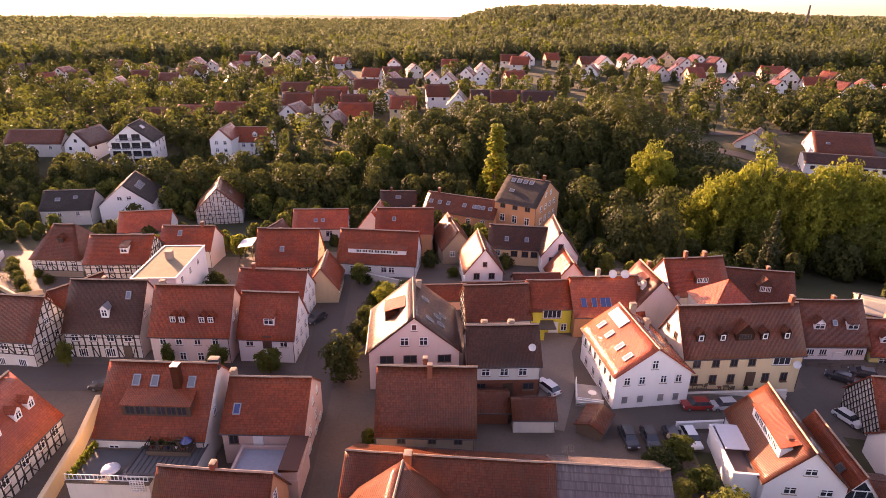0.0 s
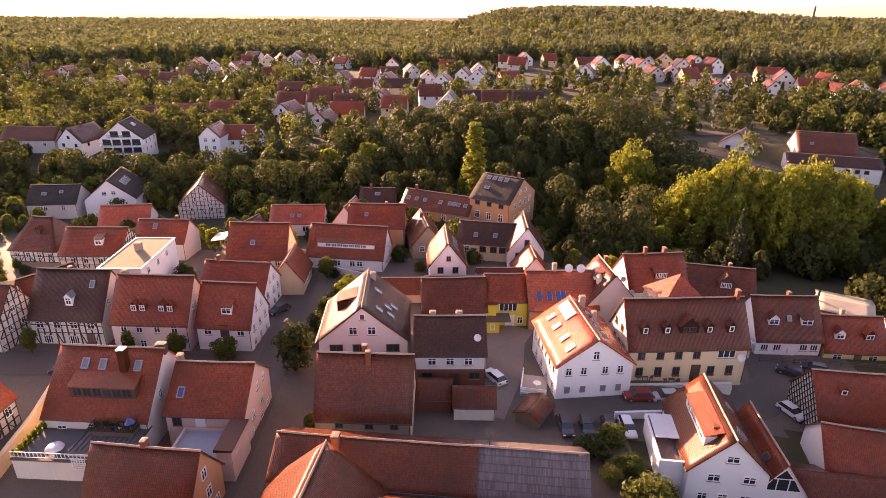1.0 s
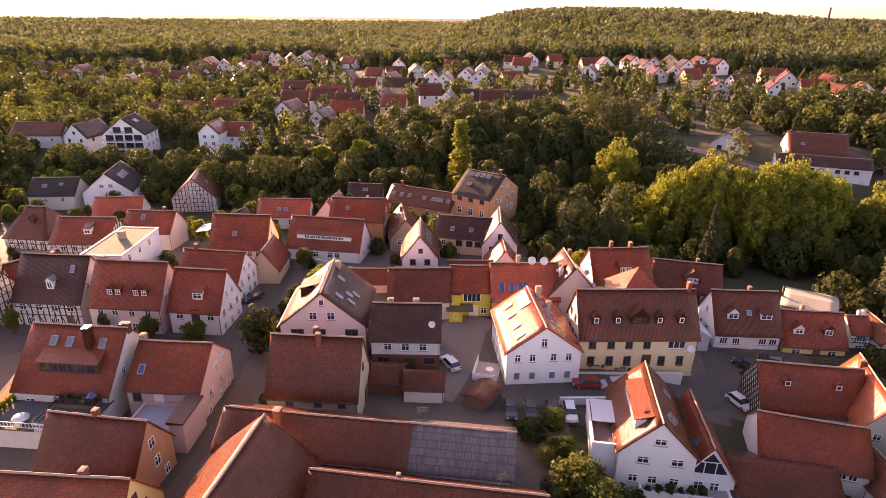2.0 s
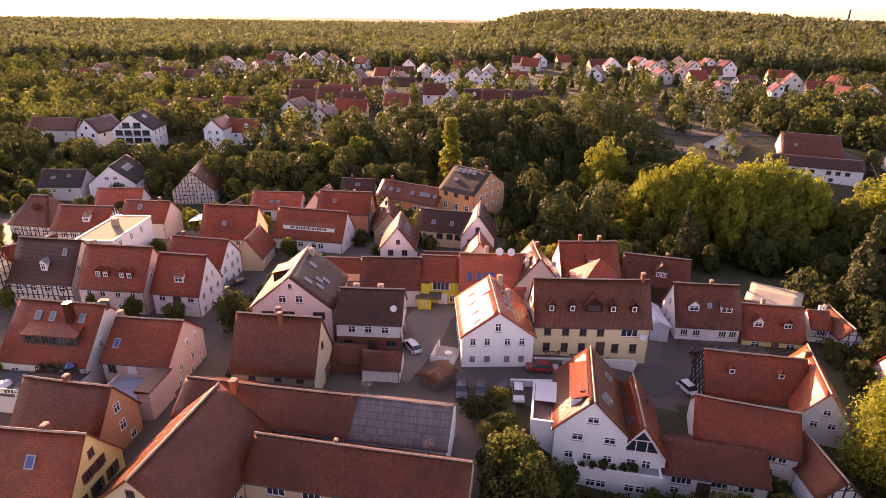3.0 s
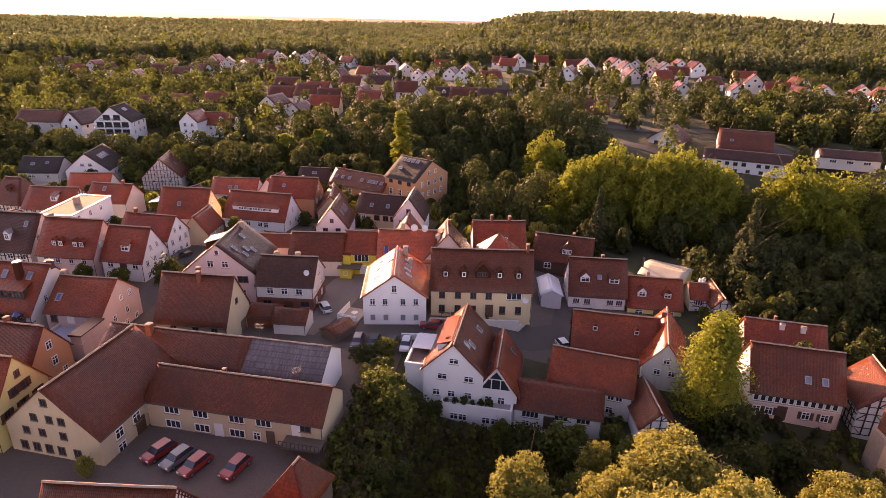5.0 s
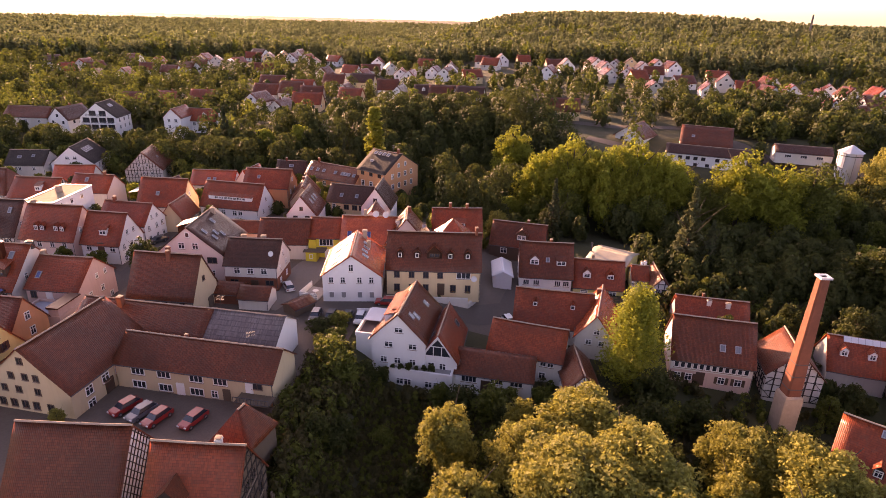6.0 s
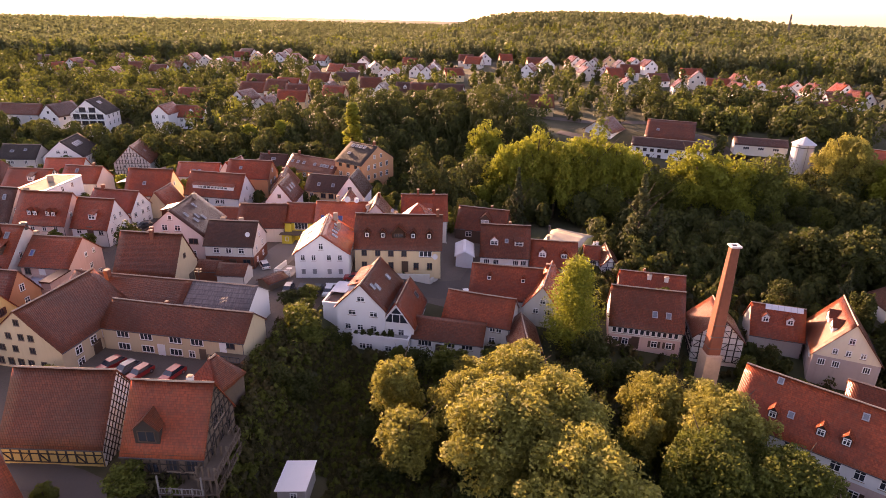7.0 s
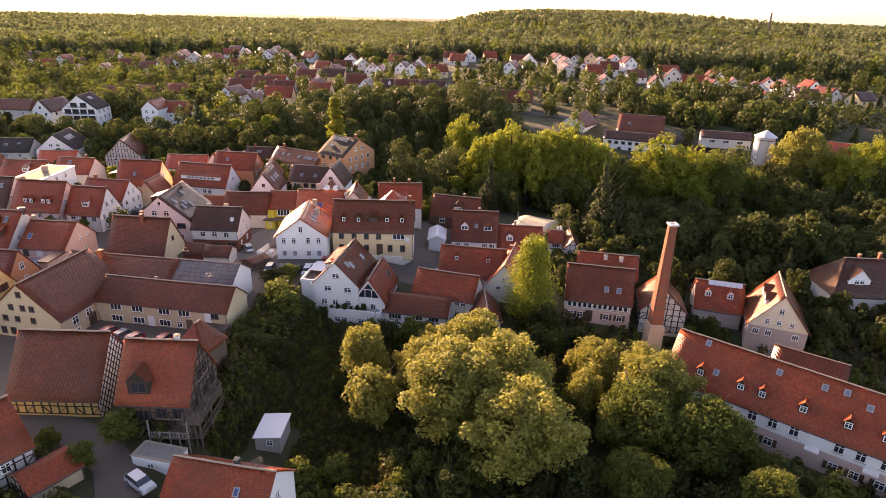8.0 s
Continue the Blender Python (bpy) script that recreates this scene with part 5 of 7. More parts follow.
# ---- trees ----
def crown_mesh(name, mat, clumps, per, size, shape, seed, leaf=1.0):
    """A crown of many small leaf sprays set round uneven clumps; shape(rng) gives a clump's middle and radius."""
    rng = np.random.default_rng(seed)
    cs, rs = zip(*[shape(rng, k / clumps) for k in range(clumps)])
    cs, rs = np.repeat(np.array(cs), per, 0), np.repeat(np.array(rs), per)
    d = rng.normal(size=(len(cs), 3))
    d[:, 2] += 0.25
    d /= np.linalg.norm(d, axis=1)[:, None]
    p = cs + d * (rs * rng.uniform(0.72, 1.08, len(rs)))[:, None]
    nrm = d + rng.normal(scale=0.55, size=d.shape)
    nrm /= np.linalg.norm(nrm, axis=1)[:, None]
    a = np.cross(nrm, rng.normal(size=d.shape))
    a /= np.linalg.norm(a, axis=1)[:, None]
    b = np.cross(nrm, a)
    s = (size * rng.uniform(0.6, 1.35, len(p)))[:, None]
    a, b = a * s, b * s * 0.7 * leaf
    v = np.stack([p - a * 1.1, p + a * 0.75 - b * 1.15 + nrm * s * 0.12, p + a * 0.75 + b * 1.15 + nrm * s * 0.12], 1).reshape(-1, 3)
    me = bpy.data.meshes.new(name)
    me.from_pydata(v.tolist(), [], np.arange(len(v)).reshape(-1, 3).tolist())
    me.materials.append(M[mat])
    return me


def round_shape(w, h, base, inner=0.25, fine=1.0):
    def at(rng, f):
        d = rng.normal(size=3)
        d /= np.linalg.norm(d)
        k = rng.uniform(inner, 1.0) ** 0.6
        lump = 0.85 + 0.20 * math.sin(3 * math.atan2(d[1], d[0]) + 2 * d[2]) + 0.10 * math.sin(7 * math.atan2(d[1], d[0]) - 5 * d[2])
        c = (d[0] * k * w * 0.42 * lump, d[1] * k * w * 0.42 * lump, base + (h - base) * (0.5 + 0.43 * d[2] * k))
        return c, w * rng.uniform(0.09, 0.17) * fine
    return at


def tall_shape(w, h, base, power=0.6, skew=1.0):
    def at(rng, f):
        a, g = rng.uniform(0, 6.2832), rng.uniform(0, 1)
        prof = math.sin(math.pi * min(1, 0.12 + 0.88 * g ** skew)) ** power
        r = w * 0.4 * prof * rng.uniform(0.3, 1.0)
        return (r * math.cos(a), r * math.sin(a), base + (h - base) * (g * 0.94 + 0.02)), w * rng.uniform(0.13, 0.24)
    return at


def lobed_shape(w, h, base, lobes, seed):
    """Several upright lobes of unequal height round one trunk, with gaps between them."""
    pick = random.Random(seed)
    tops = [(0.0, 0.0, h, 0.24 * w)]
    for k in range(1, lobes):
        a, r = 6.2832 * k / (lobes - 1) + pick.uniform(-0.35, 0.35), w * pick.uniform(0.20, 0.34)
        tops.append((r * math.cos(a), r * math.sin(a), h * pick.uniform(0.70, 0.95), w * pick.uniform(0.16, 0.23)))

    def at(rng, f):
        x, y, top, r = tops[int(f * lobes * 7) % lobes]
        d = rng.normal(size=3)
        d /= np.linalg.norm(d)
        k = rng.uniform(0.3, 1.0) ** 0.5
        low = base + 0.22 * h * (r / w > 0.18)
        return (x + d[0] * k * r, y + d[1] * k * r, (top + low) / 2 + d[2] * k * (top - low) * 0.47), w * rng.uniform(0.045, 0.095)
    return at


def cone_shape(w, h, base):
    def at(rng, f):
        a, g = rng.uniform(0, 6.2832), rng.uniform(0, 1) ** 1.4
        r = w * 0.5 * (1 - g) * rng.uniform(0.25, 1.0)
        return (r * math.cos(a), r * math.sin(a), base + (h - base) * g - 0.12 * r), max(0.25, w * 0.10 * (1.15 - g))
    return at


def trunk_mesh(h, r, top, seed, limbs=6):
    bm, rng = bmesh.new(), random.Random(seed)
    lean = Vector((rng.uniform(-0.3, 0.3), rng.uniform(-0.3, 0.3), 0))
    tube(bm, (0, 0, -0.8), lean * 0.4 + Vector((0, 0, h * 0.45)), r, r * 0.75, 8)
    tube(bm, lean * 0.4 + Vector((0, 0, h * 0.43)), lean + Vector((0, 0, top)), r * 0.75, r * 0.15, 8)
    for k in range(limbs):
        a, z = k * 2.4 + rng.uniform(-0.4, 0.4), h * rng.uniform(0.3, 0.65)
        q = Vector((math.cos(a), math.sin(a), 0.9 + rng.uniform(0, 0.6))) * h * rng.uniform(0.18, 0.3)
        tube(bm, lean * 0.4 + Vector((0, 0, z)), lean * 0.4 + Vector((0, 0, z)) + q, r * 0.4, r * 0.08, 6)
    return mesh_of("trunk", bm, "bark")


KINDS = {}


def tree_kind(key, mat, shape, clumps, per, size, h, r, seed, top=0.9):
    KINDS[key] = crown_mesh("crown", mat, clumps, per, size, shape, seed), trunk_mesh(h, r, h * top, seed, 0 if key in ("poplar", "birch") else 6)


tree_kind("oak_a", "leaf_dark", round_shape(10, 11, 0.8, 0.4, 0.7), 150, 30, 0.31, 11, 0.28, 1)
tree_kind("oak_b", "leaf", round_shape(9, 12, 0.8, 0.4, 0.7), 150, 30, 0.30, 12, 0.28, 2)
tree_kind("oak_c", "leaf_dark", round_shape(8, 13, 0.9, 0.4, 0.7), 150, 30, 0.30, 13, 0.26, 3)
tree_kind("lime", "leaf_bright", round_shape(8, 11, 1.8), 90, 40, 0.32, 11, 0.25, 4)
tree_kind("gold", "leaf_gold", round_shape(8.5, 12, 0.7, 0.4, 0.6), 230, 50, 0.18, 12, 0.25, 5)
tree_kind("poplar", "leaf_bright", tall_shape(3.6, 26, 1.5), 130, 34, 0.32, 26, 0.32, 6)
tree_kind("spruce", "needle", cone_shape(6.5, 16, 1.2), 170, 26, 0.30, 16, 0.24, 7)
tree_kind("thick_a", "leaf_dark", round_shape(8, 6, -0.6, 0.1), 80, 32, 0.25, 6, 0.16, 11)
tree_kind("thick_b", "leaf", round_shape(7, 6, -0.6, 0.1), 80, 32, 0.25, 6, 0.16, 12)
tree_kind("thick_c", "leaf_dark", round_shape(6, 8, -0.4, 0.1), 80, 32, 0.25, 8, 0.16, 13)
tree_kind("great", "leaf_gold", round_shape(13, 13, 0.5, 0.5, 0.50), 520, 56, 0.175, 13, 0.4, 15)
tree_kind("great_dark", "leaf", round_shape(13, 13, 0.5, 0.5, 0.50), 520, 50, 0.185, 13, 0.4, 17)
tree_kind("birch", "leaf_bright", tall_shape(9.5, 17, 0.6, 0.8, 0.62), 300, 52, 0.18, 17, 0.25, 18)
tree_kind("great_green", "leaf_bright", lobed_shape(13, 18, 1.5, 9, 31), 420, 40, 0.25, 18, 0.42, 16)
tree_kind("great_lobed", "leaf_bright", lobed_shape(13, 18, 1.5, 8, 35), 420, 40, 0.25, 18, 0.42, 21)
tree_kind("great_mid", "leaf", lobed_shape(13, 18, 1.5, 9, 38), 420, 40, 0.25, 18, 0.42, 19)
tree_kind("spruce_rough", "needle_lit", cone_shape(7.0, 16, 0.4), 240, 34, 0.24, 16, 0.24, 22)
tree_kind("bush", "leaf_dark", round_shape(3.2, 2.6, 0.1), 30, 22, 0.26, 2.2, 0.08, 8)
tree_kind("bush_bright", "leaf_bright", round_shape(3.2, 2.8, 0.1), 30, 22, 0.26, 2.4, 0.08, 9)


def tree(kind, x, y, height, label, group="trees of the valley", wide=1.0, category="tree", z=None):
    crown, trunk = KINDS[kind]
    full = {"oak_a": 11, "oak_b": 12, "oak_c": 13, "lime": 11, "gold": 12, "poplar": 26, "spruce": 16, "thick_a": 6, "thick_b": 6, "thick_c": 8, "great": 13, "great_dark": 13, "birch": 17, "great_green": 18, "great_lobed": 18, "great_mid": 18, "spruce_rough": 16, "bush": 2.6, "bush_bright": 2.8}.get(kind, 12)
    k = height / full
    ob = thing("bush" if category == "bush" else "tree", pose(x, y, ground_z(x, y) - 0.05 if z is None else z, 0, 0, (x * 37 + y * 53) % 360) @ Matrix.Diagonal((k * wide, k * wide, k, 1)), label, category, group)
    part("trunk", trunk, None, ob)
    part("crown", crown, None, ob)
    return ob

# the dense trees along the stream, behind the old town
DARK = "dark green broad-leaved tree in the valley wood"
GREEN = "green broad-leaved tree with sunlit crown edges"
rng = random.Random(4)
placed = []


def clear(x, y, r):
    if any((x - a) ** 2 + (y - b) ** 2 < (r + c) ** 2 * 0.30 for a, b, c in placed):
        return False
    placed.append((x, y, r))
    return True


# single trees that stand out
for kind, x, y, h, wide, label in (
    ("poplar", 7.7, 166.3, 27.0, 1.9, "tall slim poplar with bright yellow-green leaves"),
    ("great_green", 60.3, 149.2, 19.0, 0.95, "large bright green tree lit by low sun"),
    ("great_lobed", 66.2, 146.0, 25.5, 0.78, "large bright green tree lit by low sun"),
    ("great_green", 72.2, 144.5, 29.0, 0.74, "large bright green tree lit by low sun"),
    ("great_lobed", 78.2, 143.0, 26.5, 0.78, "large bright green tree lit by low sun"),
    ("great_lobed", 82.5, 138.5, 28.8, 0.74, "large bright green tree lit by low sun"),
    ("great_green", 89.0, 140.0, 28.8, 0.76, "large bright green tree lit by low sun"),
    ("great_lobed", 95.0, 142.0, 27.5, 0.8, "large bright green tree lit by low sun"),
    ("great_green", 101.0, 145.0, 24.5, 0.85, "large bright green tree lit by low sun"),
    # mid leaf colour stands for the shade under the taller crowns
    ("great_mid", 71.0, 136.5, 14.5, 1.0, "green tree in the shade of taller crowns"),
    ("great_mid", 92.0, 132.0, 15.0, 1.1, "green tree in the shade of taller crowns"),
    ("great_green", 54.2, 174.0, 25.0, 0.85, "broad willow-like tree with light green crown"),
    ("great_mid", 110.0, 140.0, 21.0, 0.95, "large green tree at the valley edge"),
    # bright leaves put the sun on these two crowns into the colour
    ("great_green", 119.0, 142.0, 28.5, 1.05, "large green tree at the valley edge"),
    ("great_green", 130.0, 143.0, 25.0, 1.0, "large green tree at the valley edge"),
    ("great_mid", 139.0, 146.0, 26.0, 1.0, "large green tree at the valley edge"),
    ("great_green", 183.0, 158.0, 25.0, 1.0, "large yellow-green tree at the valley edge"),
    ("great_green", 196.0, 166.0, 24.0, 1.0, "large yellow-green tree at the valley edge"),
):
    clear(x, y, 5)
    tree(kind, x, y, h, label, wide=wide)
for kind, x, y, h, wide, label in (
    ("great_mid", 151.0, 152.0, 19.0, 0.9, "large green tree at the valley edge"),
    ("great", 172.0, 166.0, 26.0, 0.85, "broad tree turning to autumn yellow"),
    ("lime", 55.0, 139.8, 9.5, 1.1, "small yellow-green tree at the edge of the wood"),
    ("spruce", 66.5, 123.0, 17.5, 0.85, "slim dark spruce behind the street"),
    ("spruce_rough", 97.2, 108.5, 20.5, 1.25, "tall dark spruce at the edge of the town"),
    ("spruce", 101.5, 106.0, 14.0, 1.0, "dark spruce at the edge of the town"),
    ("spruce", 136.0, 84.0, 10.0, 0.9, "small green spruce behind the cream house"),
    ("spruce", -58.0, 190.0, 18.0, 1.0, "tall dark spruce in a garden"),
    ("lime", -60.0, 197.0, 10.0, 1.2, "round bright yellow-green tree"),
    ("lime", -76.0, 172.0, 9.0, 1.0, "round bright yellow-green tree"),
    ("lime", -40.0, 186.0, 12.0, 1.0, GREEN), ("lime", -28.0, 190.0, 12.0, 1.1, GREEN),
    ("gold", 52.0, 118.0, 9.0, 1.0, "golden-green tree by the last houses"),
    ("lime", 37.0, 112.0, 6.0, 1.0, GREEN),
):
    clear(x, y, 5)
    tree(kind, x, y, h, label, wide=wide)
tries = 0
back_trees = []
while tries < 5000 and len(placed) < 440:
    tries += 1
    x, y = rng.uniform(-175, 240), rng.uniform(84, 240)
    low = 164 + (8 if x < -100 else 0) - 44 * smooth(24, 46, x) - 26 * smooth(88, 112, x)
    high = 190 + 42 * smooth(-60, 0, x) - 68 * smooth(58, 84, x) + 8 * smooth(140, 170, x)
    if not low < y < high or (-126 < x < -78 and y > 180) or (50 < x < 90 and y < 122) or (133 < x < 150 and y < 92) or (80 < x < 110 and y < 116) or (80 < x < 96 and y < 128):
        continue
    if not clear(x, y, 4.2):
        continue
    kind = rng.choice(["oak_a", "oak_b", "oak_c", "oak_a", "oak_c", "oak_b", "oak_b", "spruce", "lime"] if y < 200 else ["oak_a", "oak_b", "oak_c"])
    h = rng.uniform(9, 14) if x < 50 else rng.uniform(6.5, 10.5) + 7.0 * smooth(134, 152, y)
    if y > 178 or len(placed) > 120:
        back_trees.append((x, y, h, kind == "spruce"))
        continue
    tree(kind, x, y, h, {"spruce": "dark green spruce in the valley wood", "lime": GREEN}.get(kind, DARK), wide=rng.uniform(0.9, 1.25))

# the great trees and thickets below the white house
NEAR = "trees below the street"
for kind, x, y, h, wide, label in (
    ("great", 67.5, 38.0, 12.8, 1.25, "broad golden-green tree with a billowing crown"),
    ("great", 60.5, 33.5, 11.0, 1.1, "broad golden-green tree with a billowing crown"),
    ("great", 72.5, 30.0, 14.0, 1.25, "broad golden-green tree with a billowing crown"),
    ("great", 65.5, 24.0, 15.5, 1.3, "broad golden-green tree with a billowing crown"),
    ("great", 75.0, 17.0, 14.5, 1.25, "broad golden-green tree with a billowing crown"),
    ("gold", 50.3, 34.0, 13.0, 1.0, "upright golden-green tree beside the great crown"),
    ("gold", 53.5, 24.0, 11.5, 1.2, "golden-green tree below the street"),
    ("gold", 59.5, 43.0, 8.0, 1.0, "golden-green tree below the street"),
    # gold leaves put warm sun on these two green crowns into the colour
    ("great", 88.5, 38.0, 12.0, 1.05, "broad green-brown tree by the brewery"),
    ("great", 95.0, 33.0, 14.0, 1.2, "broad green-brown tree by the brewery"),
    ("great_dark", 101.0, 24.0, 12.0, 1.2, "broad dark green tree by the long building"),
    ("great_dark", 92.0, 25.0, 13.0, 1.1, "broad green-brown tree by the brewery"),
    ("gold", 85.0, 31.0, 10.5, 0.9, "golden-green tree by the brewery"),
    ("great_dark", 106.0, 13.0, 10.0, 0.9, "green tree before the long white building"),
    ("great_dark", 118.0, 6.0, 10.0, 1.0, "green tree before the long white building"),
    ("great_dark", 90.0, 14.0, 10.0, 1.0, "green tree in a hollow"),
):
    tree(kind, x, y, h, label, NEAR, wide)
for kind, x, y, h, wide, label in (
    ("birch", 77.3, 59.0, 17.0, 1.2, "tall yellow-green birch-like tree among red roofs"),
    ("oak_a", 80.0, 54.0, 8.0, 1.0, "dark green tree under the birch-like tree"),
    ("oak_a", 86.0, 50.0, 7.0, 1.1, "dark green tree by the brewery"), ("oak_b", 99.0, 46.0, 6.0, 1.0, "green tree by the brick chimney"),
    ("oak_b", 108.0, 57.0, 6.0, 1.0, "green tree by the brick chimney"), ("oak_a", 112.5, 60.0, 6.0, 1.0, "green garden tree by a red roof"),
    ("oak_a", 134.0, 62.0, 8.0, 1.1, "dark green garden tree"), ("oak_c", 140.0, 68.0, 9.0, 1.0, "dark green garden tree"), ("oak_b", 146.0, 60.0, 8.0, 1.1, "dark green garden tree"),
    ("oak_c", 139.0, 93.0, 15.0, 1.0, "dark green garden tree"), ("oak_a", 133.0, 98.0, 14.0, 1.1, "dark green garden tree"), ("oak_a", 145.0, 98.0, 15.0, 1.0, "dark green garden tree"), ("oak_c", 134.0, 74.0, 10.0, 1.0, "dark green garden tree"), ("oak_a", 121.0, 78.0, 9.0, 1.0, "dark green garden tree"), ("oak_c", 110.0, 80.0, 8.0, 1.0, "dark green garden tree"),
):
    tree(kind, x, y, h, label, NEAR, wide)
rng = random.Random(9)
thick = []


def thicket(x, y):
    """Where the overgrown slopes below the street lie."""
    if y < 6 or y > 52 or x < 29 or x > 122 or (x < 37 and y < 30) or (35 < x < 45.5 and y < 24) or (x < 50 and y < 10):
        return False
    if x > 82 and (y > 46 or y > 46 - 0.72 * (x - 84)):
        return False
    return not (38 < x < 50 and y > 46) and not (50 <= x < 74 and y > 50)


tries = 0
while len(thick) < 130 and tries < 6000:
    tries += 1
    x, y = rng.uniform(29, 122), rng.uniform(6, 52)
    if not thicket(x, y) or any(math.hypot(x - a, y - b) < 2.6 for a, b in thick):
        continue
    if 36 < x < 56 and 12 < y < 47 and rng.random() < 0.86:
        continue
    thick.append((x, y))
    tree(rng.choice(["thick_a", "thick_b", "thick_c", "thick_a"]), x, y, rng.uniform(2.6, 5.2) if x < 52 else rng.uniform(3.0, 6.5), "dark green overgrown garden tree in a thicket", NEAR, rng.uniform(0.8, 1.15))
rng = random.Random(12)
for k in range(26):
    x, y = rng.uniform(-178, -112), rng.uniform(118, 184)
    if not (-122 < x and 140 < y < 165):
        tree(rng.choice(["oak_a", "oak_b", "lime", "oak_c"]), x, y, rng.uniform(7, 12), "green broad-leaved tree behind the old town", wide=rng.uniform(0.9, 1.2))

# street and garden trees of the town
for kind, x, y, h, wide, label in (
    ("thick_c", -18.0, 74.2, 8.8, 1.05, "green street tree beside the pink house"),
    ("lime", -14.5, 97.0, 6.0, 1.1, "bright yellow-green garden tree"), ("oak_b", -17.0, 90.0, 5.0, 1.1, "dark green garden tree"), ("oak_b", -15.5, 84.0, 4.5, 1.0, "dark green garden tree"),
    ("oak_b", -45.8, 76.6, 4.6, 0.65, "small street tree before the pink house"), ("oak_b", -38.0, 76.4, 4.6, 1.15, "small street tree before the pink house"), ("oak_b", -29.6, 75.9, 4.6, 1.35, "small street tree before the white corner house"),
    ("oak_b", -61.5, 75.5, 5.0, 0.7, "small street tree before the timbered house"), ("lime", -51.0, 121.0, 6.0, 1.0, "bright yellow-green garden tree"),
    ("gold", -13.5, 25.5, 7.0, 1.0, "golden garden tree beside the yellow house"), ("oak_b", -21.5, 108.0, 5.0, 1.1, "dark green garden tree"), ("oak_a", -48.0, 101.0, 5.5, 1.0, "dark green ivy-clad tree"),
):
    tree(kind, x, y, h, label, "trees in the old town", wide)
for kind, x, y, h, wide, label in (
    ("oak_b", 23.8, 9.6, 5.0, 1.5, "green tree by the barn"), ("oak_b", 15.5, 7.0, 3.4, 1.3, "green garden tree by the lane"), ("oak_b", 22.2, 4.0, 4.4, 1.2, "dark green garden tree by the lane"),
    ("oak_b", 27.5, 60.5, 3.6, 1.7, "low green garden tree behind the wall"), ("oak_a", 24.5, 58.5, 3.2, 1.8, "low green garden tree behind the wall"), ("oak_b", 28.5, 55.5, 3.4, 1.7, "low green garden tree behind the wall"), ("oak_a", 30.5, 51.0, 3.4, 1.7, "low green garden tree beside the school"), ("gold", 26.0, 54.0, 2.8, 1.6, "golden-brown shrub beside the school"),
    ("oak_b", -11.8, 60.5, 3.0, 1.0, "green tree by the barn wall"), ("gold", -1.0, 28.5, 3.5, 1.0, "green tree beside the school court"), ("oak_b", 92.5, 92.0, 4.5, 1.0, "dark green tree behind the brewery"), ("oak_b", 98.0, 92.0, 6.0, 1.0, "dark green tree behind the brewery"),
    ("oak_b", 47.0, 50.0, 4.2, 1.2, "green tree under the balcony"), ("oak_b", 58.0, 51.0, 4.0, 1.2, "green tree under the annexe"), ("oak_b", 63.0, 51.5, 4.0, 1.2, "green tree under the annexe"),
):
    tree(kind, x, y, h, label, "trees in the old town", wide)


# shrubs and small trees that fill the gardens and the edge of the wood behind the last roofs
def free(x, y, gap):
    """Whether a place lies clear of every house."""
    for a, b, th, l, w in PLANS:
        dx, dy = x - a, y - b
        if abs(dx * math.cos(th) + dy * math.sin(th)) < l + gap and abs(dy * math.cos(th) - dx * math.sin(th)) < w + gap:
            return False
    return True


rng = random.Random(15)
edge, edge_trees = [], []
tries = 0
while len(edge) < 330 and tries < 9000:
    tries += 1
    x, y = rng.uniform(-150, 62), rng.uniform(100, 172)
    back = 118 + 10 * smooth(-60, -90, x) - 6 * smooth(20, 40, x)
    if y < back or not free(x, y, 1.8) or any(math.hypot(x - a, y - b) < 3.0 for a, b in edge):
        continue
    if (-104 < x < -90 and y < 150) or (-32 < x < -24 and y < 132):
        continue
    edge.append((x, y))
    if -80 < x < -54 and 134 < y < 152:
        continue
    edge_trees.append((x, y, rng.uniform(2.4, 5.5) + 3.0 * smooth(135, 165, y), False))
for x, y, h, kind in ((-91, 105, 2.4, "thick_b"), (-88, 102, 2.6, "thick_a"), (-85, 99, 2.2, "thick_b"), (-94, 108, 2.8, "thick_a"), (-97, 112, 2.6, "thick_b"), (-88, 107, 2.0, "thick_b"), (-84, 104, 2.2, "thick_a"), (-92, 99, 2.2, "thick_b"),
                      (-26.2, 110.0, 2.2, "thick_a"), (-22.5, 111.5, 2.4, "thick_b"), (-20.0, 108.5, 2.2, "thick_a"), (-16.5, 104.0, 3.0, "thick_b"), (-17.0, 99.5, 3.4, "thick_b"), (-14.5, 101.5, 3.4, "thick_b"), (-17.5, 95.0, 3.0, "thick_a"), (-12.0, 104.5, 3.0, "thick_b"), (-9.0, 103.0, 3.0, "thick_a"), (-18.0, 87.0, 3.4, "thick_a"), (-18.6, 82.0, 3.6, "thick_a"),
                      (2.0, 112.0, 2.6, "thick_a"), (-2.5, 113.5, 2.6, "thick_b"), (8.5, 120.0, 3.4, "thick_a"), (23.5, 107.0, 3.2, "thick_c"), (28.0, 110.0, 3.0, "thick_a"), (44.0, 107.0, 4.0, "thick_a"), (49.0, 110.0, 4.2, "thick_b"), (-46.0, 88.5, 4.5, "thick_a"), (-49.0, 92.5, 6.5, "thick_c"), (-47.0, 96.5, 5.0, "thick_a")):
    tree(kind, x, y, h, "green garden bush between houses", "bushes of the old town", 1.0, "bush")

# ---- the far town on the other slope ----
FAR = "houses of the far town"
rng = random.Random(21)
WALLS = ["white", "white", "white", "white_old", "cream", "white_old"]
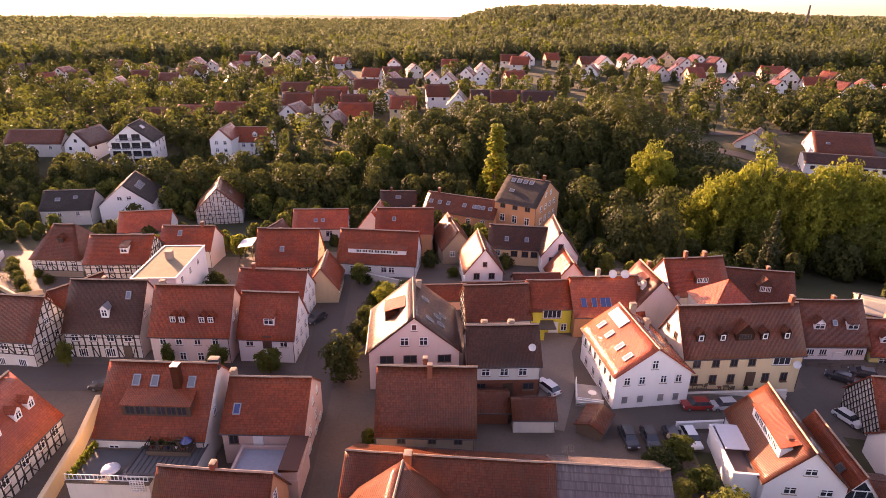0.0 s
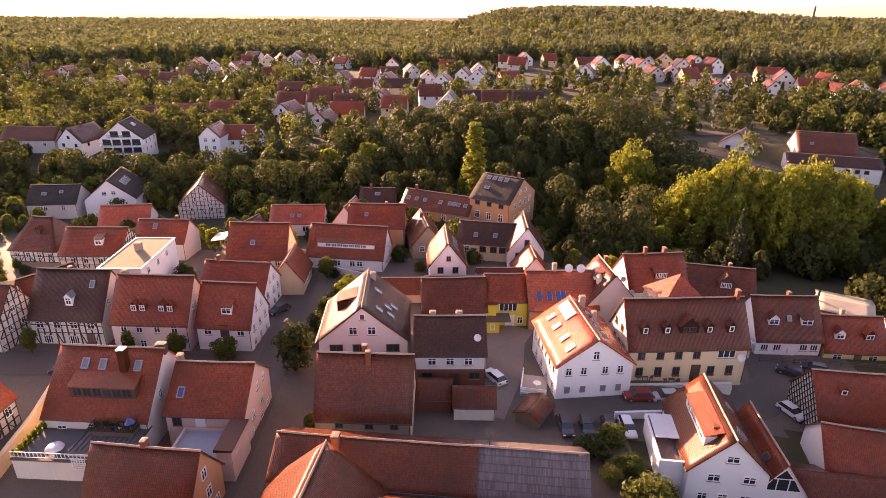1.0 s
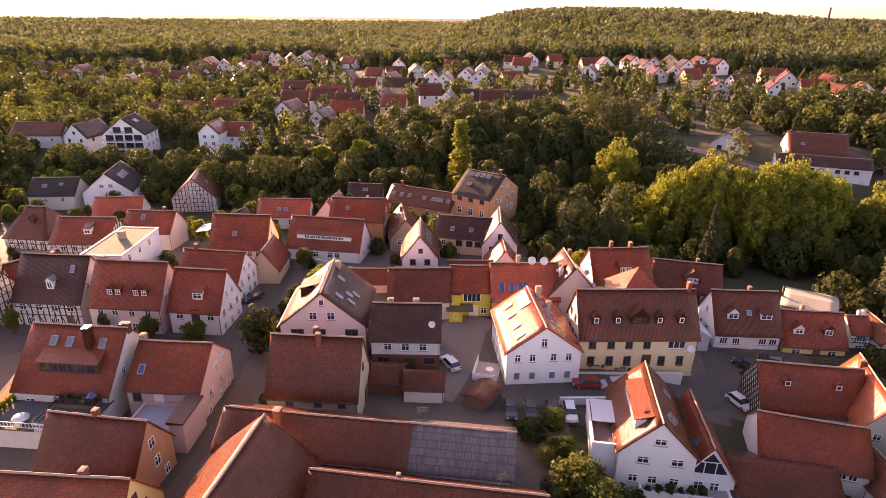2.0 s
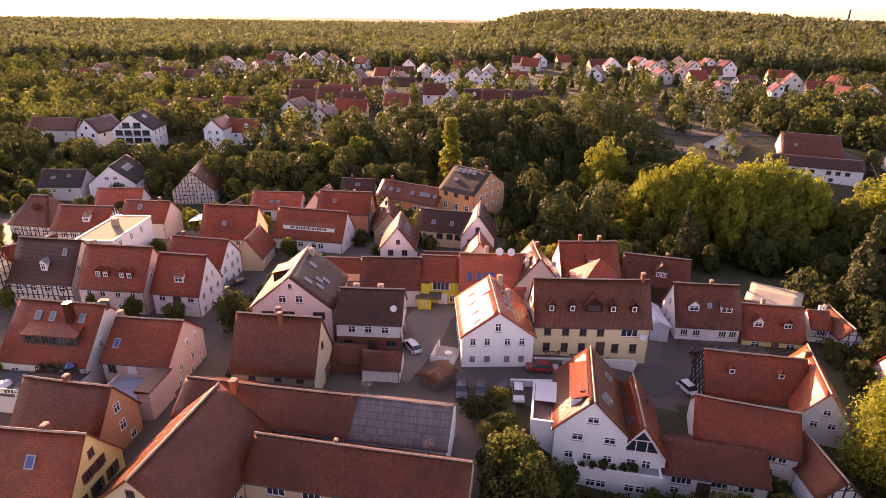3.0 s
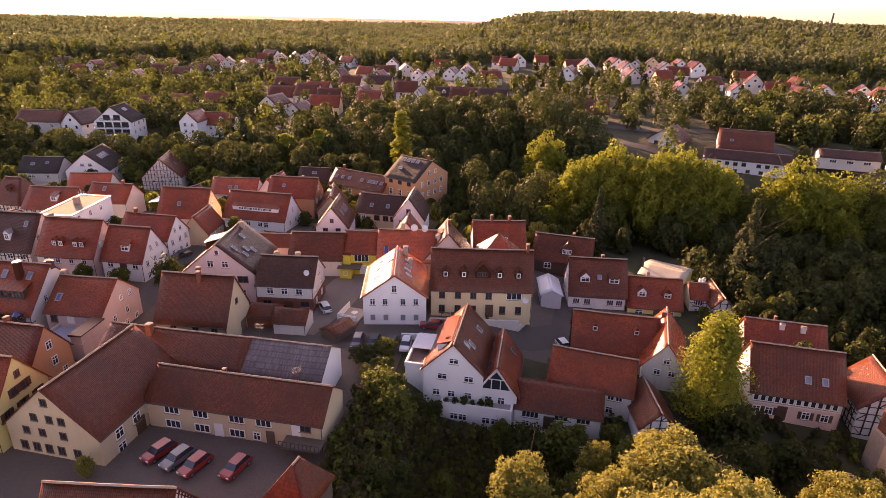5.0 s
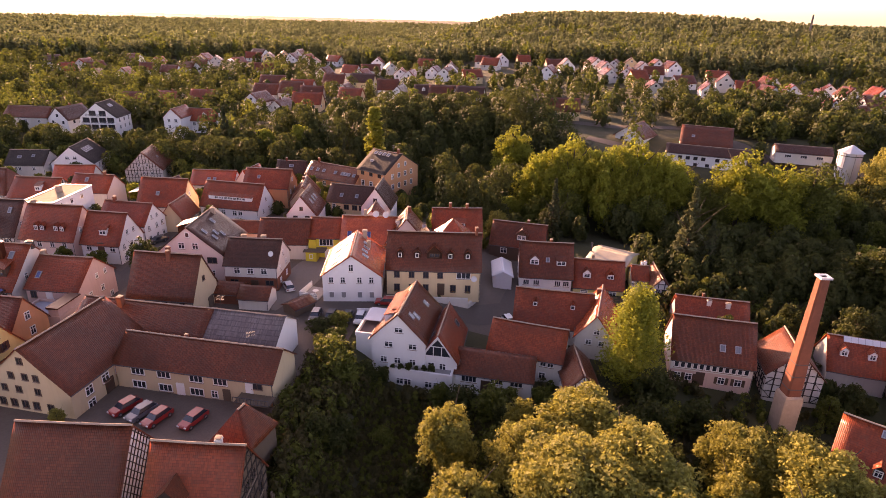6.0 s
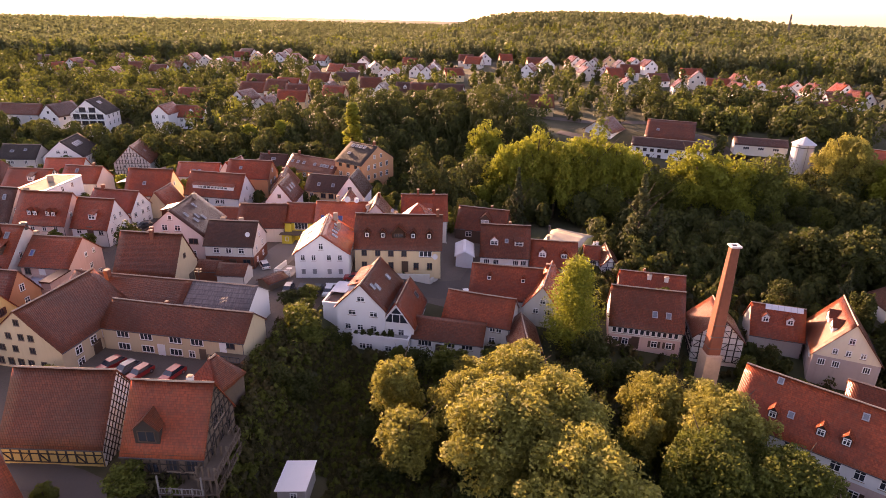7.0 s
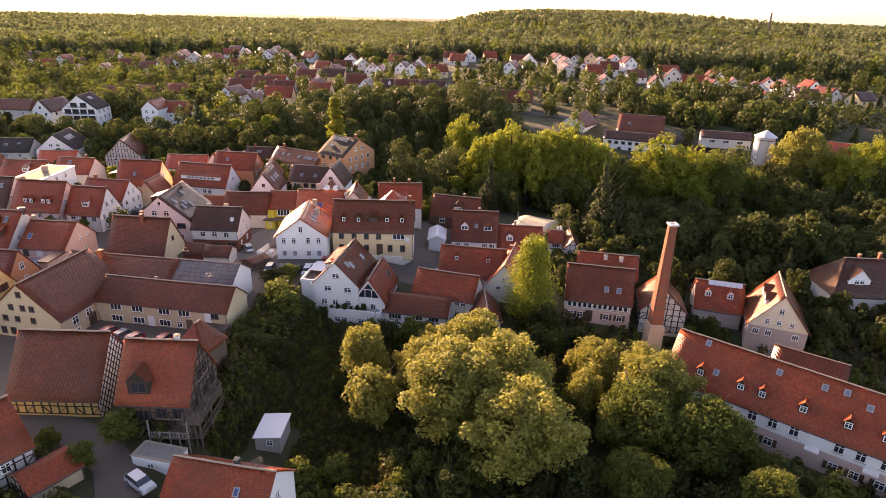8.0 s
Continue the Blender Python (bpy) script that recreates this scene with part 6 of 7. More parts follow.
ROOFS = ["tile_red", "tile_brown", "tile_brown", "tile_dark", "tile_red", "tile_brown"]


def far_house(x, y, big=1.0, turn=None):
    """A plain gabled house with a few windows."""
    th = (rng.choice((90, 90, 0)) + rng.uniform(-25, 25)) if turn is None else turn
    L, W, e = rng.uniform(9, 13) * big, rng.uniform(8, 10) * big, rng.uniform(3.4, 5.4) * big
    z, wall, roof = ground_z(x, y), rng.choice(WALLS), rng.choice(ROOFS)
    tone = {"tile_red": "red", "tile_brown": "brown", "tile_orange": "orange", "tile_dark": "dark"}[roof]
    hue = {"white": "white", "white_old": "off-white", "cream": "cream"}[wall]
    hs = House("house", x, y, th, L, W, z + e, z + e + W * rng.uniform(0.38, 0.5), z, wall, roof, f"{hue} gabled house with a {tone} tiled roof", group=FAR, cap=False, gutter=False, eave=0.5, verge=0.4, sag=0.02)
    for f, w in (("a", W), ("-", L), ("+", L), ("b", W)):
        hs.win(f, [-w * 0.26, w * 0.26], -1.4, 1.2, 1.3, "single", sill=False)
    hs.win("a", [0.0], 1.4, 1.2, 1.2, "single", sill=False)
    if rng.random() < 0.5:
        hs.chimney(rng.uniform(-2, 2), 0.3, 1.0)
    return hs


for x, y in ((-254, 373), (-241, 365), (-213, 329), (-289, 384), (-244, 342), (-197, 359), (-212, 396), (-176, 351), (-192, 412), (-173, 384), (-196, 433), (-182, 425), (-141, 355), (-159, 400), (-163, 421), (-176, 373), (-237, 405), (-201, 340)):
    far_house(x, y)
for x, y in ((-172, 470), (-176, 491), (-156, 464), (-152, 486), (-139, 474), (-142, 498), (-121, 461), (-108, 440), (-123, 378), (-61, 378), (-46, 353), (-50, 388), (-53, 422), (-36, 389), (-23, 361), (-13, 343), (-2, 366), (8, 354), (7, 378), (24, 343), (-14, 404), (-96, 453), (-75, 365)):
    far_house(x, y)
for x, y in ((25, 420), (32, 406), (38, 432), (54, 424), (71, 370), (76, 407), (83, 392), (103, 412), (108, 393), (116, 405), (128, 413), (132, 392), (142, 398), (149, 386), (106, 357), (118, 360), (121, 340), (124, 307), (133, 358), (145, 334), (153, 312), (169, 355), (167, 331)):
    far_house(x, y, 1.0)
for x, y in ((175, 320), (182, 308), (192, 337), (195, 312), (204, 301), (198, 275), (221, 309), (205, 264), (220, 280), (233, 305), (233, 286), (245, 276), (219, 325)):
    far_house(x, y, 0.95)
for x, y, t in ((-84, 292, 5), (-68, 288, 0), (-55, 283, 8), (-94, 324, 10), (-80, 271, 80), (15, 276, 0), (30, 274, -5), (-40, 294, 90), (-37, 319, 0), (-138, 208, 85), (-122, 260, 0), (-131, 246, 10), (61, 248, 60), (74, 246, 5), (-56, 243, 80), (-69, 307, 0), (-56, 326, 0), (-108, 268, 5), (-50, 262, 5), (-30, 270, 0), (-16, 292, 10)):
    far_house(x, y, 1.15, t)

hs = House("house", -158, 210, 5, 20, 10, 5.6, 9.6, 0.4, "white_old", "tile_brown", "long off-white barn-like house with a brown roof", group=FAR); hs.win("-", [-6, 0, 6], -1.6, 1.0, 1.2)
# apartment house with balconies
hs = House("apartment_house", -116.7, 202.0, 100, 13.0, 14.5, 8.9, 14.6, -1.4, "white", "tile_grey", "white four-storey apartment house with balconies", "apartment house", FAR)
for z in (1.6, -1.2, -3.9, -6.6):
    hs.win("a", [-4.9, -1.65, 1.65, 4.9] if z < 1 else [-2, 2], z, 2.5, 2.0, "dark", sill=False)
    bm = bmesh.new()
    box(bm, -7.1 if z < 1 else -4.0, 7.1 if z < 1 else 4.0, -1.7, -0.02, z - 1.45, z - 0.98)
    ob = part("balcony", bm, "white", hs.ob)
    ob.matrix_basis = hs.face("a")
    bm = bmesh.new()
    w = 6.9 if z < 1 else 4.0
    lattice(bm, [-w + 2 * w * k / 24 + d for k in range(25) for d in (-0.04, 0.04)], [z - 0.98, z - 0.9, z - 0.10, z - 0.02], -1.58, -1.52)
    part("railing", bm, "dark_metal", ob)
hs.win("-", [-4, 0, 4], -1.4, 1.1, 1.5, sill=False); hs.win("-", [-4, 0, 4], -4.2, 1.1, 1.5, sill=False); hs.skylight("-", 0, 3.0, 2.4, 1.4)
hs = House("house", -87.0, 207.5, 92, 12.0, 7.4, 9.2, 12.7, 0.2, "white", "tile_red", "tall white gable house with a red roof and loggias", group=FAR); hs.win("a", [-1.4, 1.6], -1.2, 1.1, 1.2); hs.win("a", [-1.4, 1.6], -3.8, 1.1, 1.2); hs.win("a", [-1.4, 1.6], -6.4, 1.1, 1.2)
hs = House("house", -79.0, 214.0, 4, 13.0, 9.0, 7.0, 11.4, 0.4, "white", "tile_red", "white house with a broad red roof", group=FAR); hs.win("-", [-3, 0, 3], -1.4, 1.1, 1.2); hs.dormer("-", 1, 4.4, 1.6, 1.2, "gable", "white")
hs = House("house", -5.3, 272.0, 89, 14.0, 10.0, 12.4, 17.8, 6.6, "white", "tile_dark", "tall white gabled house on the far slope", group=FAR); hs.win("a", [-2.2, 2.2], -1.4, 1.0, 1.2); hs.win("a", [-2.6, 0, 2.6], -4.0, 1.0, 1.2); hs.win("a", [-1.2, 1.2], 1.4, 0.9, 1.1); hs.win("a", 0, 3.6, 0.7, 0.8)
hs = House("house", 13.0, 284.0, 4, 26.0, 11.0, 12.6, 17.0, 7.4, "sandstone", "tile_dark", "long dark-roofed house on the far slope", group=FAR); hs.win("-", [-10, -6, -2, 2, 6, 10], -1.6, 1.1, 1.3)
for u in (-8, -3, 3, 8):
    hs.dormer("-", u, 4.6, 1.6, 1.1, "hip", "white")
hs = House("house", -2.0, 228.0, 95, 10.0, 8.5, 6.0, 11.0, 3.2, "sandstone", "tile_brown", "timbered brown house among the valley trees", group=FAR); hs.timber("a", None, 1.2)
# hall and the house with a broken roof, beyond the valley
hs = House("hall", 125.5, 206.0, -14, 17.6, 18.0, 9.4, 15.0, 5.6, "white", "tile_brown", "large hall with a wide dark red-brown roof", "hall", FAR); hs.skylight("-", -4.5, 6.0, 1.0, 1.0); hs.win("b", [-3, 1, 5], -1.6, 1.2, 1.0, "dark")
hs = House("annexe", 123.0, 194.0, -14, 27.0, 8.0, 7.4, 9.8, 2.0, "white", "tile_dark", "long white lean-to wing before the hall with a dark roof", "annexe", FAR, ze2=9.2); hs.win("-", [-11, -8.4, -5.8, -3.2, -0.6, 4, 6.6, 9.2], -1.4, 1.2, 1.0, "dark"); hs.win("-", [-7, -3, 1, 5], -3.6, 1.1, 0.9, "dark")
hs = House("house", 101.0, 213.0, 58, 12.0, 11.0, 9.8, 13.9, 7.6, "white", "tile_brown", "white house with a steep gable and brown eaves", group=FAR, eave=0.9, verge=0.8); hs.win("a", [-2.5, 2], -1.2, 1.4, 1.1, "dark"); hs.skylight("+", -2, 2.0, 2.0, 1.6)
hs = House("shed", 156.0, 196.0, -10, 18.0, 8.0, 9.4, 11.4, 6.4, "white_old", "tile_dark", "low dark-roofed shed by the tank", "shed", FAR); hs.win("-", [-5, 0, 5], -1.2, 2.0, 0.9, "triple")
hs = House("house", 186.0, 176.0, -30, 11.0, 9.0, 9.0, 13.0, 5.4, "brick", "tile_orange", "house with a bright red roof behind the tank", group=FAR)

# ---- trees that stand too far off and too close together to count ----
def crowns(name, spots, sprays, size, seed, mat, label):
    """Many tree crowns as one sheet of leaf sprays; spots are x, y, height and whether it is a conifer."""
    g = np.random.default_rng(seed)
    px, py, h = (np.array([s[k] for s in spots]) for k in range(3))
    conifer = np.array([bool(s[3]) for s in spots])
    pz = np.array([ground_z(x, y) for x, y in zip(px, py)])
    count = len(spots)
    w = h * g.uniform(0.28, 0.44, count)
    w[conifer] *= 0.7
    i = np.repeat(np.arange(count), sprays)
    n = len(i)
    f = g.random(n)
    d = g.normal(size=(n, 3))
    d[:, 2] = np.abs(d[:, 2]) * 0.8 + 0.1
    d /= np.linalg.norm(d, axis=1)[:, None]
    lump = 1 + 0.28 * np.sin(5 * np.arctan2(d[:, 1], d[:, 0]) + 9 * f + i)
    prof = np.where(conifer[i], 1.05 - f, np.sqrt(np.clip(1 - (1.7 * f - 0.75) ** 2, 0.02, 1))) * lump
    p = np.stack([px[i] + d[:, 0] * w[i] * prof, py[i] + d[:, 1] * w[i] * prof, pz[i] + h[i] * (0.12 + 0.88 * f)], 1)
    nrm = d + g.normal(scale=0.24, size=d.shape)
    nrm /= np.linalg.norm(nrm, axis=1)[:, None]
    a = np.cross(nrm, g.normal(size=d.shape))
    a /= np.linalg.norm(a, axis=1)[:, None]
    b = np.cross(nrm, a)
    s = (size * g.uniform(0.6, 1.4, n))[:, None]
    v = np.stack([p - a * s * 1.1, p + a * s * 0.75 - b * s, p + a * s * 0.75 + b * s], 1).reshape(-1, 3)
    me = bpy.data.meshes.new(name)
    me.from_pydata(v.tolist(), [], np.arange(len(v)).reshape(-1, 3).tolist())
    me.materials.append(M[mat])
    tagged(new(name, me), label, "trees", kind="stuff")


BUILT = [(o.matrix_basis.translation.x, o.matrix_basis.translation.y) for o in scene.objects if o.parent is None and o.name.startswith(("house", "hall", "apart", "shed", "storage")) and o.matrix_basis.translation.y > 170]
crowns("valley_trees", back_trees, 1100, 0.36, 30, "leaf_dark", "dense dark green trees along the stream")
crowns("garden_trees", edge_trees[::2], 420, 0.36, 36, "leaf_dark", "dark green garden trees behind the last roofs")
crowns("garden_trees", edge_trees[1::2], 420, 0.36, 37, "leaf", "green garden trees behind the last roofs")
crowns("garden_trees", [(-106 + 3.2 * (k % 5) + 0.9 * (k // 5), 187 + 4.2 * (k // 5), 3.2 + 0.7 * (k * 7 % 4), False) for k in range(30)], 260, 0.40, 38, "leaf_dark", "dark green shrubs between the apartment houses")
rng = random.Random(33)
spots, light = [], []
while len(spots) + len(light) < 1350:
    y = rng.uniform(196, 520)
    x = rng.uniform(-0.95 * y - 40, 0.72 * y + 90)
    if rng.random() < 0.10:
        x, y = rng.uniform(125, 205), rng.uniform(214, 275)
    if y > 405 + 60 * smooth(0, -120, x) and rng.random() < 0.4:
        continue
    if y < 228 and (-30 < x < 92 or -128 < x < -72):
        continue
    if (104 < x < 142 and 184 < y < 222) or (90 < x < 110 and 198 < y < 224) or any(abs(x - a) < 7 and -10 < y - b < 6.5 for a, b in BUILT):
        continue
    (light if rng.random() < 0.28 else spots).append((x, y, rng.uniform(5, 12) * (1 - 0.25 * smooth(300, 380, y)), rng.random() < 0.2))
for k in range(420):
    y = rng.uniform(212, 400)
    x = rng.uniform(-0.95 * y - 20, -95)
    if not any(abs(x - a) < 7 and -10 < y - b < 6.5 for a, b in BUILT):
        (light if rng.random() < 0.4 else spots).append((x, y, rng.uniform(6, 13), rng.random() < 0.1))
crowns("garden_trees", spots, 190, 0.56, 34, "leaf_dark", "dark green trees and hedges in far gardens")
crowns("garden_trees", light, 190, 0.54, 35, "leaf", "lighter green trees in far gardens")


# ---- the forest on the hills ----
def forest(name, count, near, far_off, sprays, size, seed, mat, label):
    g, spots = random.Random(seed), []
    while len(spots) < count:
        d, a = near + (far_off - near) * g.random() ** 0.75, g.uniform(-1.0, 0.80)
        x, y = d * math.sin(a), d * math.cos(a)
        if y > 440 - 0.55 * max(0.0, x - 120) + 60 * smooth(-40, -150, x) - 80 * smooth(-200, -330, x) - 120 * smooth(-330, -450, x) + 18 * math.sin(x * 0.03):
            spots.append((x, y, g.uniform(9, 16), g.random() < 0.45))
    crowns(name, spots, sprays, size, seed, mat, label)


forest("forest", 3200, 330, 640, 130, 0.8, 41, "leaf_forest", "dense dark green mixed forest on the hillside")
forest("forest", 1400, 330, 700, 120, 0.8, 42, "leaf", "lighter green trees scattered in the hillside forest")
forest("forest", 6500, 600, 1150, 40, 1.4, 43, "leaf_forest", "dense dark green forest on the far hills")
forest("forest", 8000, 1100, 2300, 22, 2.6, 44, "leaf_forest", "dark green forest out to the horizon")

# ---- things round the houses ----
def car(x, y, turn, paint, label, van=False):
    """A parked car: body, glass, four wheels, lamps."""
    key = "paint_" + paint
    if key not in M:
        col = {"white": (0.72, 0.72, 0.70), "silver": (0.45, 0.46, 0.48), "red": (0.36, 0.03, 0.025), "dark": (0.035, 0.037, 0.042), "grey": (0.16, 0.165, 0.175)}[paint]
        n = Nodes(key, 0.28)
        n.b.inputs["Base Color"].default_value = (*col, 1)
        n.b.inputs["Coat Weight"].default_value = 0.6
        M[key] = n.m
    ob = thing("car", pose(x, y, ground_z(x, y) + 0.09, 0, 0, turn), label, "car", "parked cars")
    side = [(-2.1, 0.32), (-2.15, 0.62), (-2.0, 0.86), (-1.0, 0.95), (1.6, 0.98), (2.05, 0.90), (2.15, 0.55), (2.1, 0.30)]
    bm = bmesh.new()
    prism(bm, side, -0.86, 0.86)
    for v in bm.verts:
        if v.co.z > 0.8:
            v.co.y *= 0.93
    bmesh.ops.recalc_face_normals(bm, faces=bm.faces)
    bmesh.ops.bevel(bm, geom=[e for e in bm.edges if abs(e.verts[0].co.y) > 0.7 and abs(e.verts[1].co.y) > 0.7 and e.calc_length() < 3.5], offset=0.07, segments=2, affect="EDGES")
    part("body", bm, key, ob)
    bm = bmesh.new()
    cab = [(-1.15, 0.9), (-0.45, 1.42), (1.35, 1.44), (1.95, 0.92)]
    prism(bm, cab, -0.78, 0.78)
    for v in bm.verts:
        if v.co.z > 1.2:
            v.co.y *= 0.80
    bmesh.ops.recalc_face_normals(bm, faces=bm.faces)
    part("glass", bm, "pane", ob)
    bm = bmesh.new()
    box(bm, -0.52, 1.42, -0.63, 0.63, 1.41, 1.48)
    part("car_roof", bm, key, ob)
    for sx in (-1.32, 1.32):
        for sy in (-0.80, 0.80):
            bm = bmesh.new()
            tube(bm, (0, -0.10, 0), (0, 0.10, 0), 0.32, n=14)
            w = part("wheel", bm, "dark_metal", ob)
            w.matrix_basis = pose(sx, sy, 0.32)
            bm = bmesh.new()
            tube(bm, (0, -0.115, 0), (0, 0.115, 0), 0.18, n=10)
            part("rim", bm, "metal", w)
    for sy in (-0.62, 0.62):
        bm = bmesh.new()
        box(bm, -2.17, -2.05, sy - 0.17, sy + 0.17, 0.60, 0.76)
        part("headlight", bm, "sheet", ob)
        bm = bmesh.new()
        box(bm, 2.06, 2.165, sy - 0.14, sy + 0.14, 0.62, 0.84)
        part("tail_light", bm, "red_paint", ob)


for x, y, t, p, label in (
    (12.7, 74.2, -55, "white", "white hatchback parked in the paved court"), (57.0, 74.0, 115, "white", "white estate car parked in the street"),
    (62.0, 85.0, -35, "dark", "dark car parked before the cottage"), (66.6, 86.4, -20, "dark", "dark car parked before the cottage"),
    (33.4, 71.2, 5, "red", "dark red car parked before the inn wall"), (37.4, 71.6, 8, "silver", "silver car parked before the inn wall"),
    (22.0, 63.6, 95, "dark", "dark car parked behind the wall"), (24.8, 63.7, 92, "dark", "dark car parked behind the wall"), (27.8, 63.9, 90, "dark", "dark car parked behind the wall"), (30.2, 64.0, 93, "white", "white car parked behind the wall"),
    (5.0, 33.6, 68, "red", "red car parked in the school court"), (7.9, 32.9, 70, "grey", "grey car parked in the school court"), (10.6, 32.2, 72, "red", "red car parked in the school court"), (15.6, 32.6, 75, "red", "dark red car parked in the school court"),
    (30.3, 2.7, 152, "silver", "silver hatchback parked by the white garage"), (-52.5, 70.5, 2, "dark", "dark car parked on the market street"), (-26.6, 92.5, 60, "dark", "dark car parked in the lane"),
    (134.5, 47.0, 105, "white", "white van-like car beside the red shed"),
):
    car(x, y, t, p, label)


def wall_run(name, points, height, thick, mat, label, category="wall"):
    """A garden wall along points, standing on the ground."""
    for a, b in zip(points, points[1:]):
        d, n = math.dist(a, b), max(1, int(math.dist(a, b) / 3))
        ang = math.degrees(math.atan2(b[1] - a[1], b[0] - a[0]))
        bm = bmesh.new()
        z = min(ground_z(*a), ground_z(*b)) - 0.4
        top = (ground_z(*a) + ground_z(*b)) / 2 + height
        loft(bm, [(d / 2, thick / 2, z), (d / 2, thick / 2, top), (d / 2 + 0.03, thick / 2 + 0.05, top), (d / 2 + 0.03, thick / 2 + 0.05, top + 0.10), (d / 2, thick * 0.2, top + 0.16)])
        ob = thing(name, pose((a[0] + b[0]) / 2, (a[1] + b[1]) / 2, 0, 0, 0, ang), label, category)
        part("masonry", bm, mat, ob)


wall_run("garden_wall", [(32.6, 74.6), (48.6, 76.4), (49.8, 79.6)], 1.1, 0.4, "white_old", "pale rendered terrace wall before the inn")
wall_run("garden_wall", [(29.0, 66.3), (36.5, 67.2)], 1.2, 0.3, "white", "white rendered garden wall beside the street")
wall_run("garden_wall", [(-50.6, 66.0), (-48.2, 58.0), (-46.0, 47.0)], 2.2, 0.5, "cream", "long cream boundary wall along the lane")
wall_run("garden_wall", [(-29.0, 127.0), (-20.0, 110.5), (-11.0, 107.0)], 1.3, 0.3, "white_old", "pale garden wall beside the lane")


def fence(points, height, mat, label):
    """A fence of posts and rails."""
    for a, b in zip(points, points[1:]):
        d = math.dist(a, b)
        ob = thing("fence", pose(*a, ground_z(*a), 0, 0, math.degrees(math.atan2(b[1] - a[1], b[0] - a[0]))), label, "fence")
        n = max(1, round(d / 2.0))
        for k in range(n + 1):
            bm = bmesh.new()
            box(bm, -0.05, 0.05, -0.05, 0.05, -0.4, height)
            part("post", bm, mat, ob).matrix_basis = pose(d * k / n, 0, 0)
        for z in (0.3, 0.65, height - 0.08):
            bm = bmesh.new()
            box(bm, 0, d, -0.02, 0.02, z - 0.05, z + 0.05)
            part("rail", bm, mat, ob)


fence([(58.5, 88.6), (70.0, 88.4), (80.0, 88.0)], 1.0, "wood", "brown wooden garden fence before the cottages")
fence([(-27.5, 122.0), (-24.0, 112.0)], 1.0, "wood", "weathered wooden garden fence")

# terrace beside the white house
ob = thing("terrace", pose(18.8, 72.9, 0.2, 0, 0, 82), "white raised terrace with a slatted parapet", "terrace")
bm = bmesh.new(); box(bm, -2.6, 2.6, -1.6, 2.2, -0.6, 0.5); part("base", bm, "grey_wall", ob)
bm = bmesh.new(); lattice(bm, [-2.6, -2.5, -1.3, -1.2, 0.0, 0.1, 1.2, 1.3, 2.5, 2.6], [0.5, 0.9, 1.0, 1.35, 1.45, 1.7], 2.05, 2.2); part("parapet", bm, "frame", ob)
bm = bmesh.new(); lattice(bm, [-1.6, -1.5, 0.2, 0.3, 2.05, 2.2], [0.5, 0.9, 1.0, 1.35, 1.45, 1.7], -0.07, 0.07); part("parapet", bm, "frame", ob).matrix_basis = pose(-2.53, 0, 0, 0, 0, 90)
ob = thing("table", pose(18.9, 72.6, 0.7), "round white garden table on the terrace", "table")
bm = bmesh.new(); tube(bm, (0, 0, 0.70), (0, 0, 0.75), 0.6, n=16); part("tabletop", bm, "frame", ob)
bm = bmesh.new(); tube(bm, (0, 0, 0), (0, 0, 0.70), 0.06); part("leg", bm, "frame", ob)


def flat_box(name, x, y, turn, L, W, z0, z1, wall, roof, label, category="house", rim=0.35, group="", edge="sheet", wide=0.22):
    """A flat-roofed block with a raised rim."""
    ob = thing(name, pose(x, y, z0, 0, 0, turn), label, category, group)
    bm = bmesh.new(); box(bm, -L / 2, L / 2, -W / 2, W / 2, -0.8, z1 - z0); part("wall", bm, wall, ob)
    bm = bmesh.new(); box(bm, -L / 2 + wide, L / 2 - wide, -W / 2 + wide, W / 2 - wide, z1 - z0 + 0.004, z1 - z0 + 0.08); part("roof", bm, roof, ob)
    bm = bmesh.new(); lattice(bm, [-L / 2 - 0.1, -L / 2 + wide, L / 2 - wide, L / 2 + 0.1], [-W / 2 - 0.1, -W / 2 + wide, W / 2 - wide, W / 2 + 0.1], -(z1 - z0) - rim, -(z1 - z0))
    part("parapet", bm, edge, ob).matrix_basis = Matrix.Rotation(radians(-90), 4, "X")
    return ob


GRAVEL = plain("gravel", (0.30, 0.24, 0.15), 0.95, vary=0.4, scale=0.8)
ROOFING = plain("roofing_felt", (0.13, 0.125, 0.125), 0.85, vary=0.35, scale=1.0)
ob = flat_box("house", -54.2, 97.0, 95, 15.0, 7.6, 0.4, 9.3, "white", GRAVEL, "white house with a gravelled flat roof and raised rim", group=OLD, rim=0.22, wide=0.12)
bm = bmesh.new(); loft(bm, [(0.5, 0.6, 8.9), (0.5, 0.6, 10.4), (0.6, 0.7, 10.42), (0.6, 0.7, 10.6)]); part("chimney", bm, "pale_brick", ob).matrix_basis = pose(1.2, 0.4, 0)
for u, z in ((-5, 7.6), (-1, 7.6), (3, 7.6), (-3, 5)):
    fr, pane, sl, sh = window_meshes(0.9, 1.2, "cross")
    w = part("window", fr, None, ob); w.matrix_basis = pose(u, -3.8, z); part("pane", pane, None, w)
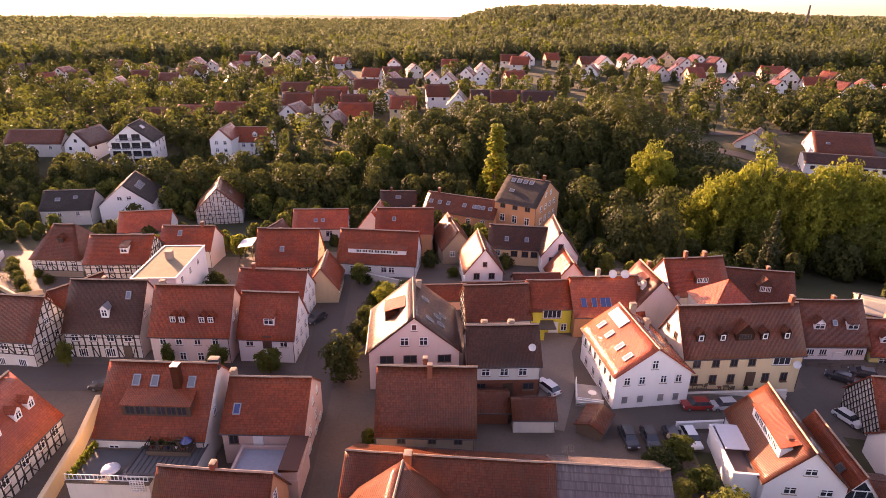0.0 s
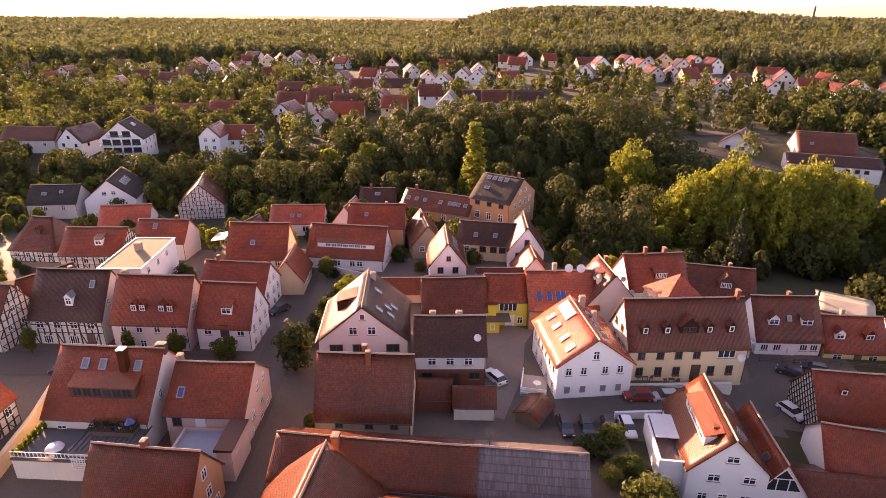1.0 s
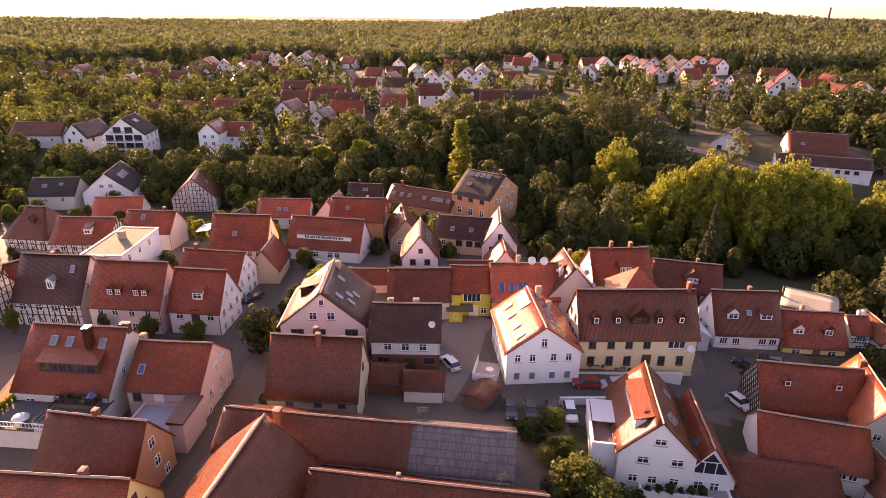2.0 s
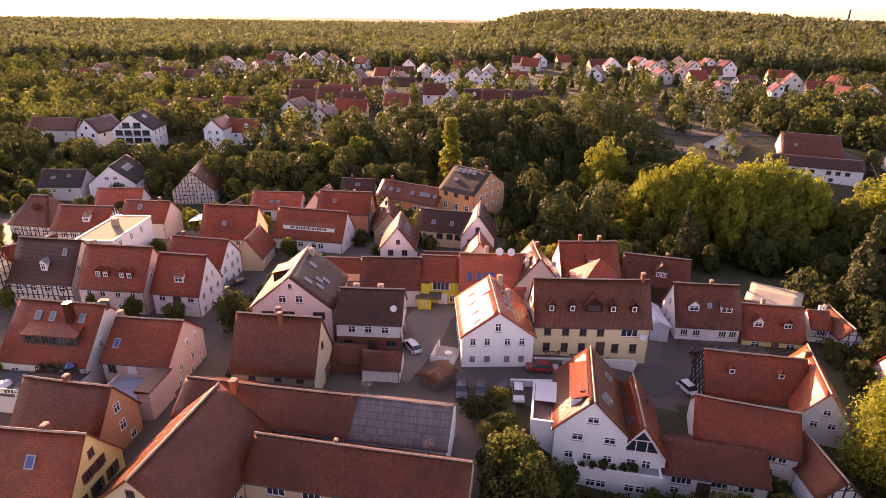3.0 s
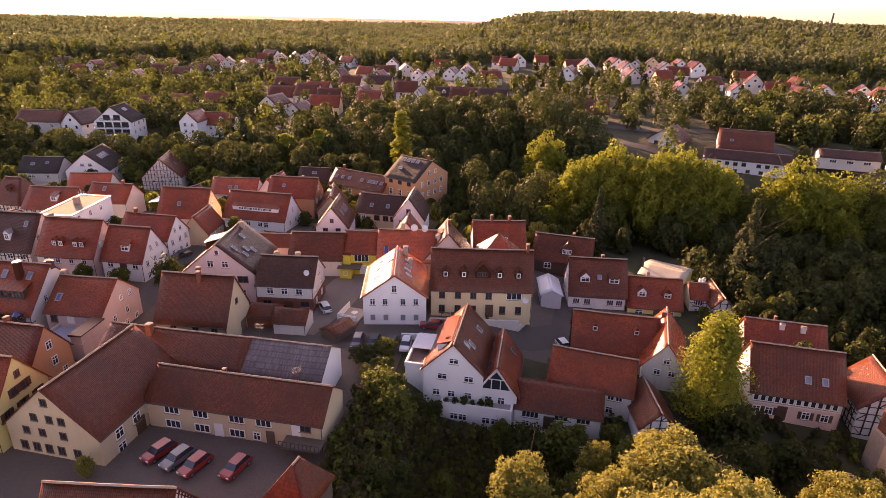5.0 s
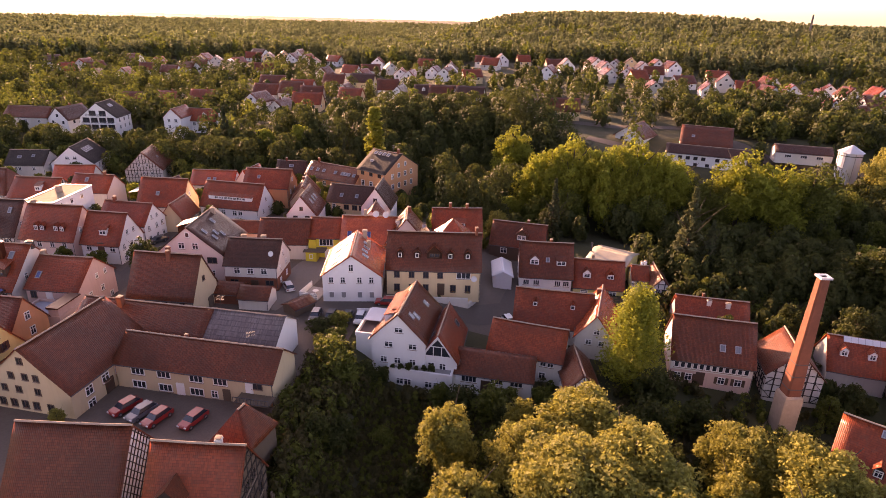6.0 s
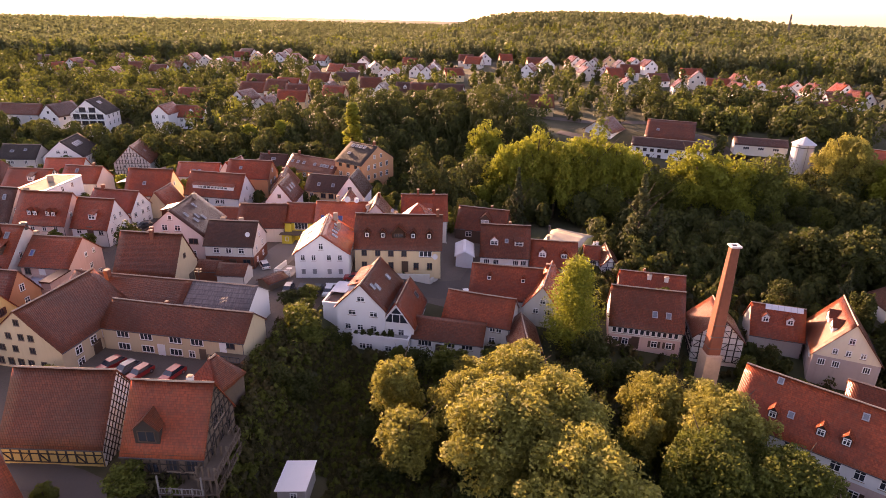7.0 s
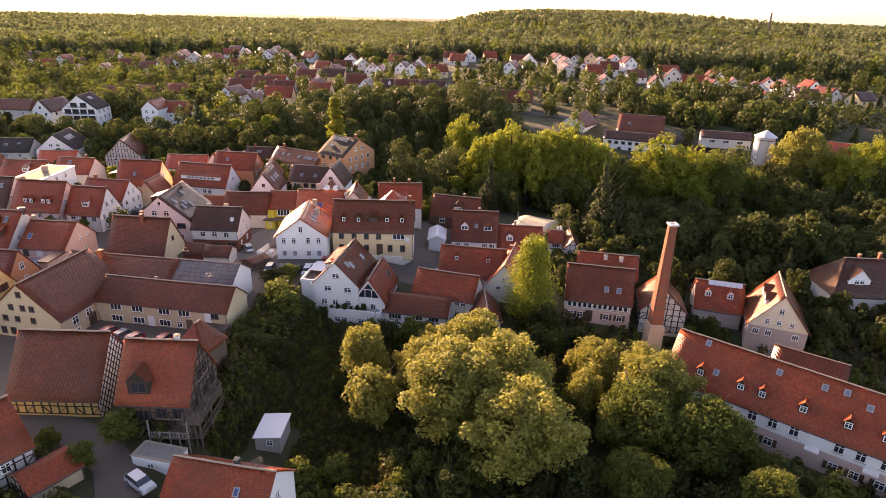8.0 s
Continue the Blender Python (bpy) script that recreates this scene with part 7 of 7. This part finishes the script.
# terrace block of the big red house
ob = flat_box("annexe", -39.6, 52.4, 1, 9.4, 5.6, 0.3, 3.2, "white_old", ROOFING, "flat-roofed annexe with a planted roof terrace", "annexe", rim=0.2, edge="wood")
bm = bmesh.new(); lattice(bm, [-4.7 + 0.47 * k + d for k in range(21) for d in (-0.03, 0.03)], [3.3, 3.36, 4.0, 4.08], -2.75, -2.69); part("railing", bm, "frame", ob)
bm = bmesh.new(); box(bm, -2.2, 0.2, -1.0, 1.8, 3.05, 3.2); part("deck", bm, "wood", ob).matrix_basis = pose(3.2, 0.6, 0)
ob = thing("parasol", pose(-39.8, 51.0, 3.28), "pale round parasol low over the roof terrace", "parasol")
bm = bmesh.new(); tube(bm, (0, 0, 0), (0, 0, 1.0), 0.03, n=6); part("pole", bm, "metal", ob)
bm = bmesh.new()
rings = [[bm.verts.new((r * math.cos(0.4488 * k), r * math.sin(0.4488 * k), z)) for k in range(14)] for r, z in ((1.05, 0.72), (0.9, 0.95), (0.6, 1.12), (0.2, 1.2))]
for p, q in zip(rings, rings[1:]):
    for k in range(14):
        bm.faces.new((p[k], p[(k + 1) % 14], q[(k + 1) % 14], q[k]))
bm.faces.new(rings[-1]); bm.faces.new(rings[0][::-1])
part("canopy", bm, "sheet", ob)
for k in range(7):
    tree("bush_bright", -43.9 - 0.02 * k, 49.9 + 0.85 * k, 1.3, "green potted shrub along the terrace rim", "terrace shrubs", 0.6, "bush", 3.2)
ob = flat_box("annexe", -34.4, 53.2, 1, 7.6, 5.2, 0.3, 3.7, "white_old", ROOFING, "flat annexe with a dark seamed metal roof and a roof balcony", "annexe", rim=0.12, edge="dark_metal")
for k in range(12):
    bm = bmesh.new(); box(bm, -3.5 + 0.62 * k, -3.46 + 0.62 * k, -2.4, 2.4, 3.46, 3.56); part("seam", bm, "dark_metal", ob)
bm = bmesh.new(); box(bm, -2.6, 2.7, 0.5, 3.4, 3.48, 4.1); deck = part("deck", bm, "wood", ob)
for ends, turn in (((-2.6, 2.7, 0.52), 0), ((0.5, 3.4, 2.6), 90), ((0.5, 3.4, -2.7), 90)):
    n = round((ends[1] - ends[0]) / 0.3)
    bm = bmesh.new(); lattice(bm, [ends[0] + (ends[1] - ends[0]) * k / n + d for k in range(n + 1) for d in (-0.025, 0.025)], [4.1, 4.17, 4.95, 5.03], ends[2] - 0.03, ends[2] + 0.03); part("railing", bm, "timber", deck).matrix_basis = pose(0, 0, 0, 0, 0, turn)
bm = bmesh.new(); box(bm, -2.0, -0.6, 1.6, 3.2, 4.12, 4.5); part("planter", bm, "wood", ob)
for k in range(5):
    s = thing("pot", pose(-36.4 + 0.9 * k, 54.2 + 0.25 * (k % 2), 4.4), "potted plant on the roof balcony", "plant", "potted plants")
    bm = bmesh.new(); tube(bm, (0, 0, 0), (0, 0, 0.4), 0.16, 0.24); part("vessel", bm, ("red_paint", "brick", "blue_pane", "white", "brick")[k], s)
    part("crown", KINDS["bush"][0], None, s).matrix_basis = pose(0, 0, 0.35) @ Matrix.Diagonal((0.22, 0.22, 0.3, 1))
ob = flat_box("annexe", -22.4, 53.6, 2, 8.0, 5.6, 0.3, 3.1, "rose", plain("pale_deck", (0.36, 0.37, 0.42), 0.8), "rose annexe with a pale roof terrace", "annexe", rim=0.5, edge="rose")
bm = bmesh.new(); box(bm, 2.2, 4.0, -2.8, 2.6, 3.1, 4.6); part("side_room", bm, "rose", ob)
bm = bmesh.new(); prism(bm, [(2.0, 4.55), (4.2, 4.65), (4.2, 4.85), (2.0, 4.95)], -3.0, 2.8); part("roof", bm, "tile_brown", ob)

# carport, sheds and walls by the court
hs = House("shed", 9.6, 66.8, 3, 5.6, 4.6, 2.8, 4.4, 0.3, "white_old", "tile_brown", "small brown-roofed shed by the court", "shed", cap=False)
hs = House("shed", 3.6, 68.4, 3, 5.4, 5.0, 2.6, 4.0, 0.3, "brick", "tile_brown", "small brown-roofed outbuilding by the barn", "shed", cap=False)
hs = House("shed", 18.0, 66.0, 60, 4.6, 3.4, 2.0, 2.7, 0.3, "wood", "tile_brown", "wooden shed with a brown lean roof", "shed", cap=False)
hs = House("shed", 54.6, 93.0, 95, 8.0, 4.0, 0.2, 1.2, -2.9, "sheet", "sheet", "pale sheet-clad shed beside the inn", "shed", cap=False)
# garden hut with a pale flat roof
ob = thing("garden_hut", pose(40.1, 18.2, ground_z(40.1, 18.2), 0, 0, 4), "small grey garden hut with a pale sheet roof", "hut")
zt = -2.0 - ground_z(40.1, 18.2)
bm = bmesh.new(); prism(bm, [(-1.75, -0.5), (1.75, -0.5), (1.75, zt + 0.15), (-1.75, zt - 0.15)], -2.4, 2.4); bmesh.ops.recalc_face_normals(bm, faces=bm.faces); part("wall", bm, "grey_wall", ob)
# roof whiter than sheet: sun on it put into the colour
bm = bmesh.new(); prism(bm, [(-2.0, zt - 0.16), (2.0, zt + 0.18), (2.0, zt + 0.26), (-2.0, zt - 0.08)], -2.7, 2.7); bmesh.ops.recalc_face_normals(bm, faces=bm.faces); part("roof", bm, "white", ob)
fr, pane, sl, sh = window_meshes(0.7, 0.9, "cross")
w = part("window", fr, None, ob); w.matrix_basis = pose(0.3, -2.4, zt - 1.0); part("pane", pane, None, w)
# white garage by the lane
ob = flat_box("garage", 30.4, 6.9, -6, 5.9, 2.7, -0.3, 1.9, "white", plain("stony_roof", (0.26, 0.23, 0.20), 0.95, vary=0.5, scale=1.5), "white garage with a flat rubble-grey roof", "garage", rim=0.06, edge="sandstone")
fr, pane, sl, sh = window_meshes(0.8, 0.6, "cross")
w = part("window", fr, None, ob); w.matrix_basis = pose(-0.4, -1.37, 1.2); part("pane", pane, None, w)
# gallery of posts beside the red-roofed barn
ob = thing("gallery", pose(31.9, 14.6, -0.6, 0, 0, 5), "weathered grey timber gallery beside the barn", "gallery")
for k in range(4):
    for y in (-3.6, 0.0, 3.6):
        bm = bmesh.new(); box(bm, -0.1, 0.1, -0.1, 0.1, -0.4, 5.4); part("post", bm, "wood", ob).matrix_basis = pose(-0.7 + 0.7 * k, y, 0)
for z in (1.6, 3.8):
    bm = bmesh.new(); box(bm, -0.9, 1.6, -4.0, 4.0, z, z + 0.15); part("deck", bm, "wood", ob)
    for x in (-0.8, 1.5):
        bm = bmesh.new(); lattice(bm, [-4.0 + 0.5 * k + d for k in range(17) for d in (-0.04, 0.04)], [z + 0.15, z + 0.22, z + 0.95, z + 1.05], -0.04, 0.04); part("railing", bm, "wood", ob).matrix_basis = pose(x, 0, 0, 0, 0, 90)
# balcony block below the tall white house
ob = flat_box("annexe", 43.2, 55.0, 86.5, 5.0, 10.6, -5.2, -1.6, "white", plain("deck_grey", (0.3, 0.29, 0.28), 0.8), "white garden-floor annexe with a planted balcony", "annexe", rim=0.3, edge="white")
for u, z in ((-3.2, 1.6), (-1.9, 1.6), (1.6, 1.6), (3.0, 1.6)):
    fr, pane, sl, sh = window_meshes(1.1, 1.0, "cross")
    w = part("window", fr, None, ob); w.matrix_basis = pose(-2.5, -u, z, 0, 0, -90); part("pane", pane, None, w)
for k in range(6):
    tree("bush", 38.6 + 1.3 * k, 53.0, 0.9 + 0.25 * (k % 3), "flowering green shrub on the balcony", "balcony shrubs", 0.8, "bush", -1.6)
ob = flat_box("annexe", 33.9, 59.6, 87, 8.6, 3.6, -3.4, 2.6, "white", plain("deck_brown", (0.2, 0.12, 0.1), 0.8), "white side wing with a walled roof terrace", "annexe", rim=0.7, edge="white")
bm = bmesh.new(); box(bm, -0.5, 4.2, -1.9, 1.5, 6.9, 7.0); part("awning", bm, "sheet", ob)

# brick chimney of the brewery
ob = thing("factory_chimney", pose(100.9, 55.6, ground_z(100.9, 55.6), 0, 0, 8), "tall tapering brick factory chimney with a pale cap", "chimney")
base = ground_z(100.9, 55.6)
top, foot = 19.0 - base, -0.6 - base
bm = bmesh.new(); loft(bm, [(1.40, 1.40, -0.8), (1.40, 1.40, foot - 0.3), (1.22, 1.22, foot)]); part("plinth", bm, "pale_brick", ob)
for k in range(9):
    z0, z1 = foot + (top - foot) * k / 9, foot + (top - foot) * (k + 1) / 9
    r0, r1 = 1.16 - 0.46 * k / 9, 1.16 - 0.46 * (k + 1) / 9
    bm = bmesh.new(); loft(bm, [(r0, r0, z0), (r1, r1, z1)]); bmesh.ops.bevel(bm, geom=[e for e in bm.edges if abs(e.verts[0].co.z - e.verts[1].co.z) > 0.5], offset=0.25, segments=1, affect="EDGES"); part("shaft", bm, "brick", ob)
for z in (foot + 1.2, foot + 3.4, foot + 5.6):
    r = 1.19 - 0.46 * (z - foot) / (top - foot)
    bm = bmesh.new(); loft(bm, [(r, r, z), (r, r, z + 0.12)]); part("band", bm, "dark_metal", ob)
bm = bmesh.new(); lattice(bm, [-0.84, -0.48, 0.48, 0.84], [-0.84, -0.48, 0.48, 0.84], -0.28, 0.0); part("cap", bm, "sheet", ob).matrix_basis = pose(0, 0, top, -90, 0, 0)
bm = bmesh.new(); box(bm, -0.52, 0.52, -0.52, 0.52, -0.4, 0.05); part("flue", bm, "timber", ob).matrix_basis = pose(0, 0, top)

# tank with a pointed roof
ob = thing("storage_tank", pose(166.6, 185.0, ground_z(166.6, 185.0) - 0.2), "round pale metal tank with a conical roof", "tank")
h = 12.4 - ground_z(166.6, 185.0)
bm = bmesh.new(); tube(bm, (0, 0, 0), (0, 0, h), 3.6, n=24); part("shell", bm, "sheet", ob)
bm = bmesh.new(); bmesh.ops.create_cone(bm, cap_ends=True, segments=12, radius1=4.1, radius2=0.15, depth=2.4, matrix=pose(0, 0, h + 1.2)); part("roof", bm, "sheet", ob)
for k in range(8):
    bm = bmesh.new(); box(bm, 3.58, 3.72, -0.06, 0.06, 0, h); part("rib", bm, "metal", ob).matrix_basis = pose(0, 0, 0, 0, 0, 45 * k)
bm = bmesh.new(); bmesh.ops.create_cone(bm, cap_ends=False, segments=24, radius1=3.75, radius2=3.75, depth=0.25, matrix=pose(0, 0, h - 1)); part("hoop", bm, "dark_metal", ob)

# radio mast on the hill
ob = thing("radio_mast", pose(345, 672, ground_z(345, 672)), "slim steel radio mast above the forest", "mast")
top = 57.5 - ground_z(345, 672)
for k in range(3):
    a = 2.094 * k
    bm = bmesh.new(); beam(bm, (1.2 * math.cos(a), 1.2 * math.sin(a), -1), (0.5 * math.cos(a), 0.5 * math.sin(a), top), 0.55, 0.55); part("leg", bm, "dark_metal", ob)
for k in range(12):
    bm = bmesh.new(); z, r = top * k / 12, 1.2 - 0.7 * k / 12
    beam(bm, (r, 0, z), (-r * 0.5, r * 0.866, z + top / 12), 0.35, 0.35); part("brace", bm, "dark_metal", ob)

# pale slab roof behind the red cottage, awning and small yard things
ob = flat_box("shed", 126.6, 90.6, -16, 7.0, 2.4, -10.2, -7.6, "grey_wall", M["sheet"], "low shed with a pale metal roof behind the cottage", "shed", rim=0.05, edge="sheet", wide=0.1)
ob = thing("awning", pose(-48.0, 118.6, 4.4, 0, 0, 5), "white sunlit canvas awning over a yard", "awning")
bm = bmesh.new(); prism(bm, [(-1.6, 0.0), (1.6, 0.5), (1.6, 0.56), (-1.6, 0.06)], -2.6, 2.6); bmesh.ops.recalc_face_normals(bm, faces=bm.faces); part("canvas", bm, "white", ob)
for x in (-1.5, 1.5):
    for y in (-2.5, 2.5):
        bm = bmesh.new(); box(bm, -0.05, 0.05, -0.05, 0.05, -4.9, 0.2 if x < 0 else 0.45); part("post", bm, "wood", ob).matrix_basis = pose(x, y, 0)
wall_run("garden_wall", [(-97.0, 104.0), (-86.0, 97.5), (-82.0, 99.5)], 0.9, 0.3, "cream", "low pale garden wall with a hedge behind")
wall_run("garden_wall", [(-104.0, 118.0), (-99.0, 108.0)], 1.2, 0.25, "white_old", "pale garden wall at the edge of the town")
fence([(-58.5, 124.5), (-50.0, 125.0)], 1.0, "wood", "weathered wooden garden fence behind the roofs")
fence([(-101.0, 112.0), (-96.0, 106.5), (-88.0, 101.0)], 1.1, "wood", "weathered wooden garden fence by the hedge")

# seats, table and sunshade on the roof balcony
def garden_chair(x, y, z, turn, label):
    ob = thing("garden_chair", pose(x, y, z, 0, 0, turn), label, "chair", "chairs on the roof balcony")
    bm = bmesh.new(); box(bm, -0.27, 0.27, -0.27, 0.27, 0.40, 0.50); part("seat", bm, "red_paint", ob, "red seat cushion")
    bm = bmesh.new(); box(bm, -0.27, 0.27, 0.22, 0.29, 0.50, 0.98); part("backrest", bm, "wood", ob)
    for sx in (-0.23, 0.23):
        for sy in (-0.23, 0.23):
            bm = bmesh.new(); box(bm, sx - 0.03, sx + 0.03, sy - 0.03, sy + 0.03, 0, 0.40); part("leg", bm, "wood", ob)


for x, y, turn in ((-34.4, 55.4, 90), (-32.4, 55.4, -90), (-33.4, 56.2, 0), (-33.4, 54.6, 180)):
    garden_chair(x, y, 4.4, turn, "dark wooden garden chair with a red cushion")
ob = thing("garden_table", pose(-33.4, 55.4, 4.4), "dark wooden garden table on the roof balcony", "table")
bm = bmesh.new(); box(bm, -0.6, 0.6, -0.45, 0.45, 0.69, 0.75); part("tabletop", bm, "wood", ob)
for sx in (-0.5, 0.5):
    for sy in (-0.36, 0.36):
        bm = bmesh.new(); box(bm, sx - 0.035, sx + 0.035, sy - 0.035, sy + 0.035, 0, 0.69); part("leg", bm, "wood", ob)
ob = thing("parasol", pose(-32.3, 54.4, 4.4), "folded blue sunshade on the roof balcony", "parasol")
bm = bmesh.new(); tube(bm, (0, 0, 0), (0, 0, 1.7), 0.025, n=6); part("pole", bm, "metal", ob)
bm = bmesh.new(); bmesh.ops.create_cone(bm, cap_ends=True, segments=10, radius1=0.7, radius2=0.08, depth=0.7, matrix=pose(0, 0, 1.45)); part("canopy", bm, "blue_pane", ob)
ob = thing("trellis", pose(-36.0, 49.45, 2.4), "white lattice screen at the terrace rim", "screen")
bm = bmesh.new(); lattice(bm, [-0.8 + 0.32 * k + d for k in range(6) for d in (-0.04, 0.04)], [0.32 * k + d for k in range(6) for d in (-0.04, 0.04)], -0.03, 0.03); part("lattice", bm, "frame", ob)

# seats before the inn terrace wall
for k, (x, y, turn) in enumerate(((34.6, 76.2, 20), (36.4, 76.3, 200), (38.6, 76.5, 30), (40.6, 76.6, 190), (44.6, 76.9, 10), (46.4, 77.0, 170))):
    garden_chair(x, y, ground_z(x, y) + 0.05, turn, "dark wooden chair with a red cushion before the inn")
for x, y in ((35.5, 76.2), (39.6, 76.5), (45.5, 76.9)):
    ob = thing("garden_table", pose(x, y, ground_z(x, y) + 0.05), "small dark wooden table before the inn", "table")
    bm = bmesh.new(); box(bm, -0.45, 0.45, -0.4, 0.4, 0.69, 0.75); part("tabletop", bm, "wood", ob)
    for sx in (-0.38, 0.38):
        for sy in (-0.33, 0.33):
            bm = bmesh.new(); box(bm, sx - 0.035, sx + 0.035, sy - 0.035, sy + 0.035, 0, 0.69); part("leg", bm, "wood", ob)
for x, y in ((33.6, 77.4), (42.8, 77.2), (48.0, 77.6)):
    tree("bush", x, y, 1.3, "green shrub before the inn", "shrubs before the inn", 0.8, "bush")

# weeds and brambles on the slopes and in the yards
rng = random.Random(77)
weeds, weeds_light = [], []
tries = 0
while len(weeds) + len(weeds_light) < 5200 and tries < 20000:
    tries += 1
    x, y = rng.uniform(26, 165), rng.uniform(-16, 104)
    if rng.random() < 0.4:
        x, y = rng.uniform(14, 62), rng.uniform(-14, 50)
    if not free(x, y, 0.7) or (14 < x < 34 and abs(y - (14 - 0.62 * (x - 10))) < 5.5) or (x < 26 and y > 12) or (26.5 < x < 34 and 5 < y < 10) or (y > 60 and x < 84) or (y > 50 and x < 60) or (30 < x < 39.5 and 6.5 < y < 12) or (37.0 < x < 43.5 and 11.5 < y < 21.5):
        continue
    tall = rng.uniform(0.20, 0.42) if 34 < x < 57 and 10 < y < 48 else 1.0
    (weeds if rng.random() < 0.6 else weeds_light).append((x, y, rng.uniform(1.0, 2.9) * tall, False))
for k in range(3000):
    x, y = rng.uniform(33, 58), rng.uniform(9, 49)
    if free(x, y, 0.5) and not (30 < x < 39.5 and 6.5 < y < 12) and not (37.0 < x < 43.5 and 11.5 < y < 21.5):
        (weeds if rng.random() < 0.6 else weeds_light).append((x, y, rng.uniform(0.35, 0.95), False))
crowns("undergrowth", weeds, 60, 0.27, 78, "leaf_dry", "olive brown brambles and weeds on the slope")
crowns("undergrowth", weeds_light, 60, 0.25, 79, "leaf", "green weeds and grass tufts on the slope")
more = []
tries = 0
while len(more) < 150 and tries < 5000:
    tries += 1
    x, y = rng.uniform(84, 175), rng.uniform(56, 116)
    if not free(x, y, 2.2) or any(math.hypot(x - a[0], y - a[1]) < 3.4 for a in more) or y < 58 + 0.1 * (150 - x) and x < 108:
        continue
    more.append((x, y, rng.uniform(2.5, 6.0) + 3.0 * smooth(85, 110, y), rng.random() < 0.15))
crowns("garden_trees", more, 420, 0.36, 80, "leaf_dark", "dark green garden trees round the cottages")
